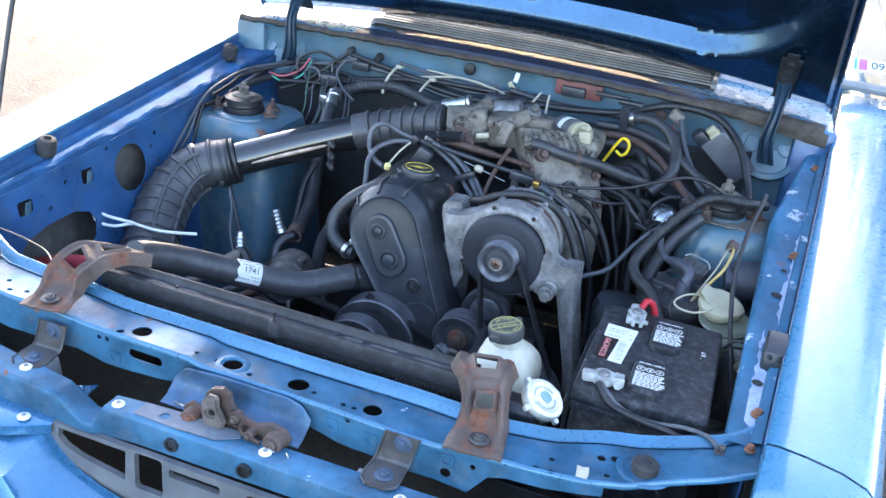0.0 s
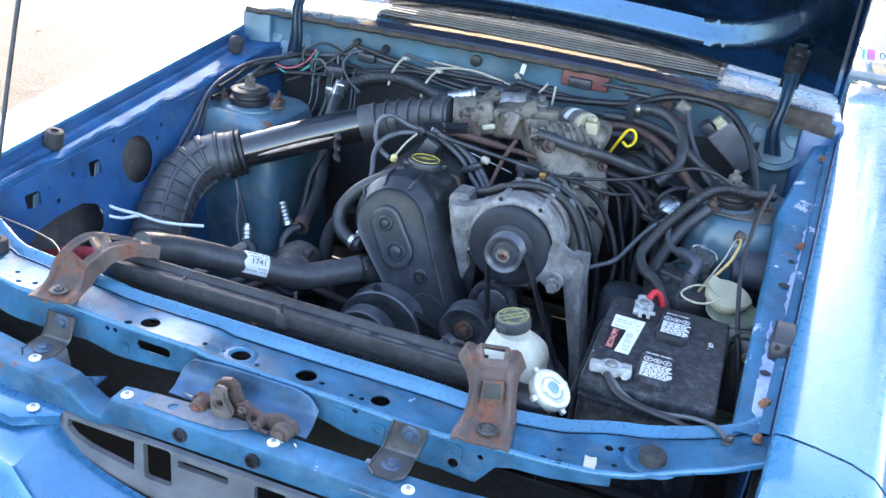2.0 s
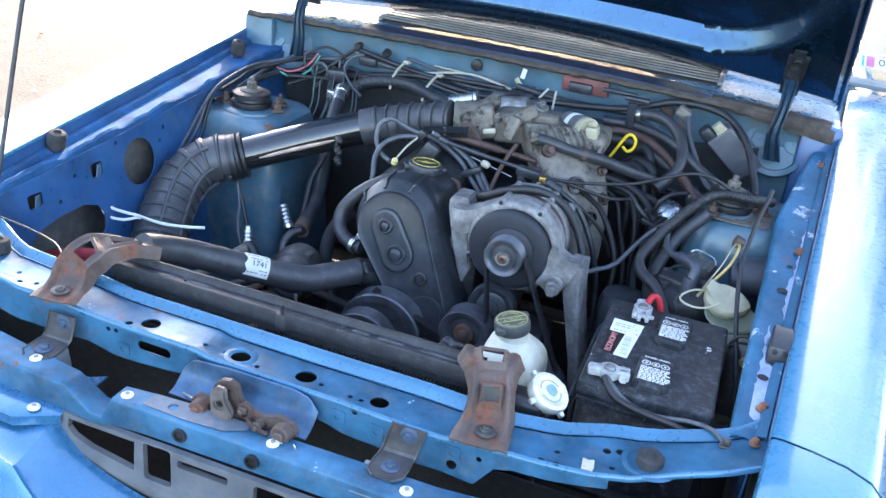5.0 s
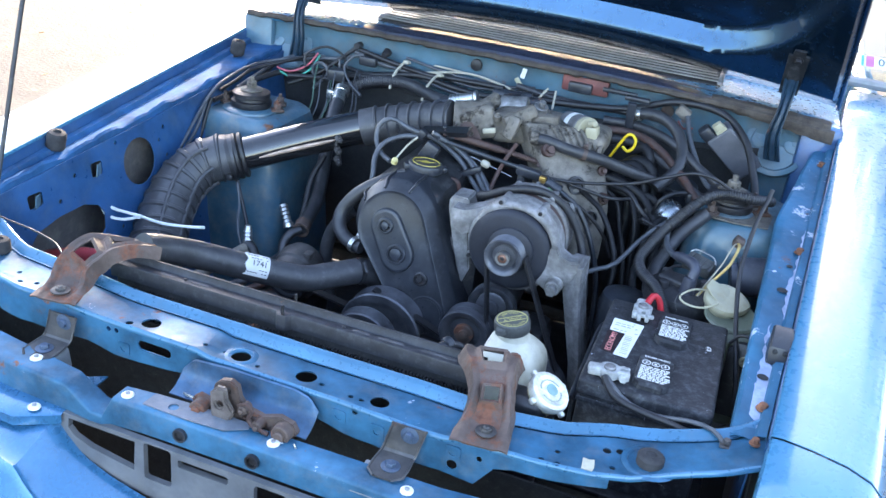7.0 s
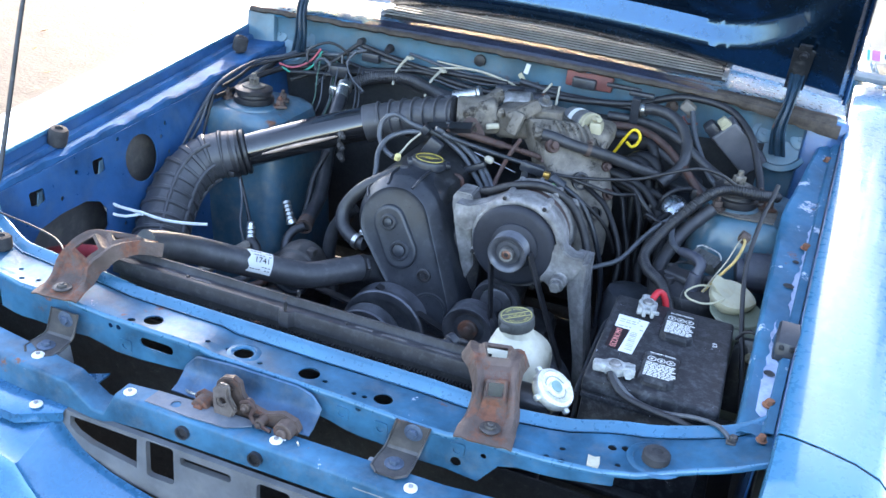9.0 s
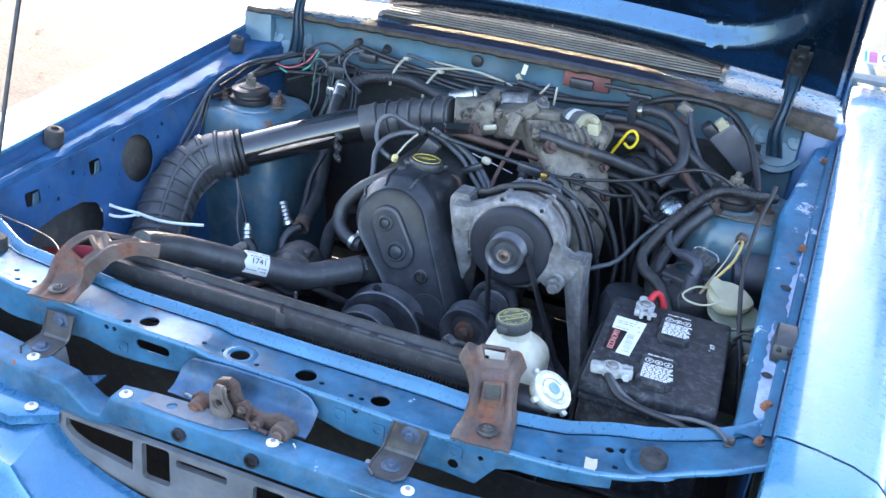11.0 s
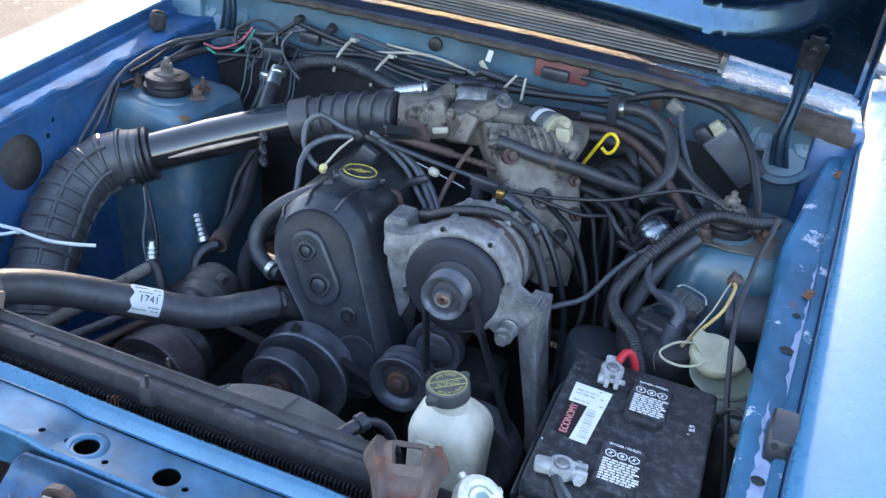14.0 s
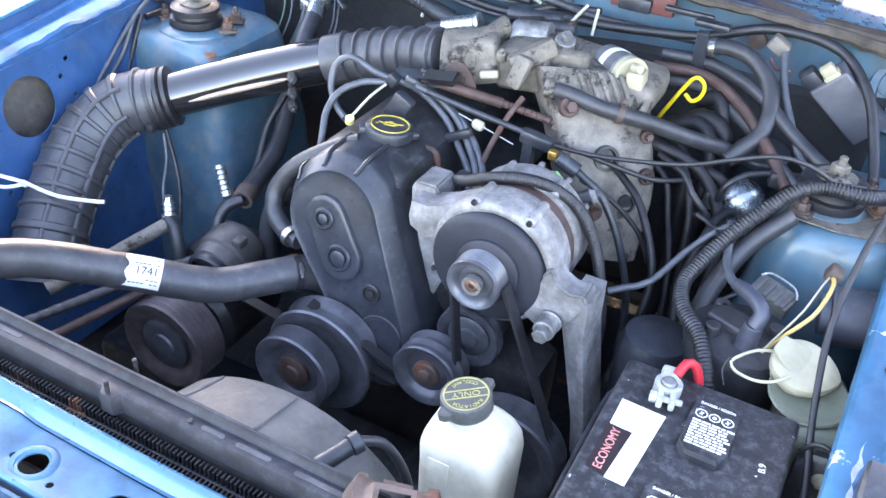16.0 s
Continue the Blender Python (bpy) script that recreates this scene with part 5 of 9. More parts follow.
lathe(bm, [(0.02, 0), (0.06, 0.005), (0.072, 0.02), (0.072, 0.15), (0.06, 0.17)], Matrix.Translation((-0.305, 0.51, 0.520)) @ Matrix.Rotation(radians(-90), 4, "X"), 32)
box(bm, (-0.30, 0.62, 0.60), (0.13, 0.12, 0.06), 0.015)
part("compressor", bm, M_STEEL_DARK, engine)


def belt(name, a, b, w, thick, parent):
    """A straight run of ribbed belt from a to b, w wide along y."""
    a, b = Vector(a), Vector(b)
    d = (b - a).normalized()
    nor = d.cross(Vector((0, 1, 0))).normalized()
    bm = B()
    sec = [(-0.5, 0.5), (0.5, 0.5)] + [(0.5 - k / 8, -0.5 if k % 2 else -0.15) for k in range(9)]
    loft(bm, [[p + Vector((0, u * w, 0)) + nor * (v * thick) for u, v in sec] for p in (a, b)], closed=True, cap=True)
    return part(name, bm, M_RUBBER, parent)


belt("alternator_belt", (0.170, 0.505, 0.832), (0.205, 0.505, 0.560), 0.020, 0.006, engine)
belt("alternator_belt", (0.246, 0.505, 0.838), (0.365, 0.505, 0.565), 0.020, 0.006, engine)
belt("accessory_belt", (-0.235, 0.490, 0.655), (0.105, 0.490, 0.608), 0.018, 0.006, engine)
belt("accessory_belt", (-0.05, 0.490, 0.692), (0.115, 0.490, 0.628), 0.018, 0.006, engine)

# intake castings
intake = thing("intake_manifold", "grimy cast-aluminium upper intake and throttle body", "intake manifold", at=(0.2, 0.9, 0.7))
bm = B()
T = Matrix.Rotation(radians(-14), 4, "Y")
box(bm, (0.005, 0.893, 0.962), (0.075, 0.095, 0.075), 0.012, T @ Matrix.Rotation(radians(20), 4, "Z"), seg=3)
cyl(bm, (-0.045, 0.868, 0.958), (0.01, 0.885, 0.962), 0.043)
box(bm, (0.085, 0.925, 0.962), (0.09, 0.11, 0.07), 0.014, Matrix.Rotation(radians(-8), 4, "Y"), seg=3)
throttle = part("throttle_body", bm, M_ALU_DIRTY, intake)


def casting_bar(p, q, w, h, twist=0.0):
    """A flat cast bar from p to q."""
    p, q = Vector(p), Vector(q)
    bm = B()
    box(bm, (0, 0, 0), ((q - p).length, w, h), min(w, h) * 0.25, seg=2)
    bmesh.ops.transform(bm, matrix=frame_at(p.lerp(q, 0.5), q - p, Vector((-0.6, 0.3, 0.5))) @ Matrix.Rotation(twist, 4, "X"), verts=bm.verts)
    return bm


for p, q, w, h, tw in (((-0.010, 0.822, 0.970), (0.028, 0.945, 1.003), 0.034, 0.018, 0.9), ((-0.012, 0.830, 0.955), (0.050, 0.935, 0.975), 0.020, 0.026, 0.4), ((0.078, 0.850, 0.978), (0.132, 0.895, 1.012), 0.030, 0.026, 0.6), ((0.092, 0.838, 0.950), (0.104, 0.852, 1.000), 0.026, 0.022, 0.2), ((0.120, 0.905, 0.985), (0.185, 0.915, 0.990), 0.028, 0.022, 0.8)):
    part("casting_arm", casting_bar(p, q, w, h, tw), M_ALU_DIRTY, throttle)
for p, q, r in (((0.132, 0.930, 0.985), (0.140, 0.918, 1.016), 0.019), ((0.030, 0.938, 0.995), (0.032, 0.930, 1.008), 0.010), ((0.056, 0.868, 0.978), (0.058, 0.860, 0.992), 0.009)):
    bm = B()
    cyl(bm, p, q, r, r * 0.85)
    hexnut(bm, q, Vector(q).lerp(Vector(p), -0.35), r * 0.45)
    part("casting_boss", bm, M_ALU_DIRTY if r < 0.015 else M_ALU, throttle)
bm = B()
cyl(bm, (0.036, 0.962, 0.982), (0.098, 0.968, 0.990), 0.026)
part("valve_barrel", bm, M_ALU, throttle, "bare aluminium barrel behind the throttle")
bm = B()
secs = []
for k in range(13):
    t = k / 12
    c = Vector((0.172 + 0.118 * t ** 0.9, 0.930 - 0.105 * t, 0.958 - 0.225 * t ** 1.5))
    w = 0.088 - 0.020 * t - 0.030 * max(0, t - 0.7) / 0.3
    dn = Vector((0.55, -0.62, 0.55)).normalized().lerp(Vector((0.62, -0.75, 0.1)), t).normalized()
    al = Vector((0.80, 0.55, -0.1)).normalized()
    secs.append([c + al * (a * w) + dn * (b * 0.05) for a, b in ((-1, -0.6), (-1, 0.5), (-0.94, 0.72), (-0.8, 0.86), (-0.5, 0.96), (0, 1.0), (0.5, 0.97), (0.8, 0.88), (0.94, 0.74), (1, 0.5), (1, -0.6))])
loft(bm, secs, closed=True, cap=True)
runner = part("runner_casting", bm, M_ALU_DIRTY, intake)


def runner_point(t, a, lift):
    c = Vector((0.172 + 0.118 * t ** 0.9, 0.930 - 0.105 * t, 0.958 - 0.225 * t ** 1.5))
    w = 0.088 - 0.020 * t - 0.030 * max(0, t - 0.7) / 0.3
    dn = Vector((0.55, -0.62, 0.55)).normalized().lerp(Vector((0.62, -0.75, 0.1)), t).normalized()
    return c + Vector((0.80, 0.55, -0.1)).normalized() * (a * w) + dn * (0.05 * (1 - 0.12 * a * a) + lift)


for k in range(7):
    a = -0.35 + 0.2 * k
    bm = B()
    tube(bm, [runner_point(t, a, 0.0015) for t in (0.0, 0.06, 0.13, 0.20, 0.25)], 0.0045, 8, 0.01, lambda s, n: 0.4 + 0.6 * min(1, 6 * (1 - s / n), 6 * s / n))
    part("rib", bm, M_ALU_DIRTY, runner)
for t, a, r in ((0.30, -0.75, 0.012), (0.62, 0.7, 0.010), (0.8, -0.6, 0.011), (0.42, 0.75, 0.008)):
    bm = B()
    cyl(bm, runner_point(t, a, -0.008), runner_point(t, a, 0.007), r * 1.3, seg=16)
    hexnut(bm, runner_point(t, a, 0.006), runner_point(t, a, 0.016), r * 0.8)
    part("casting_bolt", bm, M_RUSTROD, runner)
for t, a, r in ((0.55, -0.15, 0.020), (0.75, 0.25, 0.014)):
    bm = B()
    ring(bm, runner_point(t, a, -0.004), runner_point(t, a, 0.006), r * 0.75, r)
    cyl(bm, runner_point(t, a, -0.010), runner_point(t, a, 0.001), r * 0.75, seg=18)
    part("bore", bm, M_STEEL_DARK, runner)
bm = B()
box(bm, (0.185, 0.965, 0.955), (0.22, 0.12, 0.055), 0.018, Matrix.Rotation(radians(4), 4, "Y"), seg=3)
plenum = part("plenum", bm, M_ALU_DIRTY, intake)
for k in range(7):
    bm = B()
    x = 0.150 + 0.023 * k
    box(bm, (x, 0.928, 0.977 - 0.004 * k), (0.008, 0.090, 0.018), 0.003, Matrix.Rotation(radians(12), 4, "X"))
    part("rib", bm, M_ALU_DIRTY, plenum)
# idle-air valve
bm = B()
A0, A1 = Vector((0.192, 0.985, 0.966)), Vector((0.268, 0.920, 0.978))
cyl(bm, A0, A0.lerp(A1, 0.62), 0.032)
iac = part("idle_valve", bm, material("grey_valve_body", (0.14, 0.14, 0.145), 0.5, 0.3, 0.2, 30, 0.1, dust=(DUST, 0.3)), intake)
bm = B()
ring(bm, A0.lerp(A1, 0.22), A0.lerp(A1, 0.36), 0.0315, 0.0328)
part("valve_label", bm, M_LABEL, iac)
bm = B()
cyl(bm, A0.lerp(A1, 0.62), A0.lerp(A1, 0.78), 0.031)
box(bm, A0.lerp(A1, 0.92), (0.028, 0.034, 0.034), 0.006, Matrix.Rotation(radians(-8), 4, "Y"))
cyl(bm, A0.lerp(A1, 0.8) + Vector((0, -0.01, 0.022)), A0.lerp(A1, 1.0) + Vector((0, -0.01, 0.024)), 0.007, seg=14)
part("valve_cap", bm, M_YELLOWED, iac)
# silver solenoid beside the bellows
bm = B()
S0, S1 = Vector((-0.078, 0.925, 0.978)), Vector((-0.003, 0.937, 1.002))
cyl(bm, S0, S0.lerp(S1, 0.72), 0.0165)
cyl(bm, S0.lerp(S1, 0.74), S0.lerp(S1, 0.84), 0.019)
sol = part("solenoid", bm, M_ZINC, intake, "bright zinc-plated solenoid")
bm = B()
cyl(bm, S0.lerp(S1, -0.38), S0, 0.012)
part("connector", bm, M_PLASTIC, sol)
bm = B()
cyl(bm, (0.035, 0.985, 0.985), (0.075, 0.992, 0.992), 0.022)
cyl(bm, (0.06, 1.03, 0.98), (0.115, 1.04, 0.986), 0.015)
part("sensor", bm, M_STEEL_DARK, intake)
bm = B()
cyl(bm, (-0.010, 1.04, 0.985), (0.085, 1.05, 0.990), 0.0145)
part("connector", bm, M_PLASTIC, intake)
# throttle linkage rods
bm = B()
tube(bm, [(-0.036, 0.778, 0.954), (0.025, 0.800, 0.940), (0.085, 0.822, 0.927)], 0.0085, 12)
tube(bm, [(0.085, 0.822, 0.927), (0.13, 0.828, 0.921), (0.178, 0.834, 0.914)], 0.0068, 12, 0.002, ribs(0.005, 0.25))
part("linkage_rod", bm, M_RUSTROD, intake, "rusty throttle linkage rod with return spring")
bm = B()
plate(bm, [(-0.016, -0.012), (0.026, -0.020), (0.036, -0.004), (0.020, 0.014), (0.004, 0.024), (-0.012, 0.022), (-0.020, 0.006)], [circle2(0.01, 0.0, 0.006, 10)], 0.003, frame_at((0.005, 0.815, 0.952), (1, 0.1, -0.15), (0.1, 0.3, 1)))
part("linkage_bracket", bm, M_RUSTROD, intake)
bm = B()
plate(bm, [(-0.016, -0.008), (0.018, -0.010), (0.022, 0.006), (0.004, 0.020), (-0.012, 0.014)], [], 0.003, frame_at((0.186, 0.826, 0.918), (1, 0.1, 0.1), (0, 0.6, 1)))
part("linkage_arm", bm, M_RUSTROD, intake)
bm = B()
box(bm, (-0.030, 0.790, 0.950), (0.03, 0.022, 0.028), 0.005, Matrix.Rotation(0.3, 4, "Y"))
cyl(bm, (-0.05, 0.785, 0.945), (-0.01, 0.785, 0.948), 0.008, seg=14)
tube(bm, [(-0.03, 0.775, 0.935), (0.05, 0.775, 0.925), (0.10, 0.778, 0.918), (0.16, 0.782, 0.910)], 0.005, 10)
box(bm, (0.165, 0.782, 0.905), (0.055, 0.02, 0.022), 0.005, Matrix.Rotation(0.12, 4, "Y"))
box(bm, (0.150, 0.790, 0.875), (0.018, 0.02, 0.06), 0.004)
part("cable_anchor", bm, M_PLASTIC, intake)
bm = B()
tube(bm, [(0.035, 0.772, 0.915), (0.075, 0.772, 0.905), (0.13, 0.774, 0.89)], 0.0012, 6)
part("throttle_cable", bm, M_ZINC, intake)
bm = B()
lathe(bm, [(0.004, -0.010), (0.0075, -0.007), (0.0085, 0), (0.0075, 0.007), (0.004, 0.010)], Matrix.Translation((0.070, 0.771, 0.906)) @ Matrix.Rotation(radians(105), 4, "Y"), 16)
part("cable_bead", bm, M_TIE, intake)
bm = B()
box(bm, (0.047, 0.846, 0.957), (0.030, 0.010, 0.012), 0.003, Matrix.Rotation(radians(-12), 4, "Y") @ Matrix.Rotation(radians(15), 4, "Z"))
part("fuse_tag", bm, M_TIE, intake)
bm = B()
tube(bm, [(0.122, 0.812, 0.952), (0.110, 0.788, 0.925), (0.100, 0.760, 0.888), (0.096, 0.742, 0.862)], 0.0046, 10)
part("link_hose", bm, M_RUSTROD, intake)
bm = B()
box(bm, (0.206, 0.741, 0.912), (0.014, 0.012, 0.014), 0.002)
part("brass_fitting", bm, M_BRASS, intake)
bm = B()
cyl(bm, (0.212, 0.745, 0.908), (0.245, 0.748, 0.893), 0.012)
tube(bm, [(0.240, 0.748, 0.895), (0.262, 0.745, 0.885), (0.29, 0.745, 0.865), (0.33, 0.74, 0.80), (0.36, 0.74, 0.70), (0.37, 0.72, 0.58)], 0.006, 10)
cyl(bm, (0.250, 0.735, 0.850), (0.285, 0.750, 0.870), 0.013)
box(bm, (0.245, 0.730, 0.845), (0.026, 0.02, 0.02), 0.004, Matrix.Rotation(-0.5, 4, "Y"))
part("injector", bm, M_PLASTIC, intake)
bm = B()
cyl(bm, (0.272, 0.744, 0.862), (0.280, 0.748, 0.866), 0.0145)
part("injector_clip", bm, M_ALU, intake)

# ---- alternator ----
alt = thing("alternator", "alternator with dusty cast-aluminium case and black fan", "alternator", at=(0.21, 0.58, 0.62))
AX = Vector((0.209, 0.0, 0.836))


def ypos(y, dx=0.0, dz=0.0):
    return Matrix.Translation((AX.x + dx, y, AX.z + dz)) @ Matrix.Rotation(radians(-90), 4, "X")


bm = B()
lathe(bm, [(0.02, 0.002), (0.045, 0.0), (0.070, 0.001), (0.078, 0.0035), (0.0825, 0.009), (0.083, 0.020)], ypos(0.530, -0.005, -0.005), 56)
fanp = part("fan_cover", bm, M_FAN, alt, "flat black fan plate")
bm = B()
lathe(bm, [(0.076, 0.018), (0.079, 0.006), (0.082, 0.004), (0.086, 0.004), (0.090, 0.006), (0.093, 0.012), (0.0935, 0.030), (0.092, 0.060), (0.088, 0.062), (0.088, 0.068), (0.07, 0.068)], ypos(0.537), 56)
for a in (62, 112, 205, 300):
    a = radians(a)
    rx, rz = AX.x + 0.0905 * math.cos(a), AX.z + 0.0905 * math.sin(a)
    lug = B()
    cyl(lug, (rx, 0.543, rz), (rx, 0.600, rz), 0.0085, 0.0075, 16, 0.003)
    part("case_lug", lug, M_ALU_CASE, alt)
part("front_case", bm, M_ALU_CASE, alt)
for a in (62, 112, 205, 300):
    a = radians(a)
    bm = B()
    rx, rz = AX.x + 0.0935 * math.cos(a), AX.z + 0.0935 * math.sin(a)
    hexnut(bm, (rx, 0.544, rz), (rx, 0.539, rz), 0.0048)
    part("case_screw", bm, M_STEEL_DARK, alt)
bm = B()
lathe(bm, [(0.086, 0), (0.0865, 0.0), (0.0865, 0.022), (0.086, 0.022)], ypos(0.602), 48)
part("stator", bm, M_RUSTROD, alt, "rust-brown stator lamination ring")
bm = B()
lathe(bm, [(0.089, 0.0), (0.092, 0.002), (0.092, 0.045), (0.086, 0.058), (0.07, 0.064), (0.03, 0.066)], ypos(0.624), 48)
for a in (62, 112, 205, 300):
    a = radians(a)
    rx, rz = AX.x + 0.0905 * math.cos(a), AX.z + 0.0905 * math.sin(a)
    cyl(bm, (rx, 0.625, rz), (rx, 0.668, rz), 0.0080, 0.0072, 16, 0.003)
for k in range(12):
    a = 2 * math.pi * k / 12
    box(bm, (AX.x + 0.078 * math.cos(a), 0.686, AX.z + 0.078 * math.sin(a)), (0.022, 0.012, 0.008), 0.002, Matrix.Rotation(-a, 4, "Y"))
part("rear_case", bm, M_ALU_CASE, alt)
pul = pulley("pulley", (AX.x - 0.003, 0.487, AX.z - 0.002), 0.0375, 0.040, alt, 6, 0.3, PBLACK, M_STEEL_DARK)
bm = B()
m = ypos(0.484, -0.003, -0.002)
ring(bm, m @ Vector((0, 0, 0.001)), m @ Vector((0, 0, 0.012)), 0.0095, 0.0135)
part("nut_ring", bm, M_ALU, pul)
bm = B()
lathe(bm, [(0.0095, 0.012), (0.0095, 0.003), (0.008, 0.0015), (0.0045, 0.001), (0.004, 0.004)], m, 24)
part("pulley_nut", bm, M_COPPER, pul, "copper-brown shaft nut")
bm = B()
lathe(bm, [(0.042, 0), (0.046, 0.003), (0.046, 0.012), (0.03, 0.014)], ypos(0.522), 36)
part("collar", bm, M_FAN, alt)
# mounting ears and bracket
bm = B()
secs = []
for x, z, w in ((0.075, 0.862, 0.020), (0.100, 0.856, 0.026), (0.125, 0.868, 0.024), (0.15, 0.888, 0.018)):
    secs.append([Vector((x + a, y, z + c)) for a, y, c in ((0, 0.556, -w), (0, 0.550, 0), (0, 0.556, w), (0, 0.60, w), (0, 0.60, -w))])
loft(bm, secs, closed=True, cap=True)
part("upper_ear", bm, M_ALU_CASE, alt)
bm = B()
plate(bm, [(0.055, 0.880), (0.062, 0.893), (0.095, 0.893), (0.102, 0.870), (0.105, 0.82), (0.115, 0.74), (0.100, 0.70), (0.090, 0.73), (0.070, 0.80), (0.056, 0.86)], [], 0.055, Matrix.Translation((0, 0.590, 0)) @ XZ)
soften(bm, 0.003)
part("mounting_bracket", bm, M_ALU_CASE, alt, "pale cast-aluminium mounting bracket")
bm = B()
plate(bm, [(0.262, 0.782), (0.285, 0.768), (0.318, 0.775), (0.336, 0.802), (0.350, 0.828), (0.343, 0.842), (0.322, 0.838), (0.306, 0.846), (0.294, 0.868), (0.282, 0.850)], [], 0.042, Matrix.Translation((0, 0.535, 0)) @ XZ)
soften(bm, 0.003)
part("lower_ear", bm, M_ALU_CASE, alt)
bm = B()
secs = []
for x0, x1, z in ((0.324, 0.354, 0.832), (0.320, 0.356, 0.775), (0.336, 0.368, 0.710), (0.358, 0.384, 0.62), (0.366, 0.386, 0.56)):
    secs.append([Vector((x, y, z)) for x, y in ((x0, 0.545), (x0 + 0.012, 0.538), (x1 - 0.016, 0.538), (x1 - 0.008, 0.532), (x1 - 0.002, 0.532), (x1, 0.536), (x1, 0.60), (x0, 0.60))])
loft(bm, secs, closed=True, cap=True)
part("pivot_bracket", bm, M_ALU_CASE, alt, "pale cast-aluminium pivot bracket")
bm = B()
hexnut(bm, (0.306, 0.530, 0.789), (0.306, 0.492, 0.789), 0.0115, 0.017)
cyl(bm, (0.306, 0.53, 0.789), (0.306, 0.505, 0.789), 0.015)
part("pivot_bolt", bm, M_ALU, alt)

# ---- air intake duct ----
duct = thing("air_intake_duct", "ribbed black rubber air duct joined to a glossy black tube", "air duct", at=(-0.56, 0.45, 0.55))
ELB = [(-0.535, 0.41, 0.575), (-0.556, 0.455, 0.635), (-0.585, 0.53, 0.695), (-0.596, 0.60, 0.748), (-0.577, 0.652, 0.786), (-0.545, 0.68, 0.803), (-0.510, 0.700, 0.810)]


def elbow_rib(s, total):
    k = s % 0.034
    groove = 0.075 if abs(k - 0.017) < 0.0045 and s < total - 0.03 else 0.0
    return (1.06 - 0.12 * s / total) * (1 + groove)


bm = B()
tube(bm, ELB, 0.056, 28, 0.0028, elbow_rib)
elbow = part("elbow", bm, M_HOSE_GREY, duct)
epath = spline(ELB, 0.01)
# long moulded ribs along the elbow
for ang in (0.35, 1.25, 2.15):
    pts, up = [], None
    for i, c in enumerate(epath[1:-5:3]):
        k = 1 + i * 3
        d = (epath[min(k + 1, len(epath) - 1)] - epath[k - 1]).normalized()
        up0 = Vector((0, -0.4, 1)) - d * d.dot(Vector((0, -0.4, 1)))
        up0.normalize()
        side = d.cross(up0)
        pts.append(c + (up0 * math.cos(ang) + side * math.sin(ang)) * 0.0565)
    bm = B()
    tube(bm, pts, 0.0046, 8, 0.01)
    part("rib", bm, M_HOSE_GREY, elbow)
# ribbed cuff with a clamp
d0 = Vector((0.115, 0.075, 0.038)).normalized()
cm = frame_at((-0.522, 0.694, 0.806), d0.orthogonal(), d0.cross(d0.orthogonal()))
bm = B()
lathe(bm, [(0.048, -0.004), (0.055, -0.002), (0.055, 0.006), (0.050, 0.009), (0.050, 0.014), (0.054, 0.016), (0.054, 0.023), (0.049, 0.026), (0.053, 0.029), (0.053, 0.036), (0.046, 0.039)], cm, 36)
part("cuff", bm, M_RUBBER, duct)
bm = B()
ring(bm, cm @ Vector((0, 0, 0.009)), cm @ Vector((0, 0, 0.014)), 0.050, 0.0525)
box(bm, cm @ Vector((0.0, 0.0, 0.011)) + Vector((0.02, -0.05, -0.03)), (0.016, 0.012, 0.014), 0.003)
part("clamp", bm, M_STEEL_DARK, duct)
bm = B()
TUBE = [(-0.500, 0.707, 0.814), (-0.402, 0.780, 0.848), (-0.290, 0.843, 0.886), (-0.252, 0.858, 0.897)]
tube(bm, TUBE, 0.0395, 32, 0.03)
tubep = part("tube", bm, M_GLOSS, duct, "glossy black air tube with a peeled rusty strip")
bm = B()
off = Vector((0.30, -0.80, -0.12)).normalized() * 0.0385
tube(bm, [Vector(p) + off for p in ((-0.46, 0.735, 0.828), (-0.40, 0.780, 0.849), (-0.34, 0.816, 0.869), (-0.315, 0.83, 0.878))], 0.0045, 8, 0.02, lambda s, t: 0.35 + 0.9 * math.sin(math.pi * min(1, s / t)) ** 0.5)
part("peeled_strip", bm, material("bare_peeled_metal", (0.42, 0.30, 0.23), 0.4, 0.3, 0.25, 40, 0.2), tubep)
bm = B()
box(bm, (-0.300, 0.800, 0.850), (0.010, 0.014, 0.085), 0.003, Matrix.Rotation(-0.2, 4, "Y"))
flange = part("flange", bm, M_STEEL_DARK, duct)
for z in (0.878, 0.850, 0.826):
    bm = B()
    hexnut(bm, (-0.299, 0.797, z), (-0.285, 0.780, z), 0.008)
    cyl(bm, (-0.299, 0.797, z), (-0.278, 0.772, z), 0.004, seg=10)
    part("flange_bolt", bm, M_TAB, flange)
bm = B()
BEL = [(-0.262, 0.855, 0.894), (-0.205, 0.872, 0.913), (-0.13, 0.875, 0.935), (-0.045, 0.868, 0.957)]


def bellows(s, total):
    if s < 0.035:
        return 1.10
    k = (s - 0.035) % 0.030
    return 1.16 if k < 0.006 else 0.98 + 0.04 * math.sin(k / 0.03 * math.pi)


tube(bm, BEL, 0.0395, 30, 0.002, bellows)
part("bellows", bm, M_HOSE_GREY, duct)
# white tie round the elbow, with loose ends
bm = B()
tube(bm, [(-0.660, 0.425, 0.752), (-0.640, 0.440, 0.737), (-0.597, 0.458, 0.727), (-0.560, 0.462, 0.722), (-0.525, 0.464, 0.722), (-0.480, 0.478, 0.723), (-0.452, 0.490, 0.724)], 0.0034, 8)
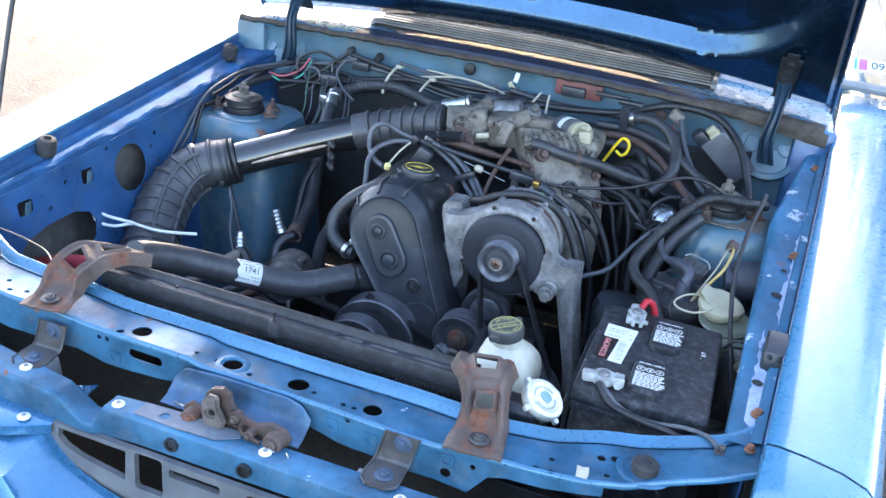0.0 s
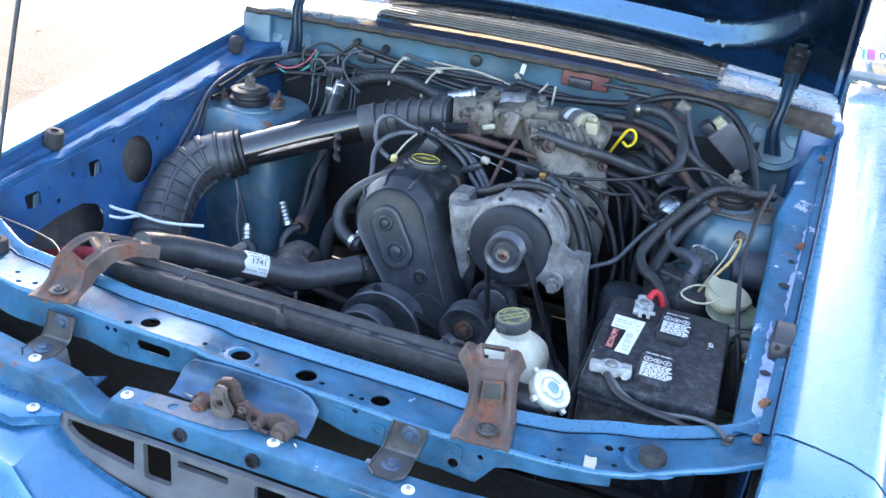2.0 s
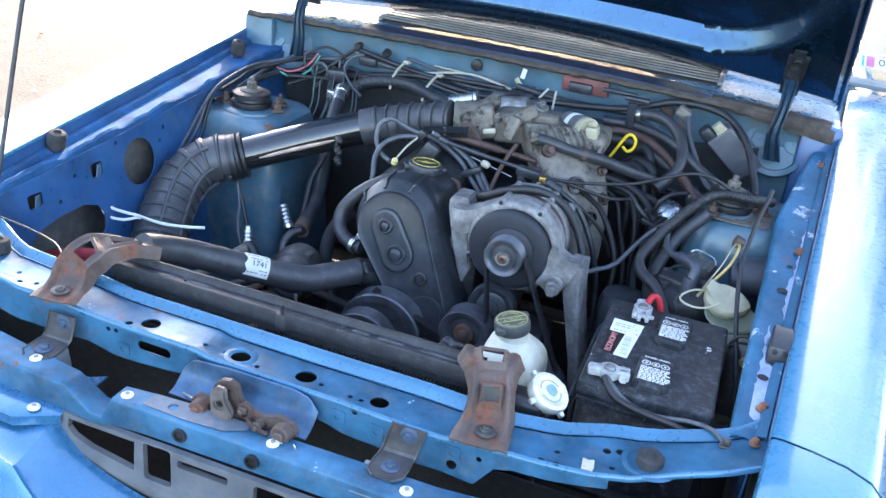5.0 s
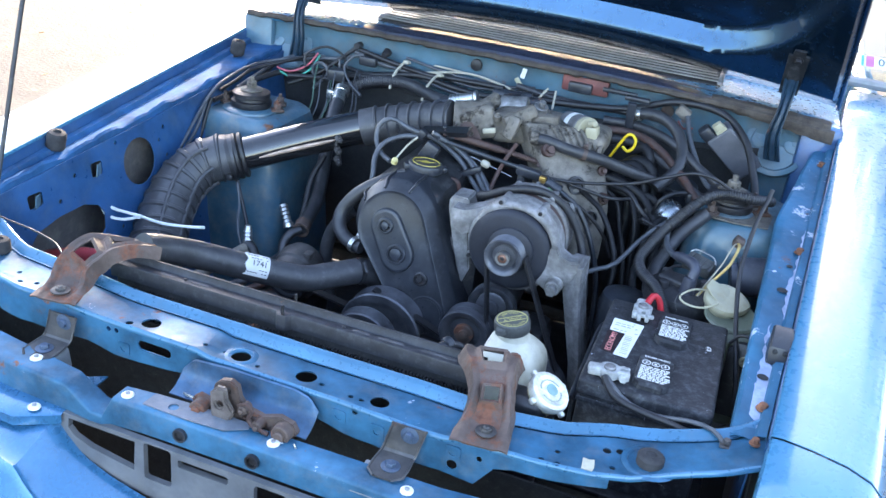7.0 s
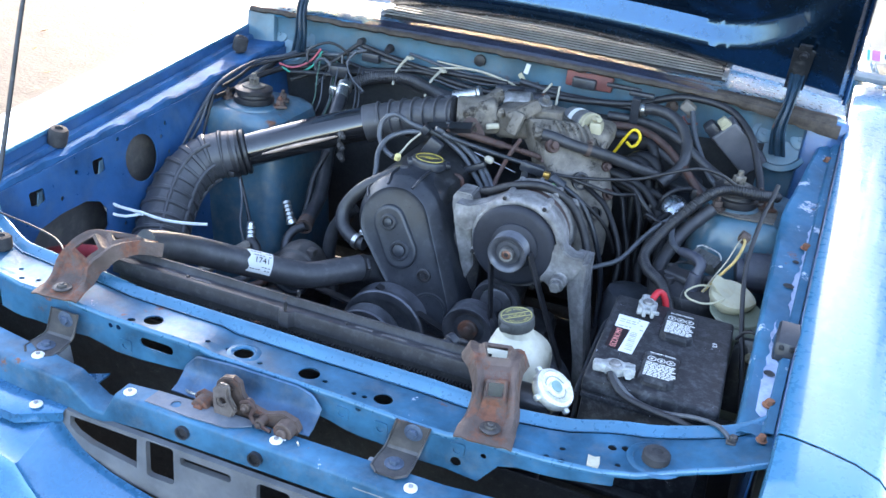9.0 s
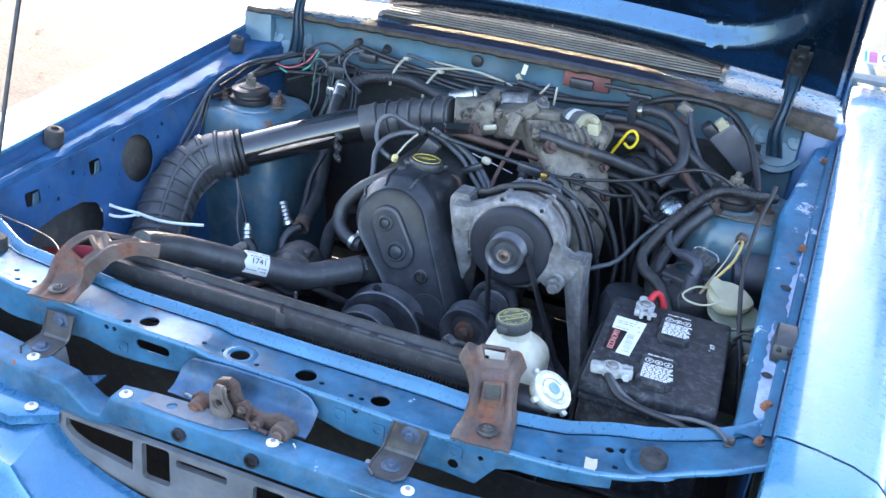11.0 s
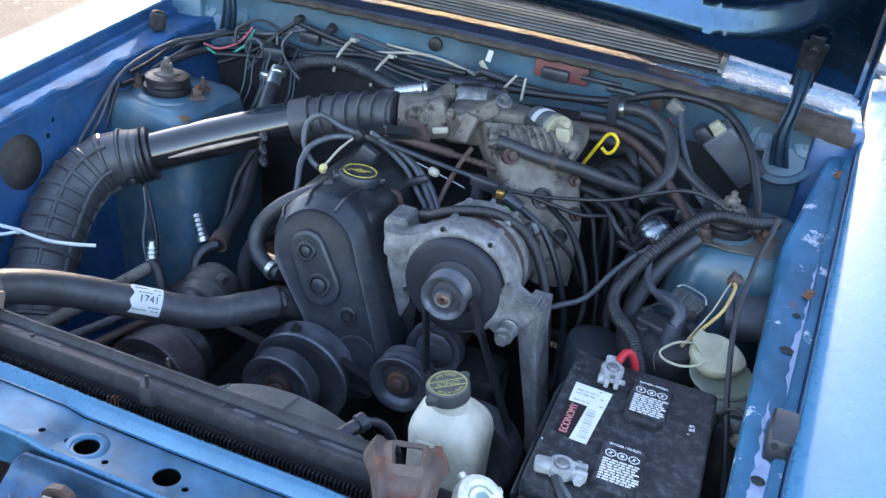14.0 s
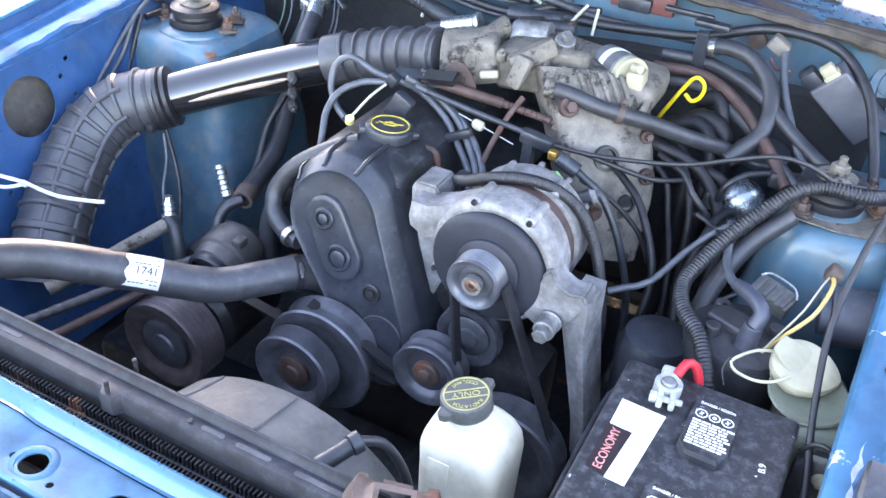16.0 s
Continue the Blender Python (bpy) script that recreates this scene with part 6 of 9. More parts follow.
tube(bm, [(-0.655, 0.430, 0.752), (-0.662, 0.424, 0.738), (-0.650, 0.426, 0.724), (-0.622, 0.440, 0.718), (-0.597, 0.458, 0.724)], 0.0034, 8)
box(bm, (-0.597, 0.458, 0.725), (0.012, 0.008, 0.010), 0.002)
tagged(put("wire_tie", bm, M_TIE_WHITE), "white plastic-coated wire tied round the duct", "tie")


def hose(name, pts, r, mat, label, category="hose", group="", rib=0.0, seg=12, step=0.012, depth=0.14):
    bm = B()
    tube(bm, pts, r, seg, min(0.0022, rib / 4) if rib else step, ribs(rib, depth) if rib else None)
    return tagged(put(name, bm, mat), label, category, group)


def clamp(c, d, r, parent=None, mat=None):
    d = Vector(d).normalized()
    m = frame_at(c, d.orthogonal(), d.cross(d.orthogonal()))
    bm = B()
    ring(bm, m @ Vector((0, 0, -0.005)), m @ Vector((0, 0, 0.005)), r - 0.001, r + 0.0015)
    box(bm, m @ Vector((r + 0.004, 0, 0)), (0.010, 0.016, 0.011), 0.002, m.to_3x3().to_4x4())
    cyl(bm, m @ Vector((r + 0.004, -0.012, 0)), m @ Vector((r + 0.004, 0.014, 0)), 0.0045, seg=10)
    if parent:
        return part("clamp", bm, mat or M_ZINC, parent)
    return tagged(put("hose_clamp", bm, mat or M_ZINC), "bright worm-drive hose clamp", "clamp", "hose clamps")


# ---- cooling hoses ----
uh = thing("upper_radiator_hose", "fat black rubber radiator hose with a white sticker", "hose", at=(-0.3, 0.3, 0.7))
UH = [(-0.375, 0.185, 0.822), (-0.362, 0.235, 0.802), (-0.335, 0.29, 0.776), (-0.262, 0.37, 0.733), (-0.187, 0.432, 0.704), (-0.135, 0.49, 0.702), (-0.098, 0.54, 0.698), (-0.075, 0.575, 0.672), (-0.07, 0.60, 0.64)]
bm = B()
tube(bm, UH, 0.027, 24, 0.006, lambda s, t: 1 + 0.006 * math.sin(s * 900))
part("rubber", bm, M_HOSE_GREY, uh)
bm = B()
us = spline(UH, 0.006)
i0 = min(range(len(us)), key=lambda i: (us[i] - Vector((-0.262, 0.368, 0.735))).length)
bm2_rows = []
for i in range(i0 - 4, i0 + 5):
    c = us[i]
    d = (us[i + 1] - us[i - 1]).normalized()
    up = Vector((0.30, -0.60, 0.74)) - d * d.dot(Vector((0.30, -0.60, 0.74)))
    up.normalize()
    sd = d.cross(up)
    ragged = 0.12 * math.sin(i * 5.1) if i in (i0 - 4, i0 + 4) else 0
    bm2_rows.append([c + 0.0279 * (up * math.cos(a) + sd * math.sin(a)) + d * (0.003 * math.sin(a * 7 + i) if i == i0 - 4 else 0) for a in [-1.05 + 2.0 * k / 10 for k in range(11)]])
loft(bm, bm2_rows)
lab = part("sticker", bm, M_LABEL, uh, "torn white paper sticker")
M_INK = material("black_ink", (0.03, 0.03, 0.035), 0.6)
bm = B()
for row, a in enumerate((-0.72, -0.40, -0.12, 0.18, 0.44, 0.66)):
    for i in range(i0 - 3, i0 + 4):
        if row in (2, 3) or (i * 7 + row * 3) % 5 == 0 or (row == 4 and i < i0):
            continue
        c = us[i]
        d = (us[i + 1] - us[i - 1]).normalized()
        up = Vector((0.30, -0.60, 0.74)) - d * d.dot(Vector((0.30, -0.60, 0.74)))
        up.normalize()
        nrm = up * math.cos(a) + d.cross(up) * math.sin(a)
        big = row in (2, 3)
        box(bm, c + 0.0281 * nrm, (0.0042 if not big else 0.0034, 0.0014 if not big else 0.0042, 0.0005), 0, frame_at((0, 0, 0), d, nrm.cross(d)))
part("sticker_print", bm, M_INK, lab)
ud = (us[i0 + 1] - us[i0 - 1]).normalized()
un = Vector((0.30, -0.60, 0.74)) - ud * ud.dot(Vector((0.30, -0.60, 0.74)))
un.normalize()
words("sticker_number", "1741", 0.0165, frame_at(us[i0] + un * 0.0284 + ud * 0.004, ud, un.cross(ud)), M_INK, lab)
clamp((-0.105, 0.53, 0.700), (0.5, 0.7, -0.1), 0.0275, uh, M_STEEL_DARK)

hh = thing("heater_hose", "black heater hose with bright fittings", "hose", at=(-0.38, 0.8, 0.65))
bm = B()
tube(bm, [(-0.424, 1.062, 0.893), (-0.415, 1.02, 0.872), (-0.404, 0.975, 0.84), (-0.385, 0.915, 0.785), (-0.368, 0.865, 0.735), (-0.342, 0.79, 0.705), (-0.322, 0.70, 0.692), (-0.316, 0.672, 0.687)], 0.0170, 16)
part("rubber", bm, M_HOSE, hh)
bm = B()
cyl(bm, (-0.418, 1.035, 0.880), (-0.427, 1.070, 0.899), 0.017)
cyl(bm, (-0.425, 1.066, 0.896), (-0.429, 1.082, 0.905), 0.020)
box(bm, (-0.448, 1.055, 0.893), (0.022, 0.018, 0.022), 0.004)
part("valve", bm, M_ZINC, hh, "bright metal valve fitting")
bm = B()
ring(bm, (-0.320, 0.690, 0.691), (-0.314, 0.665, 0.686), 0.0135, 0.019)
part("collar", bm, M_RUST, hh)
bm = B()
tube(bm, [(-0.316, 0.667, 0.686), (-0.330, 0.648, 0.680), (-0.338, 0.630, 0.660), (-0.330, 0.615, 0.635), (-0.317, 0.600, 0.605)], 0.011, 14)
part("pipe", bm, M_STEEL_DARK, hh)


def barb(name, base, tip):
    f = thing(name, "bright ribbed metal hose fitting standing open", "fitting", "open fittings", at=base)
    m, h = axis_matrix(base, tip)
    bm = B()
    prof = [(0.0125, 0), (0.0125, 0.009), (0.009, 0.011)]
    z = 0.012
    while z < h - 0.006:
        prof += [(0.0108, z), (0.0080, z + 0.0065)]
        z += 0.009
    prof += [(0.0070, h), (0.004, h), (0.004, h - 0.01)]
    lathe(bm, prof, m, 18)
    part("barb", bm, M_ZINC, f)
    return f


barb("hose_fitting", (-0.341, 0.658, 0.690), (-0.365, 0.671, 0.737))
barb("hose_fitting", (-0.393, 0.568, 0.668), (-0.398, 0.576, 0.711))
hose("refrigerant_hose", [(-0.394, 0.565, 0.672), (-0.375, 0.560, 0.665), (-0.355, 0.545, 0.630), (-0.34, 0.54, 0.58)], 0.011, M_HOSE, "dusty black hose bent down beside the pump", group="front hoses")
hose("refrigerant_hose", [(-0.390, 0.562, 0.666), (-0.420, 0.515, 0.645), (-0.455, 0.45, 0.62), (-0.49, 0.38, 0.60)], 0.012, M_ALU_DIRTY, "dusty crimped metal hose end", group="front hoses")
hose("refrigerant_hose", [(-0.300, 0.56, 0.62), (-0.333, 0.50, 0.610), (-0.366, 0.45, 0.597), (-0.413, 0.34, 0.578), (-0.46, 0.25, 0.56)], 0.008, M_RUSTROD, "rusty metal pipe low beside the radiator", "pipe", group="front hoses")
hose("refrigerant_hose", [(-0.31, 0.55, 0.635), (-0.36, 0.48, 0.622), (-0.42, 0.38, 0.606), (-0.48, 0.27, 0.59)], 0.009, M_HOSE, "dusty ridged hose running low past the pump", group="front hoses", rib=0.02)
hose("bypass_hose", [(-0.060, 0.640, 0.893), (-0.105, 0.622, 0.872), (-0.152, 0.606, 0.838), (-0.180, 0.590, 0.795), (-0.172, 0.572, 0.763), (-0.140, 0.558, 0.746), (-0.112, 0.552, 0.744)], 0.0145, M_HOSE, "black hose curving round the timing cover", seg=16)
hose("bypass_hose", [(-0.175, 0.630, 0.785), (-0.205, 0.622, 0.745), (-0.222, 0.62, 0.700), (-0.222, 0.615, 0.64), (-0.20, 0.60, 0.58)], 0.015, M_HOSE, "black hose dropping beside the timing cover", seg=16)
clamp((-0.128, 0.553, 0.746), (0.9, -0.3, -0.1), 0.016)
hose("wire", [(-0.360, 0.86, 0.80), (-0.372, 0.82, 0.75), (-0.365, 0.78, 0.70), (-0.36, 0.75, 0.66)], 0.007, M_RUBBER, "thin black hose beside the heater hose", "hose")
hose("bonding_wire", [(-0.487, 0.672, 0.760), (-0.470, 0.655, 0.72), (-0.452, 0.62, 0.68), (-0.43, 0.60, 0.64)], 0.003, M_WIREGREY, "thin grey wire under the duct", "wire")
hose("bonding_wire", [(-0.500, 0.690, 0.765), (-0.475, 0.68, 0.70), (-0.452, 0.66, 0.66), (-0.44, 0.64, 0.60)], 0.004, M_STEEL_DARK, "thin dark rod under the duct", "wire")

# red chassis brace low in the corner
bm = B()
tube(bm, [(-0.72, 0.27, 0.665), (-0.60, 0.26, 0.715), (-0.52, 0.25, 0.735)], 0.016, 12, 0.05)
tagged(put("brace", bm, M_RED_PAINT), "dark red painted brace by the support", "brace")
hose("corner_hose", [(-0.50, 0.20, 0.70), (-0.475, 0.20, 0.76), (-0.455, 0.20, 0.785), (-0.440, 0.20, 0.76)], 0.008, M_HOSE, "small black hose loop behind the bracket")

# ---- coolant bottle ----
bottle = thing("coolant_bottle", "milky white plastic coolant bottle with a black cap", "bottle", at=(0.295, 0.345, 0.45))
bm = B()
secs = []
for z, w, d, r in ((0.45, 0.100, 0.100, 0.02), (0.60, 0.104, 0.104, 0.022), (0.712, 0.106, 0.106, 0.020), (0.728, 0.105, 0.105, 0.022), (0.738, 0.100, 0.100, 0.025), (0.748, 0.090, 0.090, 0.030), (0.756, 0.076, 0.076, 0.031), (0.763, 0.060, 0.060, 0.0295), (0.778, 0.056, 0.056, 0.0275)):
    k = max(0, (z - 0.705) / 0.07)
    secs.append([Vector((0.292 - 0.013 * k + a, 0.345 + b, z)) for a, b in rrect(0, 0, w, d, r, 6)])
loft(bm, secs, closed=True, cap=True)
part("tank", bm, M_WHITEPLASTIC, bottle)
bm = B()
box(bm, (0.270, 0.293, 0.68), (0.028, 0.004, 0.09), 0.0018)
part("moulding", bm, M_WHITEPLASTIC, bottle)
CAP = Matrix.Translation((0.278, 0.343, 0.776)) @ Matrix.Rotation(radians(4), 4, "X") @ Matrix.Rotation(radians(-8), 4, "Y") @ Matrix.Rotation(radians(34), 4, "Z") @ Matrix.Scale(0.85, 4)
bm = B()
lathe(bm, [(0.036, 0), (0.0375, 0.003), (0.0375, 0.020), (0.036, 0.0245), (0.033, 0.026), (0.0325, 0.0252)], CAP, 44)
for a in (0.62, 0.62 + math.pi):
    out = [(0.030, -0.013), (0.040, -0.011), (0.048, -0.007), (0.0515, 0.0), (0.048, 0.007), (0.040, 0.011), (0.030, 0.013)]
    loft(bm, [[CAP @ Matrix.Rotation(a, 4, "Z") @ Vector((x * k, y * k, z)) for x, y in out] for k, z in ((0.97, 0.009), (1.0, 0.011), (1.0, 0.017), (0.97, 0.020))], closed=True, cap=True)
lid = part("cap", bm, material("cap_plastic", (0.075, 0.076, 0.072), 0.42, 0, 0.2, 60, 0.1, dust=((0.2, 0.2, 0.18), 0.3)), bottle)
bm = B()
lathe(bm, [(0.0305, 0.0250), (0.0305, 0.0262), (0.0325, 0.0264), (0.0327, 0.0250)], CAP, 44, cap=False)
for y in (-0.0075, 0.0075):
    box(bm, CAP @ Vector((0, y, 0.0256)), (0.051, 0.0012, 0.0012), 0, CAP.to_quaternion().to_matrix().to_4x4())
M_CAPPRINT = material("faded_yellow_print", (0.38, 0.34, 0.13), 0.5, 0, 0.15, 60, 0.02, dust=((0.25, 0.22, 0.15), 0.3))
part("cap_rim", bm, M_CAPPRINT, lid)
FLIP = Matrix.Rotation(math.pi, 4, "Z")
words("cap_word", "ONLY", 0.0135, CAP @ Matrix.Translation((0, 0, 0.0256)) @ FLIP, M_CAPPRINT, lid, sx=1.1)
for text, r0, sgn in (("RADIATOR", 0.0245, 1), ("COOLANT", 0.0245, -1)):
    n = len(text)
    for i, ch in enumerate(text):
        a = (i - (n - 1) / 2) * 0.24
        if sgn > 0:
            mm = Matrix.Rotation(-a, 4, "Z") @ Matrix.Translation((0, r0, 0))
        else:
            mm = Matrix.Rotation(a, 4, "Z") @ Matrix.Translation((0, -r0, 0))
        words("cap_letter", ch, 0.0085, CAP @ Matrix.Translation((0, 0, 0.0256)) @ FLIP @ mm, M_CAPPRINT, lid)

# ---- battery ----
bat = thing("battery", "dusty black car battery with stickers and two vent covers", "battery", at=(0.53, 0.345, 0.62))
BM = material("battery_case", (0.020, 0.021, 0.025), 0.55, 0, 0.25, 30, 0.1, dust=((0.17, 0.175, 0.19), 0.42), scratch=0.22, spec=0.3)
bm = B()
box(bm, (0.5285, 0.346, 0.705), (0.202, 0.294, 0.17), 0.006)
case = part("case", bm, BM, bat)
bm = B()
box(bm, (0.5285, 0.346, 0.796), (0.209, 0.302, 0.030), 0.006, seg=3)
box(bm, (0.5285, 0.346, 0.774), (0.206, 0.299, 0.008), 0.002)
cover_top = part("cover", bm, BM, bat)
BTOP = 0.811
bm = B()
box(bm, (0.419, 0.345, 0.700), (0.008, 0.24, 0.10), 0.003)
tube(bm, [(0.416, 0.22, 0.755), (0.414, 0.35, 0.757), (0.416, 0.47, 0.76), (0.432, 0.505, 0.76)], 0.005, 10, 0.03)
part("hold_down", bm, M_PLASTIC, bat)
for cx, cy in ((0.543, 0.415), (0.531, 0.262)):
    bm = B()
    out = [(-0.028, -0.036), (-0.018, -0.048), (0.018, -0.048), (0.028, -0.036), (0.028, 0.038), (0.020, 0.048), (-0.020, 0.048), (-0.028, 0.038)]
    loft(bm, [[Vector((cx + a * k, cy + b * k, z)) for a, b in out] for k, z in ((1.0, BTOP - 0.003), (1.0, BTOP + 0.007), (0.93, BTOP + 0.011))], closed=True, cap=True)
    vc = part("vent_cover", bm, BM, bat)
    z = BTOP + 0.0112
    words("heading", "DANGER / POISON", 0.0056, Matrix.Translation((cx, cy + 0.037, z)), M_LABEL, vc, sx=0.85)
    bm = B()
    for k in range(3):
        ox, oy = cx - 0.015 + 0.015 * k, cy + 0.019
        if k == 1:
            plate(bm, circle2(ox, oy, 0.0068, 14), [circle2(ox, oy, 0.0054, 12)], 0.0004, Matrix.Translation((0, 0, z)))
            plate(bm, circle2(ox, oy, 0.0026, 10), [], 0.0004, Matrix.Translation((0, 0, z)))
        else:
            plate(bm, [(ox + 0.0075 * math.cos(a), oy + 0.0075 * math.sin(a)) for a in (math.pi / 4 * (j + 0.5) for j in range(8))], [[(ox + 0.006 * math.cos(a), oy + 0.006 * math.sin(a)) for a in (math.pi / 4 * (j + 0.5) for j in range(8))]], 0.0004, Matrix.Translation((0, 0, z)))
            box(bm, (ox, oy, z), (0.006, 0.0012, 0.0005), 0, Matrix.Rotation(0.7, 4, "Z"))
            box(bm, (ox, oy, z), (0.0012, 0.006, 0.0005), 0, Matrix.Rotation(0.3, 4, "Z"))
    part("warning_symbol", bm, M_LABEL, vc)
    bm = B()
    rr = random.Random(int(cx * 1000))
    for k in range(9):
        y = cy + 0.006 - 0.0048 * k
        x = cx - 0.022
        while x < cx + 0.019:
            w = 0.004 + 0.006 * rr.random()
            box(bm, (x + w / 2, y, z), (w, 0.0026, 0.0005), 0)
            x += w + 0.0014
    part("small_print", bm, M_LABEL, vc)
bm = B()
plate(bm, [(0.440, 0.419), (0.493, 0.417), (0.483, 0.294), (0.460, 0.295), (0.467, 0.373), (0.440, 0.374)], [], 0.0006, Matrix.Translation((0, 0, BTOP + 0.0008)))
sticker = part("sticker", bm, M_LABEL, bat, "white paper price sticker")
bm = B()
rr = random.Random(5)
for k in range(5):
    y = 0.411 - 0.008 * k
    x = 0.445
    while x < 0.484:
        w = 0.003 + 0.007 * rr.random()
        if rr.random() < 0.6:
            box(bm, (x + w / 2, y, BTOP + 0.0011), (w, 0.0028, 0.0004), 0)
        x += w + 0.002
for k in range(11):
    box(bm, (0.4745, 0.365 - 0.006 * k, BTOP + 0.0011), (0.012, 0.0012 + 0.001 * (k % 3), 0.0004), 0)
part("sticker_print", bm, material("grey_ink", (0.35, 0.35, 0.36), 0.6), sticker)
bm = B()
plate(bm, [(0.4375, 0.371), (0.4655, 0.371), (0.460, 0.296), (0.437, 0.300)], [], 0.0006, Matrix.Translation((0, 0, BTOP + 0.0006)))
panel = part("sticker_panel", bm, material("maroon_print", (0.020, 0.012, 0.014), 0.45, 0, 0.2, 40, 0.02), bat)
words("sticker_word", "ECONOMY", 0.0145, Matrix.Translation((0.4500, 0.336, BTOP + 0.0009)) @ Matrix.Rotation(radians(89), 4, "Z"), material("red_print", (0.60, 0.22, 0.20), 0.5), panel, sx=0.92)
words("case_mark", "B.9", 0.011, Matrix.Translation((0.607, 0.398, BTOP + 0.0004)) @ Matrix.Rotation(radians(95), 4, "Z"), M_LABEL, bat)


M_CORRODED = material("corroded_lead", (0.36, 0.37, 0.37), 0.6, 0.3, 0.3, 60, 0.4, dust=((0.5, 0.5, 0.48), 0.4))


def terminal(c, ang, label, mat):
    c = Vector(c)
    t = thing("battery_terminal", label, "terminal", "battery terminals", at=c)
    R = Matrix.Rotation(ang, 4, "Z")
    bm = B()
    cyl(bm, c, c + Vector((0, 0, 0.022)), 0.0105, 0.009)
    part("post", bm, M_ALU, t)
    bm = B()
    ring(bm, c + Vector((0, 0, 0.004)), c + Vector((0, 0, 0.018)), 0.010, 0.0165)
    for k in (-1, 1):
        box(bm, c + (R @ Vector((0.021, 0.007 * k, 0.011))), (0.022, 0.007, 0.015), 0.002, R)
    box(bm, c + (R @ Vector((-0.022, 0, 0.011))), (0.022, 0.020, 0.015), 0.004, R)
    part("clamp", bm, mat, t)
    bm = B()
    hexnut(bm, c + (R @ Vector((0.022, -0.010, 0.011))), c + (R @ Vector((0.022, -0.019, 0.011))), 0.007)
    cyl(bm, c + (R @ Vector((0.022, -0.012, 0.011))), c + (R @ Vector((0.022, 0.019, 0.011))), 0.004, seg=10)
    part("bolt", bm, mat, t)
    return t


terminal((0.482, 0.455, BTOP), radians(-80), "bright bolted battery terminal with a red lead", M_CORRODED)
terminal((0.466, 0.222, BTOP), radians(10), "corroded pale battery terminal with black leads", M_CORRODED)
bm = B()
tube(bm, [(0.486, 0.475, 0.826), (0.492, 0.493, 0.835), (0.502, 0.500, 0.830), (0.510, 0.500, 0.812), (0.513, 0.503, 0.79)], 0.0060, 12)
tagged(put("positive_lead", bm, M_RED), "red insulated lead at the battery terminal", "cable")
hose("negative_cable", [(0.462, 0.205, 0.822), (0.474, 0.190, 0.812), (0.492, 0.182, 0.802), (0.534, 0.165, 0.803), (0.578, 0.150, 0.808), (0.606, 0.140, 0.806)], 0.0055, M_RUBBER, "black battery cable laid to the support beam", "cable")
hose("negative_cable", [(0.466, 0.205, 0.822), (0.484, 0.192, 0.812), (0.508, 0.184, 0.800), (0.552, 0.168, 0.803), (0.600, 0.150, 0.822), (0.632, 0.136, 0.828), (0.652, 0.122, 0.820)], 0.0035, M_WIREGREY, "thin grey earth wire bolted to the beam", "cable")
bm = B()
box(bm, (0.652, 0.121, 0.820), (0.014, 0.018, 0.004), 0.0015)
hexnut(bm, (0.654, 0.120, 0.822), (0.654, 0.120, 0.830), 0.006)
tagged(put("earth_lug", bm, M_TAB), "tarnished earth lug on the beam", "lug")

# battery tray and the closed space beneath
bm = B()
box(bm, (0.525, 0.345, 0.615), (0.25, 0.33, 0.012), 0.004)
tagged(put("battery_tray", bm, M_BLACKMETAL), "black steel battery tray", "tray")

# ---- battery side: washer tank, boxes, coil, hoses ----
wt = thing("washer_tank", "yellowed translucent washer tank with a funnel-shaped cap", "tank", at=(0.66, 0.57, 0.60))
bm = B()
box(bm, (0.650, 0.562, 0.700), (0.080, 0.135, 0.19), 0.018, Matrix.Rotation(0.2, 4, "Z"), seg=3)
M_TANK = material("translucent_tank", (0.17, 0.188, 0.145), 0.35, 0, 0.15, 14, 0.04, dust=((0.28, 0.28, 0.22), 0.3))
M_CAPCREAM = material("stained_cream_plastic", (0.36, 0.335, 0.24), 0.45, 0, 0.12, 18, 0.06, dust=((0.32, 0.22, 0.10), 0.35))
M_WIRE_YELLOW = material("yellow_wire", (0.46, 0.33, 0.12), 0.45, 0, 0.2, 60, 0.05)
part("tank", bm, M_TANK, wt)
bm = B()
lathe(bm, [(0.026, -0.050), (0.034, -0.020), (0.044, -0.004), (0.049, 0.001), (0.047, 0.004), (0.040, 0.002), (0.028, -0.004)], Matrix.Translation((0.634, 0.556, 0.803)) @ Matrix.Rotation(radians(8), 4, "X"), 36)
part("filler_neck", bm, M_TANK, wt, "pale green flared filler neck")
FC = Matrix.Translation((0.616, 0.578, 0.824)) @ Matrix.Rotation(radians(16), 4, "X") @ Matrix.Rotation(radians(6), 4, "Y")
bm = B()
lathe(bm, [(0.030, -0.028), (0.033, -0.014), (0.0375, -0.008), (0.039, 0.0), (0.0375, 0.005), (0.030, 0.0075), (0.020, 0.0060), (0.010, 0.0045)], FC, 40)
for v in bm.verts:
    q = FC.inverted() @ v.co
    if q.x > 0:
        q.x *= 1 + 6 * q.x * (1 - min(1, abs(q.y) / 0.04))
        v.co = FC @ q
capw = part("cap", bm, M_CAPCREAM, wt)
bm = B()
loft(bm, [[FC @ Vector(p) for p in sec] for sec in (((0.014, 0.026, 0.004), (-0.004, -0.022, 0.004)), ((-0.014, 0.024, 0.012), (-0.022, -0.014, 0.010)), ((-0.034, 0.016, 0.026), (-0.040, -0.006, 0.022)))])
thicken(bm, 0.003)
soften(bm, 0.0008)
part("tab", bm, M_CAPCREAM, capw)
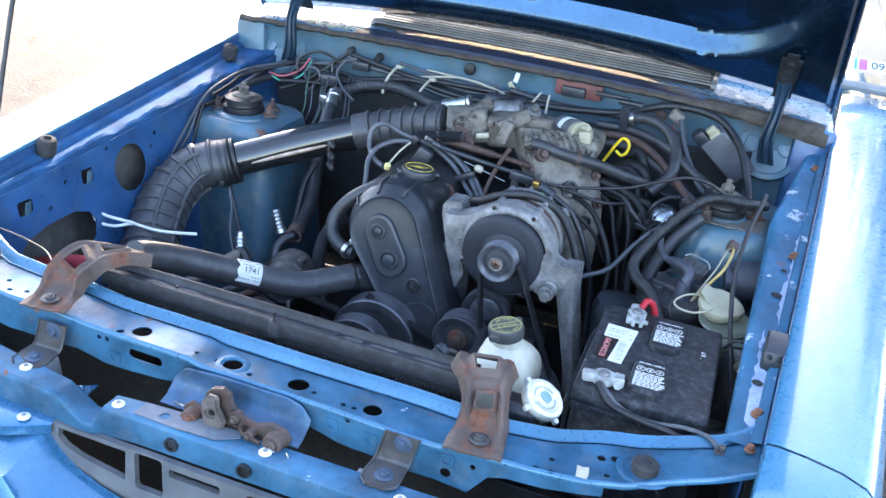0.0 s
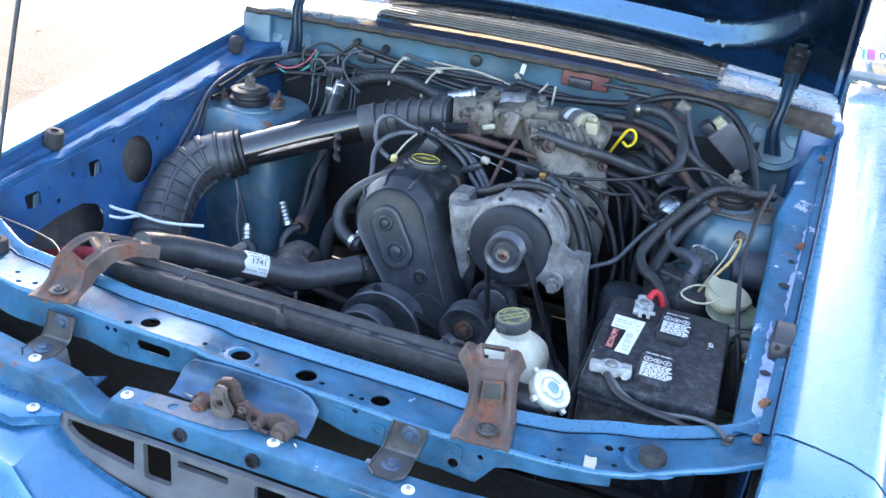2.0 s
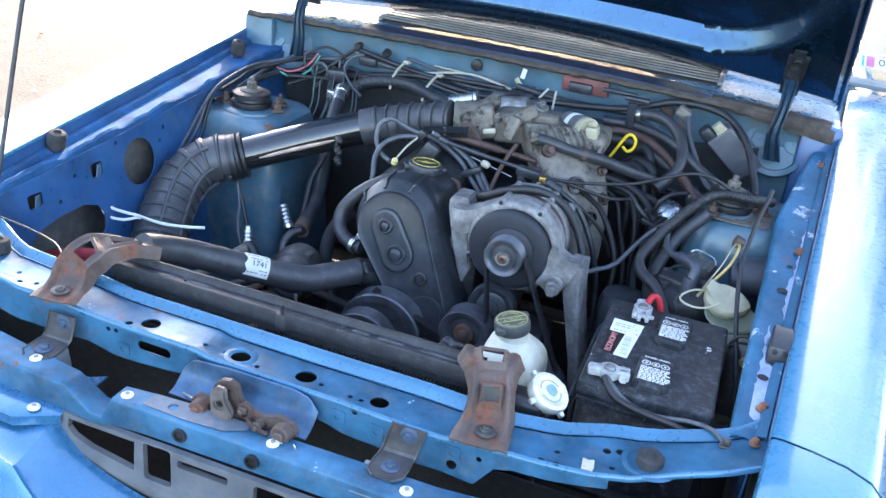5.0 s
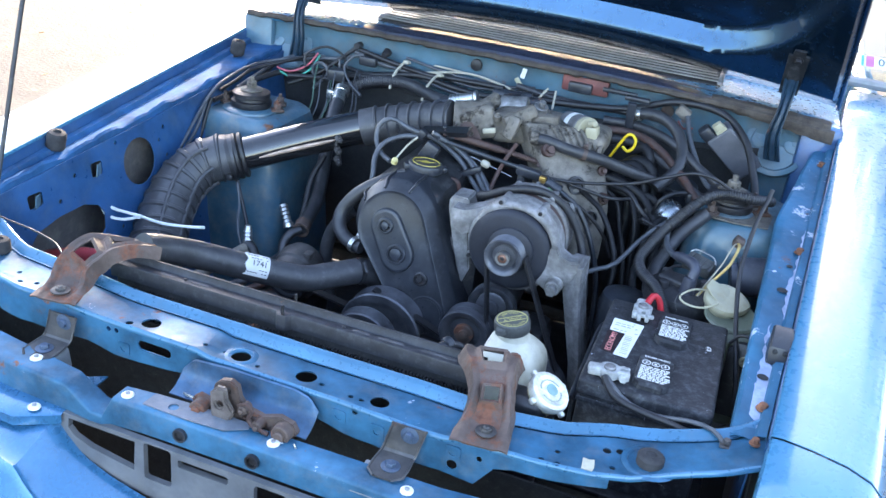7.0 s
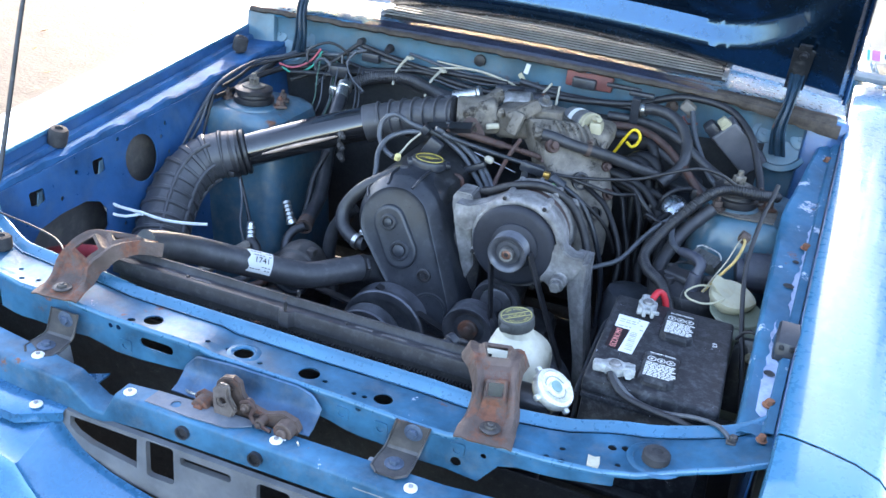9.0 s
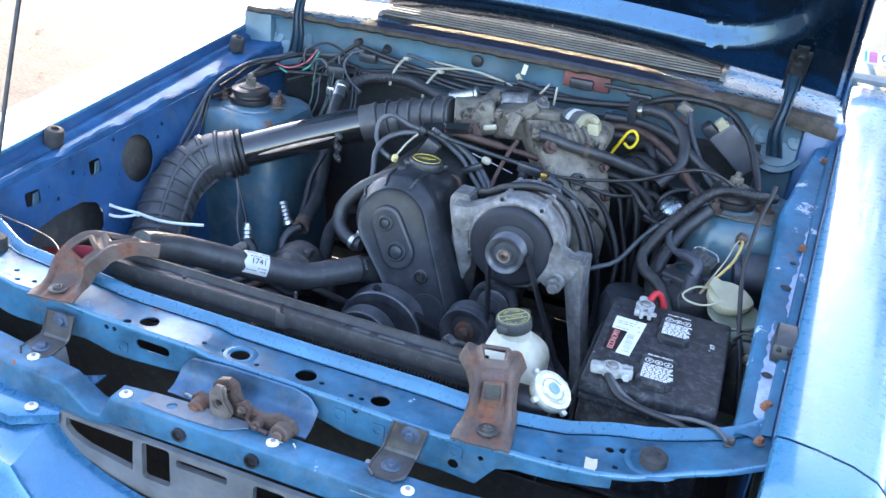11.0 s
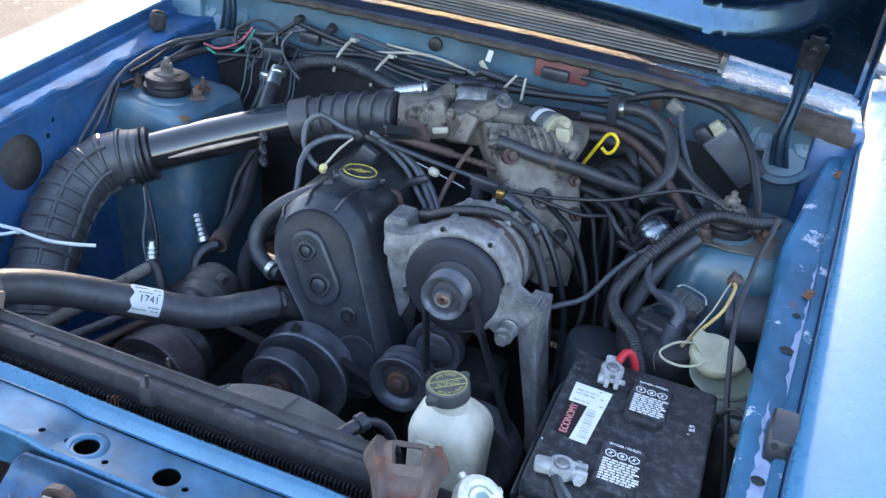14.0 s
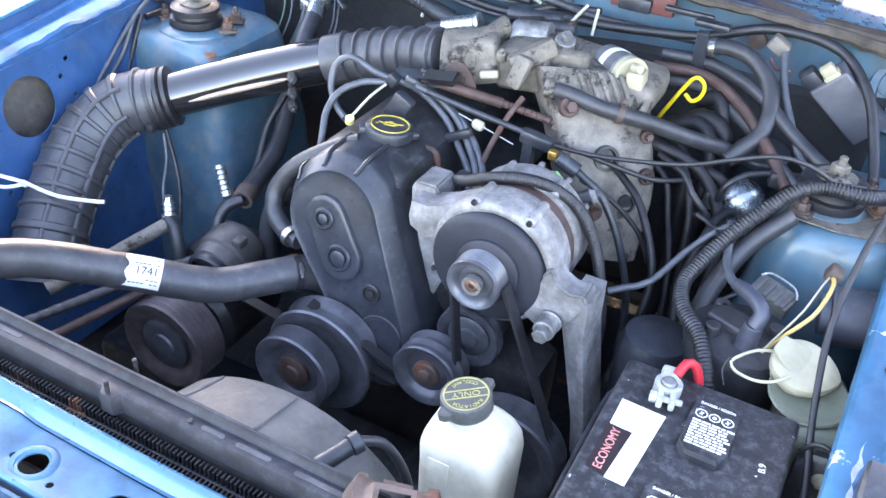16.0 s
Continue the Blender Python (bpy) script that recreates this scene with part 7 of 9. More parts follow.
hose("washer_wire", [(0.606, 0.546, 0.829), (0.590, 0.534, 0.822), (0.570, 0.529, 0.818), (0.546, 0.529, 0.821), (0.537, 0.535, 0.828), (0.546, 0.544, 0.836), (0.560, 0.560, 0.838), (0.578, 0.576, 0.834)], 0.0020, M_CAPCREAM, "cream wire looped beside the washer tank", "wire", step=0.006)
hose("washer_wire", [(0.616, 0.674, 0.900), (0.618, 0.656, 0.903), (0.616, 0.636, 0.896), (0.609, 0.618, 0.877), (0.595, 0.612, 0.853), (0.578, 0.612, 0.824), (0.558, 0.602, 0.790)], 0.0028, M_WIRE_YELLOW, "faded yellow wire leading past the washer tank", "wire", step=0.006)
hose("washer_wire", [(0.612, 0.674, 0.900), (0.607, 0.655, 0.898), (0.596, 0.625, 0.872), (0.584, 0.612, 0.848), (0.570, 0.606, 0.815), (0.564, 0.600, 0.790)], 0.0014, M_TIE, "thin cream wire leading to the washer tank", "wire")
hose("washer_wire", [(0.537, 0.537, 0.828), (0.534, 0.530, 0.836), (0.531, 0.522, 0.822), (0.538, 0.515, 0.806)], 0.0011, M_RUBBER, "thin black wire twisted round the cream loop", "wire", step=0.004)

bm = B()
secs = [[Vector((x, y, z)) for y, z in ((0.470, 0.66), (0.470, zt - 0.008), (0.466, zt), (0.456, zt), (0.452, zt - 0.006), (0.452, 0.66))] for x, zt in ((0.640, 0.790), (0.655, 0.806), (0.690, 0.810), (0.703, 0.800))]
loft(bm, secs, closed=True, cap=True)
tray_side = thing("tray_bracket", "black steel bracket beside the battery with a pale bolt", "bracket", at=(0.67, 0.46, 0.66))
part("plate", bm, M_BLACKMETAL, tray_side)
bm = B()
hexnut(bm, (0.672, 0.4535, 0.776), (0.672, 0.444, 0.776), 0.008, 0.011)
part("bolt", bm, M_YELLOWED, tray_side, "pale corroded bolt")
hose("earth_loop", [(0.640, 0.462, 0.800), (0.652, 0.455, 0.822), (0.668, 0.452, 0.824), (0.678, 0.448, 0.806), (0.674, 0.444, 0.782)], 0.0028, M_RUBBER, "short black wire looped to the bracket bolt", "wire", step=0.006)

# distributor with its coil lead
M_DIST = material("greasy_black_cap", (0.022, 0.022, 0.026), 0.5, 0, 0.3, 30, 0.1, dust=((0.12, 0.11, 0.10), 0.3))
M_GREYPLUG = material("dusty_grey_plug", (0.060, 0.062, 0.062), 0.5, 0, 0.25, 40, 0.08, dust=((0.2, 0.19, 0.17), 0.35))
dist = thing("distributor", "dusty black distributor cap with plug connector", "distributor", at=(0.535, 0.66, 0.62))
bm = B()
lathe(bm, [(0.05, -0.10), (0.066, -0.09), (0.070, -0.03), (0.072, 0.0), (0.068, 0.010), (0.05, 0.016), (0.03, 0.018)], Matrix.Translation((0.536, 0.635, 0.788)), 32)
distcap = part("cap", bm, M_DIST, dist)
bm = B()
box(bm, (0.520, 0.640, 0.808), (0.060, 0.040, 0.020), 0.005, Matrix.Rotation(-0.35, 4, "Z"), seg=3)
part("rib", bm, M_DIST, distcap)
for x, y in ((0.500, 0.610), (0.575, 0.650), (0.500, 0.665)):
    bm = B()
    cyl(bm, (x, y, 0.790), (x, y, 0.818), 0.012, 0.010)
    part("tower", bm, M_DIST, distcap)
bm = B()
cyl(bm, (0.545, 0.606, 0.795), (0.547, 0.609, 0.838), 0.0150, 0.0125)
tube(bm, [(0.548, 0.609, 0.836), (0.552, 0.616, 0.852), (0.543, 0.628, 0.858), (0.526, 0.649, 0.854), (0.508, 0.668, 0.849)], 0.0105, 14, 0.006, lambda q, total: 1.0 if q < total * 0.9 else 0.8)
part("boot", bm, material("blue_grey_boot", (0.040, 0.044, 0.062), 0.42, dust=((0.14, 0.14, 0.16), 0.2)), dist)
bm = B()
PC = frame_at((0.556, 0.702, 0.826), (0.046, -0.016, -0.006), (0.012, 0.030, 0.010))
box(bm, (0, 0, 0), (0.058, 0.034, 0.024), 0.003)
bmesh.ops.transform(bm, matrix=PC, verts=bm.verts)
plug = part("plug_connector", bm, M_GREYPLUG, dist)
for k in range(4):
    bm = B()
    box(bm, (-0.020 + 0.0135 * k, -0.004, 0.013), (0.007, 0.026, 0.005), 0.0012)
    bmesh.ops.transform(bm, matrix=PC, verts=bm.verts)
    part("latch_rib", bm, M_GREYPLUG, plug)
bm = B()
tube(bm, [PC @ Vector(p) for p in ((-0.028, 0.010, 0.013), (-0.020, 0.017, 0.018), (0.0, 0.019, 0.019), (0.020, 0.017, 0.018), (0.029, 0.008, 0.013))], 0.0016, 8, 0.006)
part("spring_clip", bm, M_ZINC, plug, "bent steel spring clip")
hose("coil_lead", [(0.510, 0.666, 0.849), (0.500, 0.680, 0.846), (0.486, 0.712, 0.845), (0.479, 0.745, 0.856), (0.476, 0.772, 0.868), (0.470, 0.785, 0.866)], 0.0062, M_WIREGREY, "grey ignition lead arching to the distributor", "ignition lead")
hose("vacuum_hose", [(0.342, 0.672, 0.763), (0.365, 0.688, 0.770), (0.394, 0.700, 0.785), (0.428, 0.745, 0.828), (0.455, 0.770, 0.855), (0.474, 0.782, 0.868)], 0.0052, M_WIREGREY, "dusty grey rubber vacuum hose", "hose")
hose("wire", [(0.490, 0.66, 0.73), (0.492, 0.685, 0.79), (0.510, 0.70, 0.812), (0.535, 0.71, 0.81)], 0.003, M_RUBBER, "thin black wire round the distributor", "wire")

# relay box at the tower's foot
bm = B()
cyl(bm, (0.632, 0.725, 0.812), (0.712, 0.735, 0.824), 0.040)
cyl(bm, (0.618, 0.723, 0.810), (0.632, 0.725, 0.812), 0.028)
ring(bm, (0.704, 0.734, 0.8228), (0.712, 0.735, 0.824), 0.030, 0.042)
tagged(put("horn_motor", bm, material("dull_navy_plastic", (0.05, 0.055, 0.075), 0.5, 0, 0.2, 20, 0.05, dust=(DUST, 0.2))), "dull dark cylindrical motor beside the tower", "motor")
bm = B()
box(bm, (0.702, 0.68, 0.80), (0.024, 0.035, 0.05), 0.004)
tagged(put("wire_connector", bm, M_RUST), "corroded brown wire connector by the tower", "connector")
bm = B()
box(bm, (0.616, 0.684, 0.900), (0.020, 0.024, 0.020), 0.004, Matrix.Rotation(0.4, 4, "Y"))
tagged(put("wire_connector", bm, M_RUST), "corroded brown wire connector by the tower", "connector")

# corrugated conduit from the battery round to the tower
hose("conduit", [(0.520, 0.510, 0.74), (0.518, 0.530, 0.782), (0.492, 0.58, 0.808), (0.455, 0.625, 0.815), (0.442, 0.668, 0.822), (0.452, 0.705, 0.838), (0.478, 0.75, 0.872), (0.530, 0.80, 0.926), (0.566, 0.828, 0.938), (0.625, 0.845, 0.935), (0.665, 0.90, 0.92)], 0.0115, M_RUBBER, "black corrugated wiring conduit", "conduit", rib=0.0052, seg=12)
hose("engine_hose", [(0.50, 0.60, 0.76), (0.475, 0.64, 0.775), (0.475, 0.70, 0.80), (0.50, 0.76, 0.85), (0.545, 0.80, 0.90)], 0.014, M_HOSE, "black hose below the conduit")

# regulator: round canister on a bracket
reg = thing("pressure_regulator", "round dusty metal canister with a flat black lid", "regulator", at=(0.47, 0.95, 0.75))
bm = B()
RM = Matrix.Translation((0.463, 0.925, 0.826)) @ Matrix.Rotation(radians(10), 4, "X")
lathe(bm, [(0.030, -0.060), (0.036, -0.050), (0.038, -0.010)] + [(0.038 * math.cos(radians(a)), 0.038 * math.sin(radians(a))) for a in (10, 25, 40, 55, 70, 84)], RM, 32)
part("canister", bm, material("tarnished_dome", (0.30, 0.33, 0.36), 0.26, 0.9, 0.25, 14, 0.05, dust=((0.16, 0.13, 0.08), 0.3)), reg)
for z in (-0.014, -0.024):
    bm = B()
    ring(bm, RM @ Vector((0, 0, z)), RM @ Vector((0, 0, z + 0.006)), 0.037, 0.043)
    part("band", bm, M_STEEL_DARK, reg)
bm = B()
lathe(bm, [(0.036, -0.055), (0.038, -0.004), (0.044, 0), (0.046, 0.003), (0.046, 0.010), (0.043, 0.013), (0.040, 0.0115), (0.012, 0.0125)], Matrix.Translation((0.463, 1.040, 0.856)) @ Matrix.Rotation(radians(6), 4, "X"), 36)
part("lid", bm, M_PLASTIC, reg)
bm = B()
box(bm, (0.425, 0.90, 0.83), (0.03, 0.02, 0.03), 0.005)
part("bracket", bm, M_STEEL_DARK, reg)
bm = B()
box(bm, (0.515, 0.950, 0.872), (0.05, 0.024, 0.026), 0.005, Matrix.Rotation(0.2, 4, "Z"))
part("connector", bm, M_PLASTIC, reg)
hose("wire", [(0.432, 0.885, 0.84), (0.440, 0.88, 0.872), (0.462, 0.90, 0.888), (0.490, 0.92, 0.890)], 0.005, M_RUBBER, "short black wire over the canister", "wire")

# ignition coil
coil = thing("ignition_coil", "dusty grey boxed ignition coil with beige connector", "ignition coil", at=(0.53, 1.05, 0.92))
CM = frame_at((0.563, 1.135, 0.943), (0.108, 0.050, -0.103), (0.028, 0.004, 0.028))
bm = B()
box(bm, (0, 0, 0), (0.132, 0.064, 0.044), 0.005, seg=3)
bmesh.ops.transform(bm, matrix=CM, verts=bm.verts)
part("case", bm, material("coil_grey", (0.082, 0.084, 0.098), 0.45, 0.0, 0.2, 18, 0.05, dust=((0.14, 0.14, 0.15), 0.3)), coil)
bm = B()
box(bm, (-0.068, 0.010, 0.010), (0.012, 0.026, 0.018), 0.002)
box(bm, (-0.080, 0.010, 0.010), (0.018, 0.022, 0.016), 0.003)
bmesh.ops.transform(bm, matrix=CM, verts=bm.verts)
part("connector", bm, M_YELLOWED, coil)
bm = B()
box(bm, (-0.070, -0.020, 0.0), (0.050, 0.030, 0.030), 0.008)
bmesh.ops.transform(bm, matrix=CM, verts=bm.verts)
part("plug", bm, M_PLASTIC, coil)
bm = B()
box(bm, (0.432, 1.140, 1.008), (0.034, 0.026, 0.026), 0.006, Matrix.Rotation(0.5, 4, "Y"))
tagged(put("sensor_plug", bm, M_ALU_DIRTY), "pale grey plug above the coil", "plug")
hose("wire", [(0.425, 1.13, 0.988), (0.44, 1.12, 0.975), (0.462, 1.10, 0.985)], 0.0025, M_REDBROWN, "short faded red wire by the coil", "wire")

# dipstick
bm = B()
tube(bm, [(0.270, 1.045, 0.840), (0.286, 1.048, 0.875), (0.312, 1.05, 0.930), (0.325, 1.05, 0.952), (0.337, 1.05, 0.954), (0.346, 1.05, 0.942), (0.343, 1.048, 0.924), (0.331, 1.046, 0.915), (0.318, 1.046, 0.924)], 0.0036, 10, 0.004)
tagged(put("dipstick", bm, M_YELLOW), "yellow looped oil dipstick handle", "dipstick")
bm = B()
tube(bm, [(0.272, 1.045, 0.845), (0.262, 1.04, 0.80), (0.25, 1.02, 0.72), (0.22, 0.98, 0.60)], 0.006, 10)
tagged(put("dipstick_tube", bm, M_STEEL_DARK), "dark metal dipstick tube", "tube")

# fuel and vacuum hoses over the intake
fh = thing("fuel_hose", "black fuel hose across the intake with a worn clamp", "hose", at=(0.25, 0.9, 0.9))
bm = B()
tube(bm, [(0.158, 0.838, 0.966), (0.185, 0.840, 0.964), (0.235, 0.850, 0.952), (0.300, 0.880, 0.936), (0.370, 0.93, 0.905), (0.410, 0.97, 0.885), (0.43, 1.0, 0.86)], 0.0125, 16)
part("rubber", bm, M_HOSE, fh)
bm = B()
cyl(bm, (0.146, 0.836, 0.966), (0.163, 0.838, 0.966), 0.0155)
part("end", bm, M_ALU_DIRTY, fh)
clamp((0.262, 0.862, 0.945), (0.9, 0.3, -0.2), 0.0132, fh, M_RUST)
hose("throttle_sheath", [(0.165, 0.784, 0.905), (0.225, 0.792, 0.900), (0.291, 0.80, 0.905), (0.384, 0.80, 0.927), (0.445, 0.80, 0.955), (0.501, 0.805, 0.976), (0.545, 0.82, 0.968), (0.583, 0.84, 0.945), (0.62, 0.88, 0.93)], 0.0035, M_RUBBER, "thin black throttle cable sheath", "cable")
hose("wire", [(0.235, 0.795, 0.900), (0.29, 0.81, 0.885), (0.34, 0.83, 0.872), (0.38, 0.86, 0.87)], 0.004, M_RUBBER, "thin black wire beside the intake", "wire")
hose("wire", [(0.252, 0.745, 0.885), (0.30, 0.755, 0.86), (0.345, 0.77, 0.815), (0.37, 0.78, 0.76)], 0.004, M_HOSE_SHADED, "thin black wire falling beside the intake", "wire")
hose("alternator_conduit", [(0.103, 0.640, 0.885), (0.128, 0.622, 0.900), (0.165, 0.615, 0.921), (0.212, 0.62, 0.932), (0.250, 0.635, 0.922), (0.288, 0.645, 0.895), (0.318, 0.645, 0.848), (0.338, 0.635, 0.795), (0.350, 0.63, 0.74), (0.352, 0.63, 0.70)], 0.0088, M_RUBBER, "black corrugated conduit arching over the alternator", "conduit", rib=0.0036, depth=0.08)
bm = B()
box(bm, (0.105, 0.650, 0.880), (0.02, 0.03, 0.02), 0.005)
tagged(put("wire_connector", bm, M_PLASTIC), "black wire connector behind the alternator", "connector")
hose("wire", [(0.215, 0.705, 0.900), (0.232, 0.69, 0.915), (0.250, 0.68, 0.905)], 0.0025, material("green_wire", (0.12, 0.35, 0.12), 0.45), "short green wire behind the alternator", "wire")

# loose black cable hanging over the battery's side
hose("loose_cable", [(0.650, 0.705, 1.010), (0.646, 0.690, 0.990), (0.636, 0.655, 0.958), (0.629, 0.585, 0.890), (0.640, 0.505, 0.830), (0.657, 0.41, 0.786), (0.666, 0.31, 0.768), (0.664, 0.25, 0.775), (0.650, 0.21, 0.785), (0.625, 0.165, 0.803)], 0.0042, M_RUBBER, "loose black cable with a bare end", "cable")

# plug leads
for i, (dx, dz) in enumerate(((0, 0), (0.018, 0.006), (0.034, -0.002))):
    hose("plug_lead", [(-0.075 + dx, 0.765, 0.945 + dz), (-0.040 + dx, 0.785, 0.925 + dz), (0.012 + dx, 0.775, 0.898 + dz), (0.050 + dx, 0.752, 0.868 + dz * 0.5), (0.085 + dx * 0.7, 0.72, 0.845), (0.10 + dx * 0.5, 0.69, 0.80)], 0.0055, M_WIREGREY, "grey spark plug lead beside the cam cover", "ignition lead", "plug leads")
bm = B()
box(bm, (0.040, 0.755, 0.885), (0.062, 0.014, 0.014), 0.004, Matrix.Rotation(-0.5, 4, "Y"))
box(bm, (0.012, 0.752, 0.872), (0.012, 0.012, 0.03), 0.003)
tagged(put("lead_clip", bm, M_PLASTIC), "black plastic clip holding the plug leads", "clip")
hose("plug_lead", [(-0.080, 0.760, 0.945), (-0.109, 0.752, 0.954), (-0.150, 0.750, 0.968), (-0.174, 0.742, 0.948), (-0.172, 0.728, 0.918), (-0.150, 0.71, 0.898), (-0.120, 0.69, 0.893)], 0.0055, M_WIREGREY, "grey spark plug lead in a loose loop", "ignition lead", "plug leads")
hose("plug_lead", [(-0.088, 0.758, 0.938), (-0.120, 0.748, 0.934), (-0.150, 0.722, 0.920), (-0.158, 0.695, 0.895), (-0.148, 0.668, 0.870), (-0.146, 0.655, 0.84)], 0.0055, M_WIREGREY, "grey spark plug lead in a tight loop", "ignition lead", "plug leads")
hose("wire", [(-0.085, 0.75, 0.938), (-0.096, 0.72, 0.925), (-0.106, 0.685, 0.903)], 0.0022, M_TIE, "thin cream wire by the oil cap", "wire")
bm = B()
cyl(bm, (-0.108, 0.682, 0.893), (-0.104, 0.678, 0.905), 0.007)
tagged(put("connector_cap", bm, material("cream_yellow", (0.62, 0.52, 0.22), 0.45)), "small yellow connector cap", "connector")
bm = B()
box(bm, (-0.078, 0.762, 0.944), (0.018, 0.02, 0.02), 0.004, Matrix.Rotation(0.6, 4, "Y"))
box(bm, (-0.050, 0.735, 0.915), (0.035, 0.02, 0.05), 0.006, Matrix.Rotation(0.5, 4, "Y"))
tagged(put("lead_holder", bm, M_PLASTIC), "black plastic lead holder", "clip")
bm = B()
tube(bm, [(0.018, 0.660, 0.74), (0.012, 0.672, 0.80), (0.008, 0.690, 0.852), (0.014, 0.700, 0.876), (0.027, 0.704, 0.880), (0.038, 0.704, 0.862), (0.043, 0.700, 0.80), (0.045, 0.69, 0.74)], 0.0058, 10)
tagged(put("vent_pipe", bm, M_RUSTROD), "bent rusty vent pipe behind the cover", "pipe")
bm = B()
secs = [[Vector((x, 0.775 + a, z + b)) for a, b in ((0, -0.012), (0.02, -0.006), (0.03, 0.004), (0.01, 0.010), (-0.006, 0.0))] for x, z in ((-0.085, 0.945), (-0.04, 0.955), (0.0, 0.962), (0.02, 0.966))]
loft(bm, secs, closed=True, cap=True)
tagged(put("cable_cover", bm, M_GLOSS), "short black cable cover by the throttle", "cover")

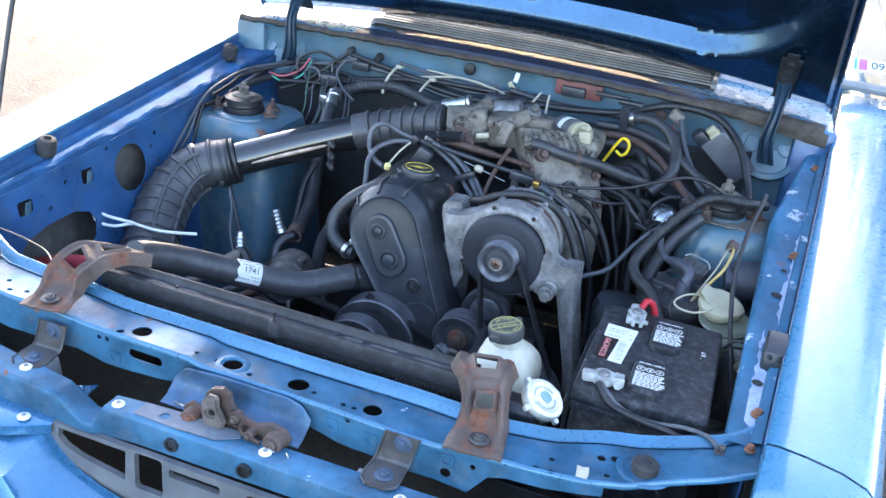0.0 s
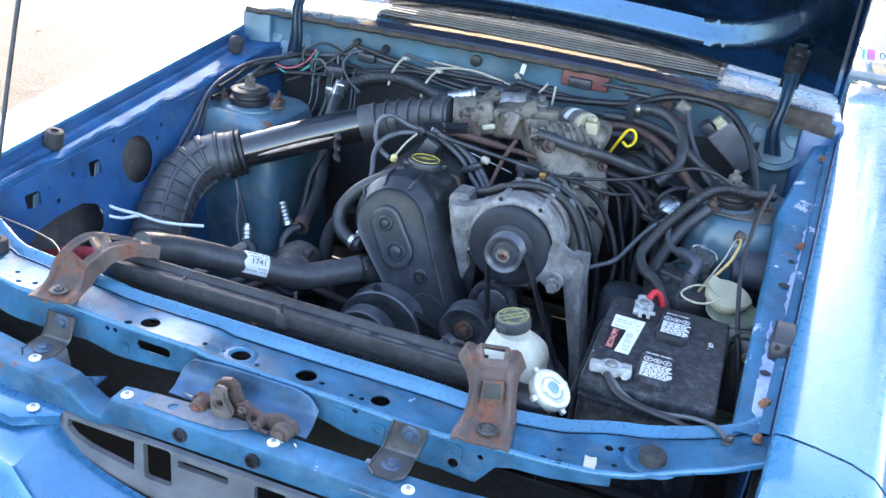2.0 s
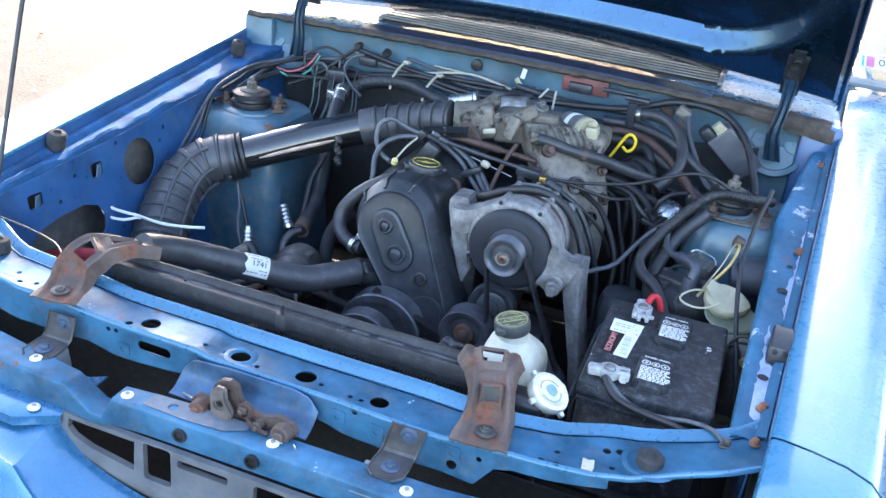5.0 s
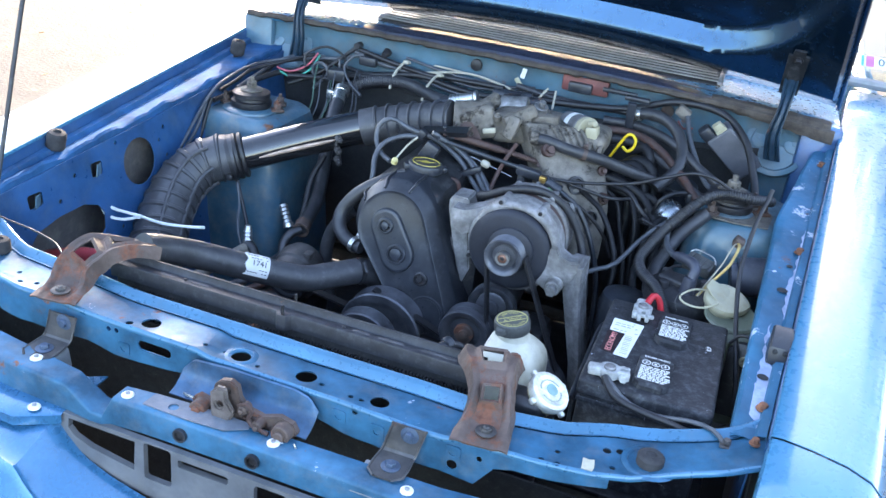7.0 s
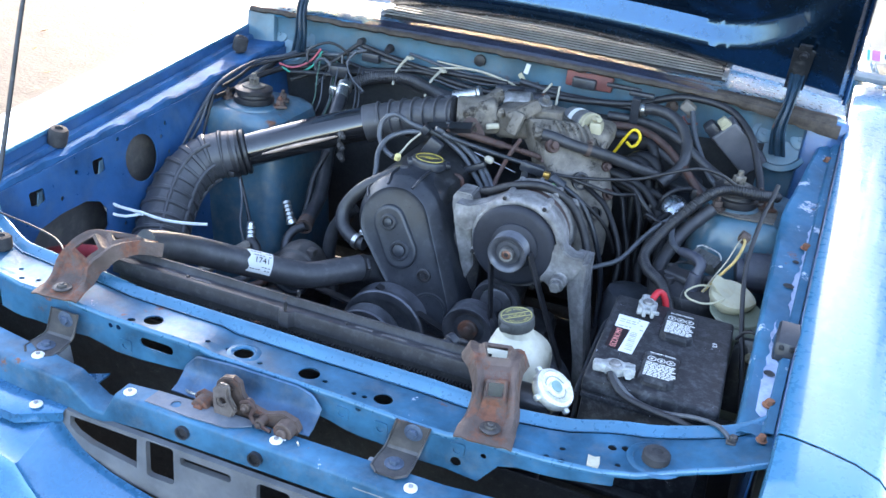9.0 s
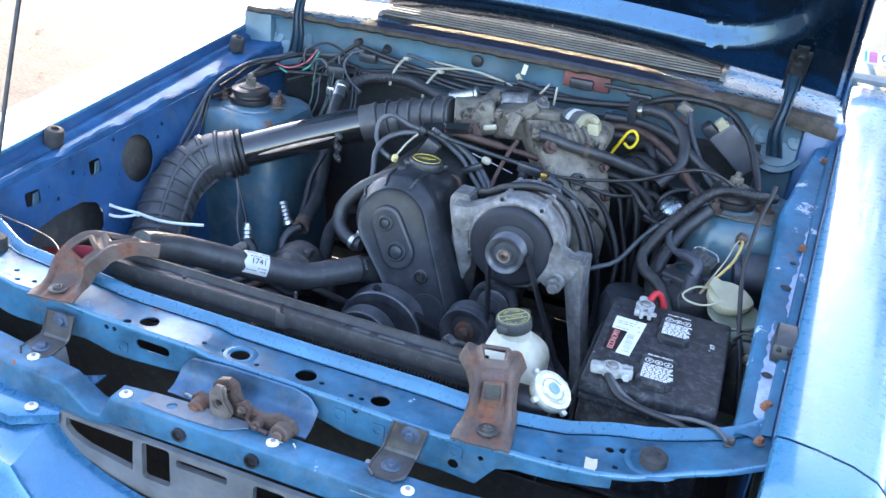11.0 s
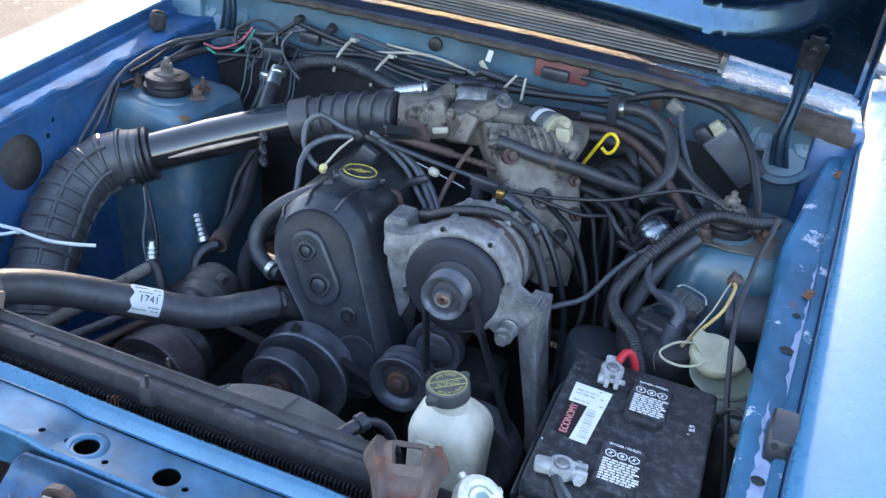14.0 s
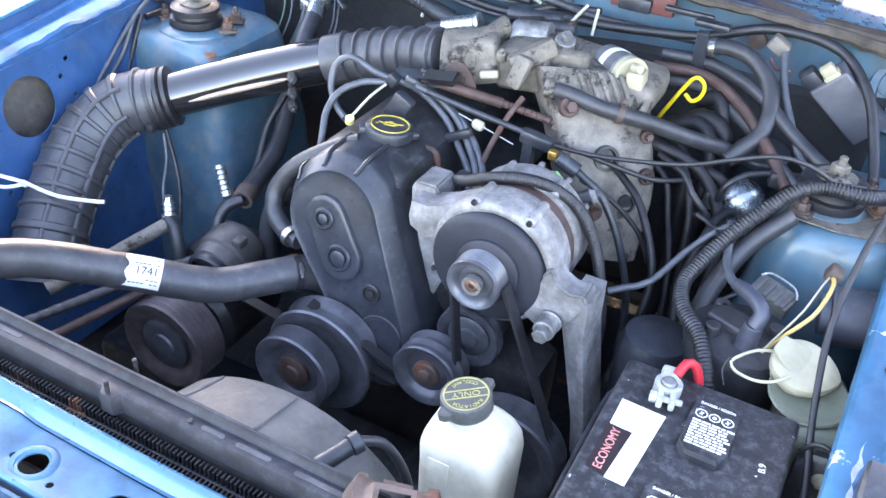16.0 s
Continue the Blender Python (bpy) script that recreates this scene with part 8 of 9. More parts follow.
# ---- firewall wiring ----
FW = [
    ([(-0.735, 0.83, 0.885), (-0.752, 0.95, 0.89), (-0.725, 1.05, 0.907), (-0.66, 1.12, 0.926), (-0.565, 1.165, 0.943), (-0.48, 1.18, 0.935), (-0.40, 1.175, 0.925)], 0.006, M_RUBBER, "black wiring bundle along the firewall"),
    ([(-0.70, 0.98, 0.90), (-0.60, 1.10, 0.915), (-0.48, 1.17, 0.915), (-0.36, 1.175, 0.935), (-0.25, 1.17, 0.955), (-0.16, 1.165, 0.945), (-0.05, 1.16, 0.942), (0.04, 1.155, 0.975), (0.12, 1.155, 0.985)], 0.0075, M_RUBBER, "black wiring bundle along the firewall"),
    ([(-0.45, 1.175, 0.985), (-0.38, 1.18, 0.965), (-0.28, 1.178, 0.955), (-0.18, 1.17, 0.935), (-0.08, 1.165, 0.93), (0.02, 1.16, 0.955), (0.10, 1.15, 0.970)], 0.006, M_WIREGREY, "grey wiring bundle along the firewall"),
    ([(-0.43, 1.10, 0.900), (-0.36, 1.12, 0.930), (-0.27, 1.12, 0.942), (-0.18, 1.10, 0.928), (-0.10, 1.05, 0.935), (-0.05, 1.0, 0.95)], 0.016, M_HOSE, "thick black hose along the firewall"),
    ([(-0.30, 1.19, 0.99), (-0.20, 1.188, 0.975), (-0.10, 1.186, 0.968), (0.0, 1.18, 0.972), (0.06, 1.17, 0.985)], 0.004, M_WIREGREY, "thin grey wire on the firewall"),
    ([(-0.22, 1.19, 0.985), (-0.10, 1.188, 0.98), (0.02, 1.185, 0.962), (0.07, 1.18, 0.965)], 0.0025, M_TIE, "thin cream wire on the firewall"),
    ([(-0.58, 1.06, 0.915), (-0.50, 1.12, 0.91), (-0.40, 1.14, 0.905), (-0.30, 1.13, 0.93)], 0.006, M_RUBBER, "black hose near the strut tower"),
    ([(0.04, 1.11, 0.975), (0.13, 1.13, 0.972), (0.21, 1.155, 0.972), (0.307, 1.16, 0.986), (0.41, 1.165, 1.022), (0.517, 1.155, 1.020), (0.582, 1.10, 0.985), (0.62, 1.03, 0.925), (0.635, 0.98, 0.89)], 0.0085, M_RUBBER, "black wiring bundle along the firewall"),
    ([(0.02, 1.14, 0.99), (0.12, 1.15, 0.975), (0.22, 1.16, 0.972), (0.30, 1.16, 0.975), (0.34, 1.15, 0.97)], 0.008, M_HOSE, "black vacuum hose on the firewall"),
    ([(0.320, 1.105, 0.990), (0.36, 1.10, 0.998), (0.405, 1.085, 0.994), (0.445, 1.05, 0.968), (0.458, 1.0, 0.92), (0.42, 0.96, 0.872)], 0.0135, M_HOSE, "fat black hose bending down behind the intake"),
    ([(0.256, 1.10, 0.962), (0.338, 1.10, 0.964), (0.425, 1.05, 0.958), (0.503, 1.0, 0.925), (0.57, 0.95, 0.905), (0.63, 0.93, 0.88)], 0.0105, M_HOSE, "black hose towards the strut tower"),
    ([(0.25, 1.08, 0.945), (0.33, 1.08, 0.95), (0.40, 1.04, 0.94), (0.47, 0.98, 0.905), (0.52, 0.93, 0.87)], 0.009, M_RUSTROD, "rusty brown pipe behind the intake"),
    ([(0.445, 1.12, 1.005), (0.462, 1.08, 0.968), (0.49, 1.03, 0.935), (0.525, 0.97, 0.905), (0.57, 0.90, 0.90)], 0.006, M_WIREGREY, "grey wire sleeve below the coil"),
    ([(0.25, 1.02, 0.80), (0.28, 1.00, 0.84), (0.32, 0.99, 0.865), (0.355, 0.97, 0.85), (0.37, 0.95, 0.78), (0.37, 0.93, 0.55)], 0.012, M_HOSE_SHADED, "black hose dropping behind the intake"),
    ([(0.30, 1.0, 0.88), (0.36, 1.0, 0.90), (0.39, 0.98, 0.87), (0.40, 0.95, 0.78), (0.40, 0.93, 0.55)], 0.013, M_HOSE_SHADED, "black hose bend behind the intake"),
    ([(0.31, 0.94, 0.86), (0.37, 0.93, 0.85), (0.42, 0.92, 0.86), (0.47, 0.93, 0.80)], 0.009, M_HOSE_SHADED, "black hose under the regulator"),
    ([(0.33, 0.93, 0.88), (0.37, 0.90, 0.868), (0.40, 0.86, 0.82), (0.41, 0.84, 0.74), (0.42, 0.82, 0.60), (0.42, 0.80, 0.40)], 0.006, M_HOSE_SHADED, "thin black wire hanging beside the engine"),
    ([(0.31, 0.90, 0.87), (0.35, 0.88, 0.85), (0.37, 0.86, 0.80), (0.40, 0.80, 0.74), (0.42, 0.74, 0.60), (0.42, 0.70, 0.40)], 0.005, M_HOSE_SHADED, "thin black wire hanging beside the engine"),
    ([(-0.70, 0.80, 0.895), (-0.712, 0.76, 0.835), (-0.706, 0.70, 0.785), (-0.695, 0.655, 0.745)], 0.0045, M_WIREGREY, "grey cable down the inner wing"),
    ([(-0.70, 0.82, 0.893), (-0.68, 0.80, 0.86), (-0.665, 0.77, 0.80)], 0.0045, M_RUBBER, "black cable down the inner wing"),
    ([(-0.725, 0.86, 0.905), (-0.70, 0.93, 0.915), (-0.66, 1.0, 0.93), (-0.60, 1.08, 0.945), (-0.55, 1.15, 0.96)], 0.0045, M_RUBBER, "thin black cable past the strut tower"),
    ([(-0.545, 1.09, 0.94), (-0.55, 1.10, 0.97), (-0.50, 1.12, 0.995), (-0.455, 1.14, 0.97), (-0.46, 1.14, 0.93)], 0.0035, M_RUBBER, "thin black wire looped by the firewall"),
    ([(-0.43, 1.14, 0.98), (-0.45, 1.13, 0.95), (-0.42, 1.10, 0.92), (-0.37, 1.07, 0.90)], 0.003, M_WIREGREY, "thin grey wire by the heater valve"),
    ([(0.02, 0.98, 0.95), (-0.03, 1.02, 0.94), (-0.06, 1.08, 0.93)], 0.008, M_HOSE, "short black hose behind the throttle"),
]
FW += [
    ([(-0.431, 1.176, 1.000), (-0.470, 1.165, 0.967), (-0.505, 1.15, 0.935), (-0.545, 1.13, 0.905), (-0.60, 1.10, 0.88)], 0.0055, M_RUBBER, "black wire fanning out from the firewall grommet"),
    ([(-0.430, 1.176, 0.990), (-0.331, 1.172, 0.974), (-0.233, 1.170, 0.962), (-0.171, 1.168, 0.966), (-0.017, 1.16, 0.971)], 0.0065, M_RUBBER, "black wiring bundle under the cable ties"),
    ([(-0.535, 1.12, 0.875), (-0.493, 1.12, 0.925), (-0.512, 1.12, 0.950), (-0.538, 1.12, 0.935), (-0.530, 1.12, 0.890)], 0.0042, M_WIREGREY, "grey wire in a small loop by the firewall"),
    ([(-0.475, 1.15, 0.960), (-0.467, 1.14, 0.922), (-0.440, 1.13, 0.897), (-0.397, 1.12, 0.880)], 0.0035, M_WIREGREY, "thin grey wire bending down from the grommet"),
    ([(-0.745, 0.93, 0.895), (-0.72, 1.02, 0.912), (-0.632, 1.13, 0.935), (-0.495, 1.165, 0.956), (-0.413, 1.172, 0.981)], 0.0050, M_WIREGREY, "grey wiring sleeve towards the grommet"),
    ([(-0.735, 1.0, 0.905), (-0.69, 1.09, 0.928), (-0.60, 1.155, 0.950), (-0.53, 1.17, 0.955)], 0.0035, M_WIREGREY, "thin grey wire beside the hinge"),
    ([(-0.458, 1.15, 0.915), (-0.392, 1.15, 0.930), (-0.327, 1.15, 0.932), (-0.229, 1.15, 0.928), (-0.164, 1.14, 0.918)], 0.0060, M_RUBBER, "black wiring bundle along the firewall"),
    ([(-0.249, 1.180, 0.962), (-0.126, 1.180, 0.984), (-0.032, 1.178, 0.974), (0.0, 1.17, 0.968)], 0.0032, M_TIE, "thin cream wire on the firewall"),
    ([(-0.201, 1.176, 0.962), (-0.091, 1.172, 0.955), (-0.016, 1.17, 0.966)], 0.0040, M_WIREGREY, "grey wire on the firewall"),
    ([(-0.700, 0.646, 0.757), (-0.698, 0.702, 0.811), (-0.700, 0.819, 0.905), (-0.690, 0.927, 0.934), (-0.66, 1.04, 0.940), (-0.58, 1.13, 0.95)], 0.0040, M_WIREGREY, "grey cable rising along the inner wing"),
    ([(0.300, 1.03, 0.80), (0.325, 1.02, 0.87), (0.36, 1.02, 0.905), (0.40, 1.01, 0.89), (0.415, 1.0, 0.82), (0.42, 0.99, 0.72)], 0.015, M_HOSE_SHADED, "thick black hose arching down behind the dipstick"),
    ([(0.34, 1.06, 0.91), (0.372, 1.05, 0.93), (0.392, 1.03, 0.90), (0.398, 1.02, 0.82), (0.40, 1.0, 0.70)], 0.013, M_HOSE_SHADED, "black hose dropping behind the intake"),
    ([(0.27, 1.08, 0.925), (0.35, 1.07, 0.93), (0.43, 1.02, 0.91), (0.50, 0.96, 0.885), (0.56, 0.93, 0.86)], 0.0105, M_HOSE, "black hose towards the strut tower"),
    ([(0.26, 0.91, 0.895), (0.33, 0.905, 0.890), (0.40, 0.91, 0.86), (0.45, 0.87, 0.80), (0.46, 0.80, 0.72), (0.45, 0.74, 0.62)], 0.010, M_HOSE_SHADED, "black hose falling beside the engine"),
    ([(0.46, 0.86, 0.84), (0.445, 0.83, 0.84), (0.43, 0.76, 0.77), (0.44, 0.70, 0.73), (0.47, 0.66, 0.66)], 0.008, M_HOSE_SHADED, "black hose falling beside the engine"),
    ([(0.25, 0.86, 0.875), (0.30, 0.81, 0.87), (0.34, 0.78, 0.85), (0.385, 0.74, 0.78), (0.39, 0.70, 0.70), (0.38, 0.66, 0.58)], 0.006, M_HOSE_SHADED, "thin black wire hanging beside the engine"),
    ([(0.33, 0.89, 0.885), (0.38, 0.85, 0.885), (0.40, 0.83, 0.87), (0.43, 0.83, 0.84), (0.45, 0.85, 0.80), (0.44, 0.88, 0.74)], 0.005, M_RUBBER, "thin black wire under the canister"),
    ([(0.462, 0.755, 0.862), (0.445, 0.79, 0.850), (0.42, 0.80, 0.855), (0.415, 0.82, 0.84), (0.44, 0.835, 0.83), (0.475, 0.87, 0.82)], 0.0035, M_RUBBER, "thin black wire in a loop"),
]
for pts, r, mat, label in FW:
    pts = [(max(x, -0.655 + 0.06 * max(0, y - 0.9)), y, z) for x, y, z in pts]
    hose("firewall_hose" if r > 0.0075 else "firewall_wire", pts, r, mat, label, "hose" if r > 0.0075 else "wire", "firewall wiring", rib=0.006 if r == 0.016 else 0.0)
rr = random.Random(11)
for k in range(9):
    x = -0.50 + 0.015 * k + rr.uniform(-0.01, 0.01)
    y = 1.02 + rr.uniform(-0.02, 0.05)
    hose("firewall_wire", [(x - 0.03, y + 0.1, 0.93 + rr.uniform(-0.02, 0.03)), (x - 0.01, y + 0.04, 0.91 + rr.uniform(-0.02, 0.02)), (x + 0.005, y, 0.86), (x - 0.01, y - 0.03, 0.80)], 0.0018, M_WIREGREY if k % 3 else material("green_sheath", (0.06, 0.12, 0.09), 0.5), "thin loose wire hanging behind the strut tower", "wire", "loose wires")
for pts, col, label in (([(-0.625, 1.08, 0.925), (-0.59, 1.09, 0.918), (-0.555, 1.12, 0.935), (-0.54, 1.15, 0.965)], (0.45, 0.10, 0.13), "thin pink wire"), ([(-0.615, 1.075, 0.918), (-0.58, 1.085, 0.905), (-0.545, 1.115, 0.925), (-0.535, 1.15, 0.96)], (0.03, 0.30, 0.22), "thin green wire")):
    hose("coloured_wire", pts, 0.0026, material("wire_" + label.split()[1], col, 0.45), label + " behind the strut tower", "wire")
for a, b in (((-0.292, 1.155, 0.985), (-0.308, 1.11, 0.922)), ((-0.196, 1.150, 0.970), (-0.212, 1.10, 0.912))):
    a, b = Vector(a), Vector(b)
    bm = B()
    tube(bm, [a + Vector((0.015, 0.01, 0)), a, a.lerp(b, 0.5) + Vector((-0.004, -0.012, 0.004)), b], 0.0035, 6)
    box(bm, a + Vector((0.006, 0, 0.003)), (0.016, 0.01, 0.009), 0.002)
    tagged(put("cable_tie", bm, M_TIE), "cream cable tie round the wiring", "tie", "cable ties")
for a, b in (((0.105, 1.12, 1.005), (0.075, 1.095, 0.96)), ((0.125, 1.12, 1.002), (0.128, 1.095, 0.962))):
    bm = B()
    tube(bm, [a, Vector(a).lerp(Vector(b), 0.5), b], 0.003, 6)
    tagged(put("cable_tie", bm, M_TIE), "thin cream cable tie standing up", "tie", "cable ties")
bm = B()
box(bm, (0.275, 1.150, 1.022), (0.085, 0.012, 0.010), 0.003)
box(bm, (0.318, 1.095, 0.965), (0.020, 0.012, 0.12), 0.003, Matrix.Rotation(0.3, 4, "X"))
box(bm, (0.322, 1.125, 1.020), (0.06, 0.02, 0.012), 0.004)
tagged(put("hose_bracket", bm, M_PLASTIC), "black bracket carrying the hoses", "bracket")
bm = B()
ring(bm, (0.330, 1.104, 0.991), (0.340, 1.103, 0.993), 0.0135, 0.0155)
tagged(put("hose_clamp", bm, M_ZINC), "bright narrow hose clamp", "clamp", "hose clamps")
rc = thing("module", "faded red plastic module with a black plug on the firewall", "module", at=(0.21, 1.19, 0.98))
bm = B()
box(bm, (0.182, 1.192, 1.012), (0.118, 0.016, 0.040), 0.005)
part("body", bm, M_REDBROWN, rc)
bm = B()
box(bm, (0.172, 1.180, 1.006), (0.060, 0.020, 0.026), 0.005)
part("plug", bm, M_PLASTIC, rc)
for c, s, a, mat, label in (((0.022, 1.186, 1.012), (0.012, 0.003, 0.026), 0.2, M_LABEL, "small torn white tag on the firewall"), ((0.015, 1.184, 0.985), (0.012, 0.003, 0.032), -0.7, M_YELLOWED, "small cream plastic clip on the firewall")):
    bm = B()
    box(bm, c, s, 0.001, Matrix.Rotation(a, 4, "Y"))
    tagged(put("tag", bm, mat), label, "tag")
bm = B()
cyl(bm, (-0.355, 1.19, 0.995), (-0.355, 1.165, 0.99), 0.012, 0.008)
tagged(put("grommet", bm, M_RUBBER), "tapered black rubber grommet in the firewall", "grommet")
bm = B()
cyl(bm, (-0.435, 1.19, 1.0), (-0.435, 1.165, 1.0), 0.009)
tagged(put("grommet", bm, M_RUBBER), "black rubber grommet in the firewall", "grommet")
bm = B()
box(bm, (-0.47, 1.13, 0.925), (0.05, 0.035, 0.03), 0.006, Matrix.Rotation(0.3, 4, "Z"))
tagged(put("wire_connector", bm, M_PLASTIC), "dusty dark wiring connector", "connector")
bm = B()
box(bm, (-0.40, 1.17, 0.965), (0.05, 0.02, 0.025), 0.005)
tagged(put("wire_connector", bm, M_PLASTIC), "dusty grey wiring connector", "connector")

# ---- on the rails and the front beam ----
def bumper_stop(c, tilt, tall=1.0):
    t = thing("rubber_stop", "round black rubber hood stop on a stud", "rubber stop", "hood stops", at=c)
    c = Vector(c)
    m = Matrix.Translation(c) @ Matrix.Rotation(tilt, 4, "Y") @ Matrix.Diagonal((1, 1, tall, 1))
    bm = B()
    lathe(bm, [(0.016, 0), (0.019, 0.003), (0.019, 0.020), (0.016, 0.024), (0.008, 0.025), (0.007, 0.022)], m, 26)
    part("rubber", bm, M_STOP, t)
    bm = B()
    cyl(bm, m @ Vector((0, 0, -0.018)), m @ Vector((0, 0, 0.004)), 0.007, seg=12)
    part("stud", bm, M_STEEL_DARK, t)


bumper_stop((-0.708, 0.350, 0.888), radians(14), 1.5)
bumper_stop((-0.730, 1.050, 0.946), radians(14), 1.5)
wedge = thing("rubber_stop", "dark wedge-shaped rubber stop with two small holes", "rubber stop", "hood stops", at=(0.708, 0.35, 0.862))
bm = B()
secs = [[Vector((0.708 + a * w, y, z)) for a, z in ((-1, 0.856), (-1, zt - 0.004), (-0.8, zt), (0.8, zt), (1, zt - 0.004), (1, 0.856))] for y, w, zt in ((0.322, 0.0165, 0.868), (0.328, 0.018, 0.884), (0.350, 0.018, 0.896), (0.376, 0.0165, 0.899), (0.380, 0.015, 0.895))]
loft(bm, secs, closed=True, cap=True)
part("rubber", bm, M_PLASTIC, wedge)
for dx in (-0.008, 0.008):
    bm = B()
    cyl(bm, (0.708 + dx, 0.330, 0.878), (0.708 + dx, 0.322, 0.876), 0.004, seg=12)
    part("hole_plug", bm, M_PAD, wedge)
bumper_stop((0.560, 0.050, 0.800), 0, 0.7)
bumper_stop((-0.575, 0.060, 0.812), 0)
for x, y, z, r in ((0.695, 0.207, 0.838, 0.0070), (0.727, 0.688, 0.902, 0.0070), (0.757, 1.10, 0.957, 0.0070), (0.690, 0.125, 0.829, 0.0055)):
    bm = B()
    hexnut(bm, (x, y, z + 0.003), (x, y, z + 0.013), r, r * 1.45)
    tagged(put("fender_bolt", bm, M_RUST_ORANGE), "rusty hexagon bolt on the wing rail", "bolt", "fender bolts")
bm = B()
plate(bm, [(-0.008, -0.012), (0.007, -0.013), (0.009, -0.004), (0.008, 0.013), (0.001, 0.010), (-0.008, 0.012)], [], 0.0012, Matrix.Translation((0.482, 0.008, 0.8010)) @ Matrix.Rotation(0.1, 4, "Z"))
tagged(put("paper_scrap", bm, M_CREAMPAPER), "small torn cream paper label on the beam", "label")

# front L brackets
M_BOLT = material("blue_grey_bolt", (0.06, 0.09, 0.14), 0.5, 0.4, 0.25, 60, 0.1, dust=(DUST, 0.3))
def l_bracket(x):
    t = thing("support_bracket", "dusty grey angled bracket bolted between beam and grille panel", "bracket", "front brackets", at=(x, -0.05, 0.74))
    bm = B()
    w = 0.030
    secs = []
    for y, z, w in ((-0.028, 0.796, 0.027), (-0.029, 0.775, 0.027), (-0.031, 0.752, 0.027), (-0.036, 0.747, 0.027), (-0.060, 0.745, 0.029), (-0.078, 0.744, 0.028), (-0.090, 0.744, 0.015)):
        secs.append([Vector((x - 0.012 * (0.80 - z) / 0.05 + a, y + b, z + c)) for a, b, c in ((-w, -0.003, 0.003), (-w + 0.002, 0, 0), (0, 0, 0), (w - 0.002, 0, 0), (w, -0.003, 0.003))])
    loft(bm, secs)
    thicken(bm, 0.003)
    part("strap", bm, M_TAB, t)
    for p, q in (((x, -0.030, 0.783), (x, -0.042, 0.783)), ((x - 0.012, -0.064, 0.747), (x - 0.012, -0.064, 0.759))):
        bm = B()
        hexnut(bm, p, Vector(p).lerp(Vector(q), 0.7), 0.0075, 0.014)
        part("bolt", bm, M_BOLT, t)


l_bracket(0.236)
l_bracket(-0.362)


def push_pin(x, y, z):
    t = thing("push_pin", "white plastic push pin in the blue panel", "push pin", "push pins", at=(x, y, z))
    bm = B()
    lathe(bm, [(0.0095, 0), (0.0095, 0.002), (0.007, 0.004), (0.004, 0.004)], Matrix.Translation((x, y, z)), 22)
    part("head", bm, M_LABEL, t)
    bm = B()
    lathe(bm, [(0.0035, 0.003), (0.0035, 0.0055), (0.002, 0.006)], Matrix.Translation((x, y, z)), 12)
    part("pin", bm, M_GREY, t)


for x, y, z in ((-0.366, -0.090, 0.7465), (-0.188, -0.100, 0.7455), (0.055, -0.094, 0.744), (0.262, -0.095, 0.7425), (-0.326, -0.143, 0.702), (-0.062, -0.150, 0.597)):
    push_pin(x, y, z)

# hood latch
latch = thing("hood_latch", "greasy rust-brown hood latch on a dull blue-grey plate", "latch", at=(0.0, -0.05, 0.73))
M_LATCHPLATE = material("dull_latch_plate", (0.030, 0.085, 0.160), 0.42, 0.2, 0.45, 16, 0.1, dust=((0.15, 0.155, 0.17), 0.4), rust=(RUST, 0.14))
bm = B()
LATCH_TOP = [(-0.142, 0.768), (-0.122, 0.790), (-0.06, 0.795), (0.05, 0.795), (0.075, 0.788), (0.090, 0.768)]
secs = []
for i in range(40):
    x = -0.142 + 0.232 * i / 39
    zt = interp(x, LATCH_TOP)
    out = 0.024 if x < -0.085 or x > 0.028 else 0.010
    k = 0.5 * math.sin(i * 0.9)
    secs.append([Vector((x, y, z)) for y, z in ((-0.0255, zt), (-0.028, zt - 0.002), (-0.0295, min(zt - 0.004, 0.771)), (-0.031, min(zt - 0.006, 0.764)), (-0.034, 0.759), (-0.039 - out * 0.4, 0.753 - out * 0.2), (-0.040 - out, 0.753 - out * 0.35 + 0.0008 * k))])
loft(bm, secs)
thicken(bm, 0.0025)
part("plate", bm, M_LATCHPLATE, latch)
bm = B()
plate(bm, [(-0.100, 0.752), (-0.088, 0.762), (-0.066, 0.758), (-0.060, 0.790), (-0.050, 0.800), (-0.034, 0.804), (-0.022, 0.798), (-0.018, 0.780), (-0.008, 0.766), (0.020, 0.760), (0.048, 0.770), (0.070, 0.764), (0.078, 0.750), (0.070, 0.736), (0.052, 0.736), (0.020, 0.742), (-0.010, 0.744), (-0.040, 0.738), (-0.070, 0.732), (-0.092, 0.738)], [circle2(-0.038, 0.786, 0.005, 10), slot2(0.0, 0.752, 0.03, 0.008)], 0.012, Matrix.Translation((0, -0.068, 0)) @ XZ)
soften(bm, 0.0016)
part("hook_plate", bm, M_RUST, latch)
bm = B()
plate(bm, [(-0.056, 0.742), (-0.058, 0.786), (-0.046, 0.800), (-0.032, 0.800), (-0.030, 0.780), (-0.018, 0.762), (-0.026, 0.744)], [circle2(-0.042, 0.770, 0.006, 12)], 0.010, Matrix.Translation((0, -0.084, 0)) @ XZ)
soften(bm, 0.003)
part("hook", bm, material("greasy_hook", (0.15, 0.125, 0.115), 0.45, 0.3, 0.3, 40, 0.2, dust=((0.2, 0.17, 0.15), 0.3)), latch)
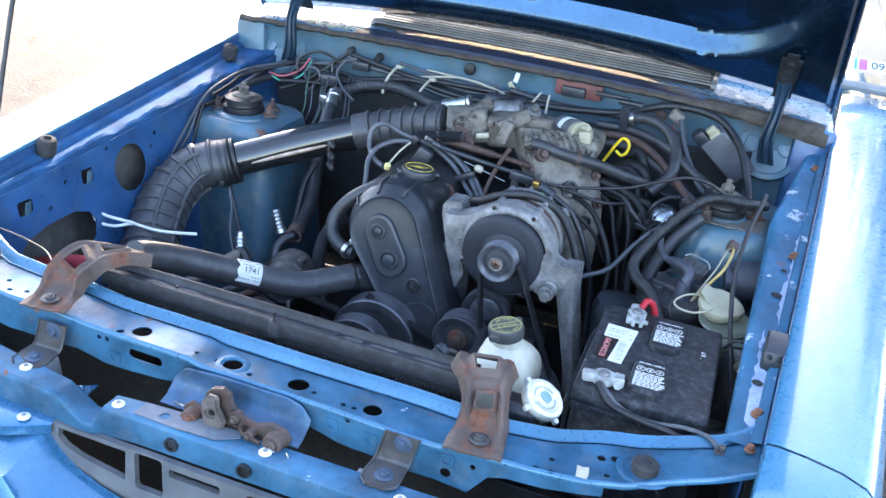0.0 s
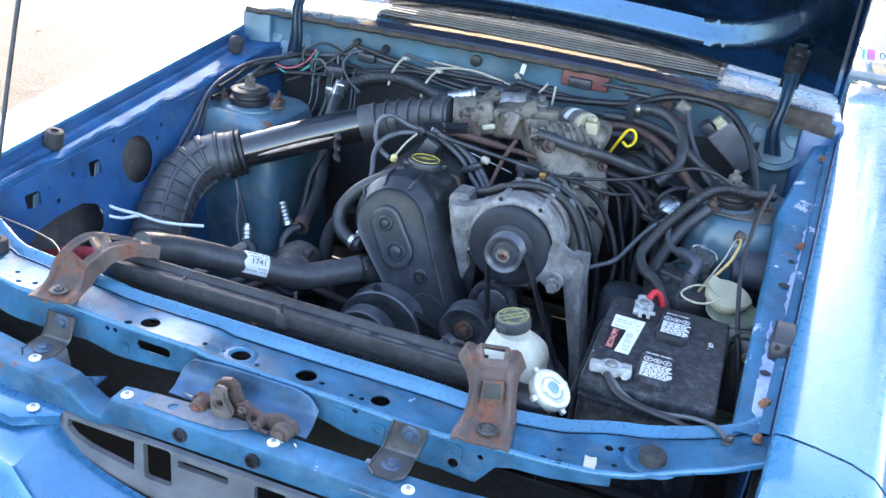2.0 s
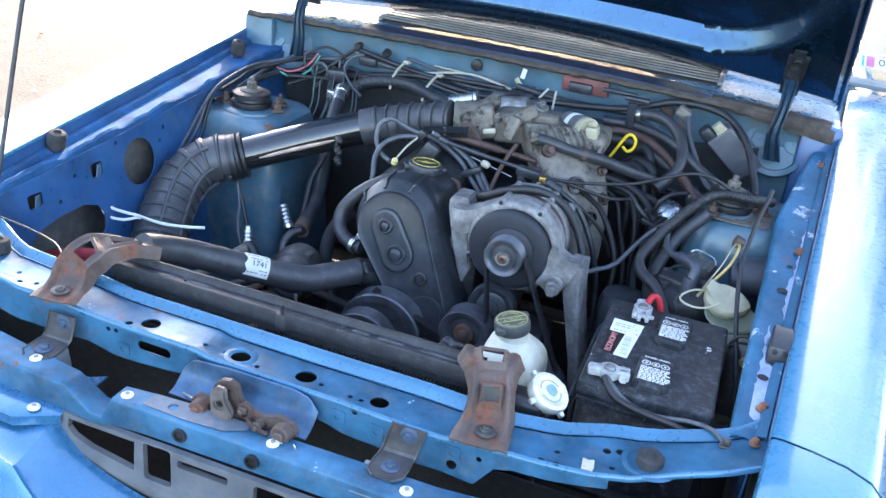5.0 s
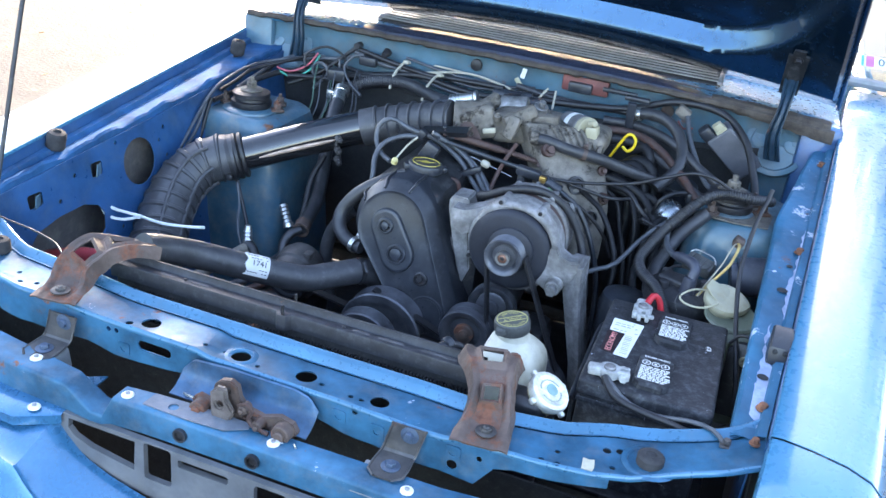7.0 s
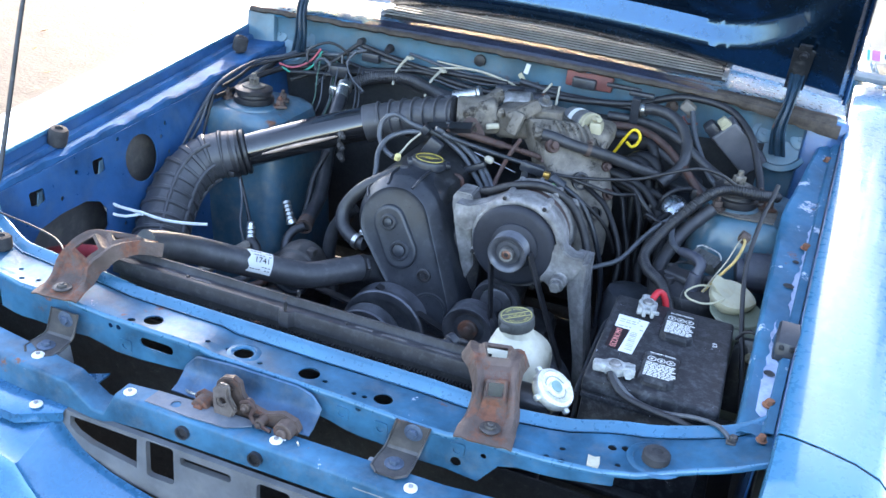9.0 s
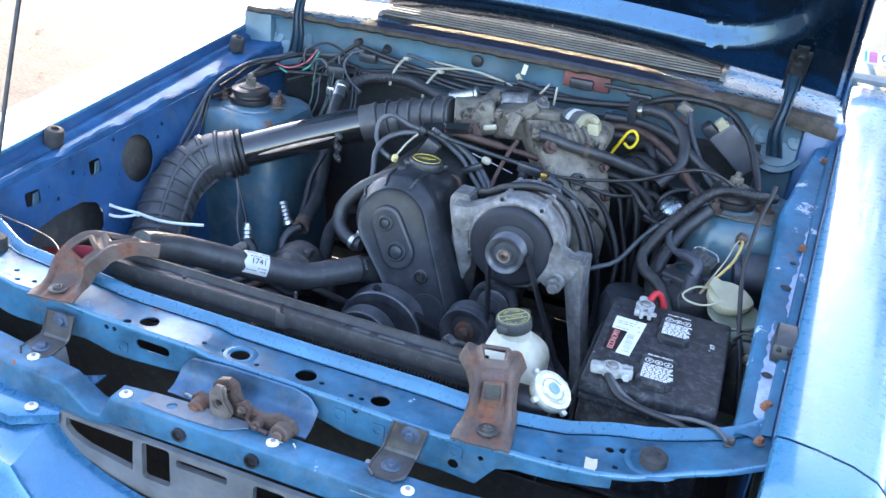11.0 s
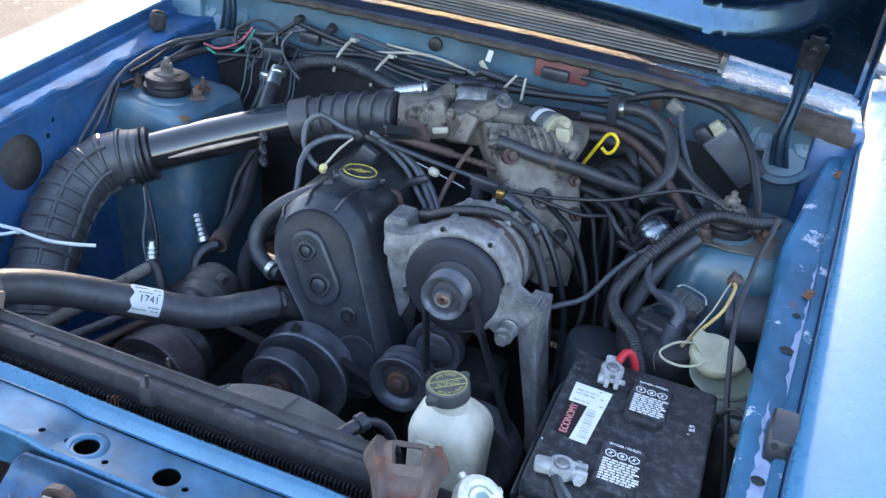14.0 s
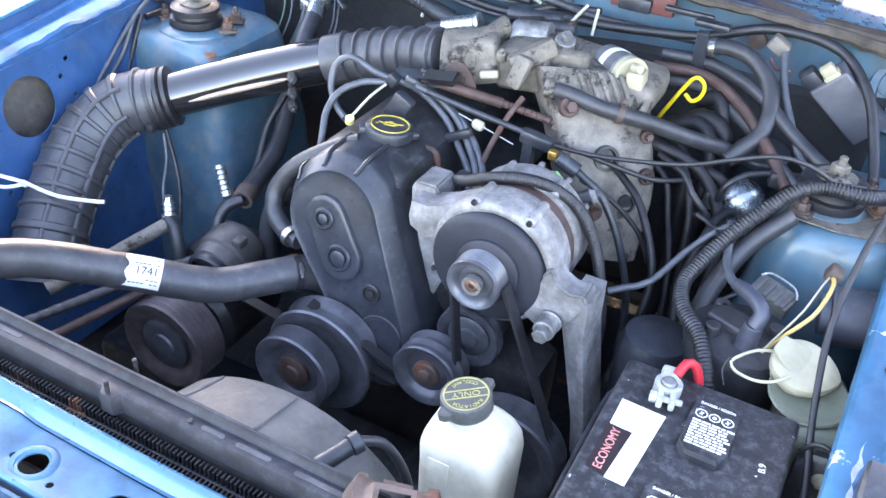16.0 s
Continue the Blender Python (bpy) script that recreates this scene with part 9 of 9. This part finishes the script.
for x, z, r in ((-0.080, 0.746, 0.014), (0.058, 0.751, 0.015), (0.020, 0.752, 0.008), (-0.004, 0.772, 0.007)):
    bm = B()
    cyl(bm, (x, -0.064, z), (x, -0.084, z), r)
    cyl(bm, (x, -0.082, z), (x, -0.089, z), r * 0.55)
    part("pivot", bm, M_RUST, latch)
bm = B()
tube(bm, [(-0.012, -0.078, 0.776), (0.004, -0.082, 0.786), (0.012, -0.082, 0.776), (0.006, -0.082, 0.764), (0.012, -0.082, 0.752), (0.04, -0.084, 0.748)], 0.0032, 8)
part("spring", bm, M_RUSTROD, latch)
bm = B()
tube(bm, [(0.060, -0.086, 0.746), (0.076, -0.088, 0.738), (0.088, -0.088, 0.742), (0.084, -0.088, 0.750)], 0.0018, 6)
part("wire_end", bm, M_ZINC, latch)
bm = B()
tube(bm, [(-0.094, -0.07, 0.756), (-0.112, -0.062, 0.750), (-0.128, -0.05, 0.742)], 0.002, 6)
part("release_wire", bm, M_ZINC, latch)

# liners seen through the openings in the inner wings, and the shaded lower bay
for s in (-1, 1):
    bm = B()
    secs = [[Vector((s * x, y, min(z, ledge_z(y, s) - 0.018))) for y in (0.20, 0.4, 0.66, 0.72)] for x, z in ((0.696, 0.855), (0.706, 0.78), (0.715, 0.60), (0.715, 0.42))]
    loft(bm, secs)
    thicken(bm, 0.003)
    tagged(put("wing_liner", bm, material("liner_plastic", (0.095, 0.088, 0.088), 0.6, 0, 0.2, 12, 0.05, dust=(DUST, 0.4))), "grey-brown plastic liner inside the wing", "liner", "wing liners")
bm = B()
box(bm, (0.0, 0.55, 0.33), (1.1, 0.10, 0.10), 0.02)
tagged(put("crossmember", bm, M_BLACKMETAL), "black steel crossmember under the engine", "crossmember")
bm = B()
lathe(bm, [(0.02, 0), (0.05, 0.005), (0.052, 0.12), (0.045, 0.14), (0.03, 0.145)], Matrix.Translation((0.435, 0.62, 0.62)), 24)
tagged(put("starter_relay", bm, M_PLASTIC), "black round unit beside the engine", "relay")
bm = B()
for k, (x, y, z, sx, sy, sz) in enumerate(((0.40, 0.75, 0.55, 0.08, 0.18, 0.12), (0.50, 0.80, 0.62, 0.06, 0.1, 0.1))):
    box(bm, (x, y, z), (sx, sy, sz), 0.02)
tagged(put("exhaust_shield", bm, M_STEEL_DARK), "dark steel bracketry low beside the engine", "bracket")

hose("corner_wire", [(-0.66, 0.130, 0.838), (-0.600, 0.111, 0.846), (-0.540, 0.101, 0.847), (-0.481, 0.089, 0.843), (-0.455, 0.075, 0.835)], 0.0016, M_RUBBER, "thin grey wire lying across the beam's corner", "wire")

# dead leaves on the ground under the bay
rr = random.Random(3)
bm = B()
for k in range(900):
    x, y = rr.uniform(-1.0, 1.0), rr.uniform(0.0, 1.6)
    if k > 600:
        x, y = rr.uniform(-6, -1.2), rr.uniform(0.5, 7)
    a, L = rr.uniform(0, 6.28), rr.uniform(0.012, 0.03)
    c = Vector((x, y, 0.006 + rr.uniform(0, 0.02)))
    u = Vector((math.cos(a), math.sin(a), rr.uniform(-0.4, 0.4))) * L
    v = Vector((-math.sin(a), math.cos(a), rr.uniform(-0.4, 0.4))) * L * 0.5
    vs = [bm.verts.new(p) for p in (c - u, c - u * 0.2 + v, c + u, c - u * 0.2 - v, c + Vector((0, 0, 0.004)))]
    for i in range(4):
        bm.faces.new((vs[i], vs[(i + 1) % 4], vs[4]))
tagged(put("fallen_leaves", bm, material("dead_leaf", (0.30, 0.15, 0.05), 0.7, 0, 0.5, 6, 0.1)), "scattered brown dead leaves on the ground", "leaves", kind="stuff")
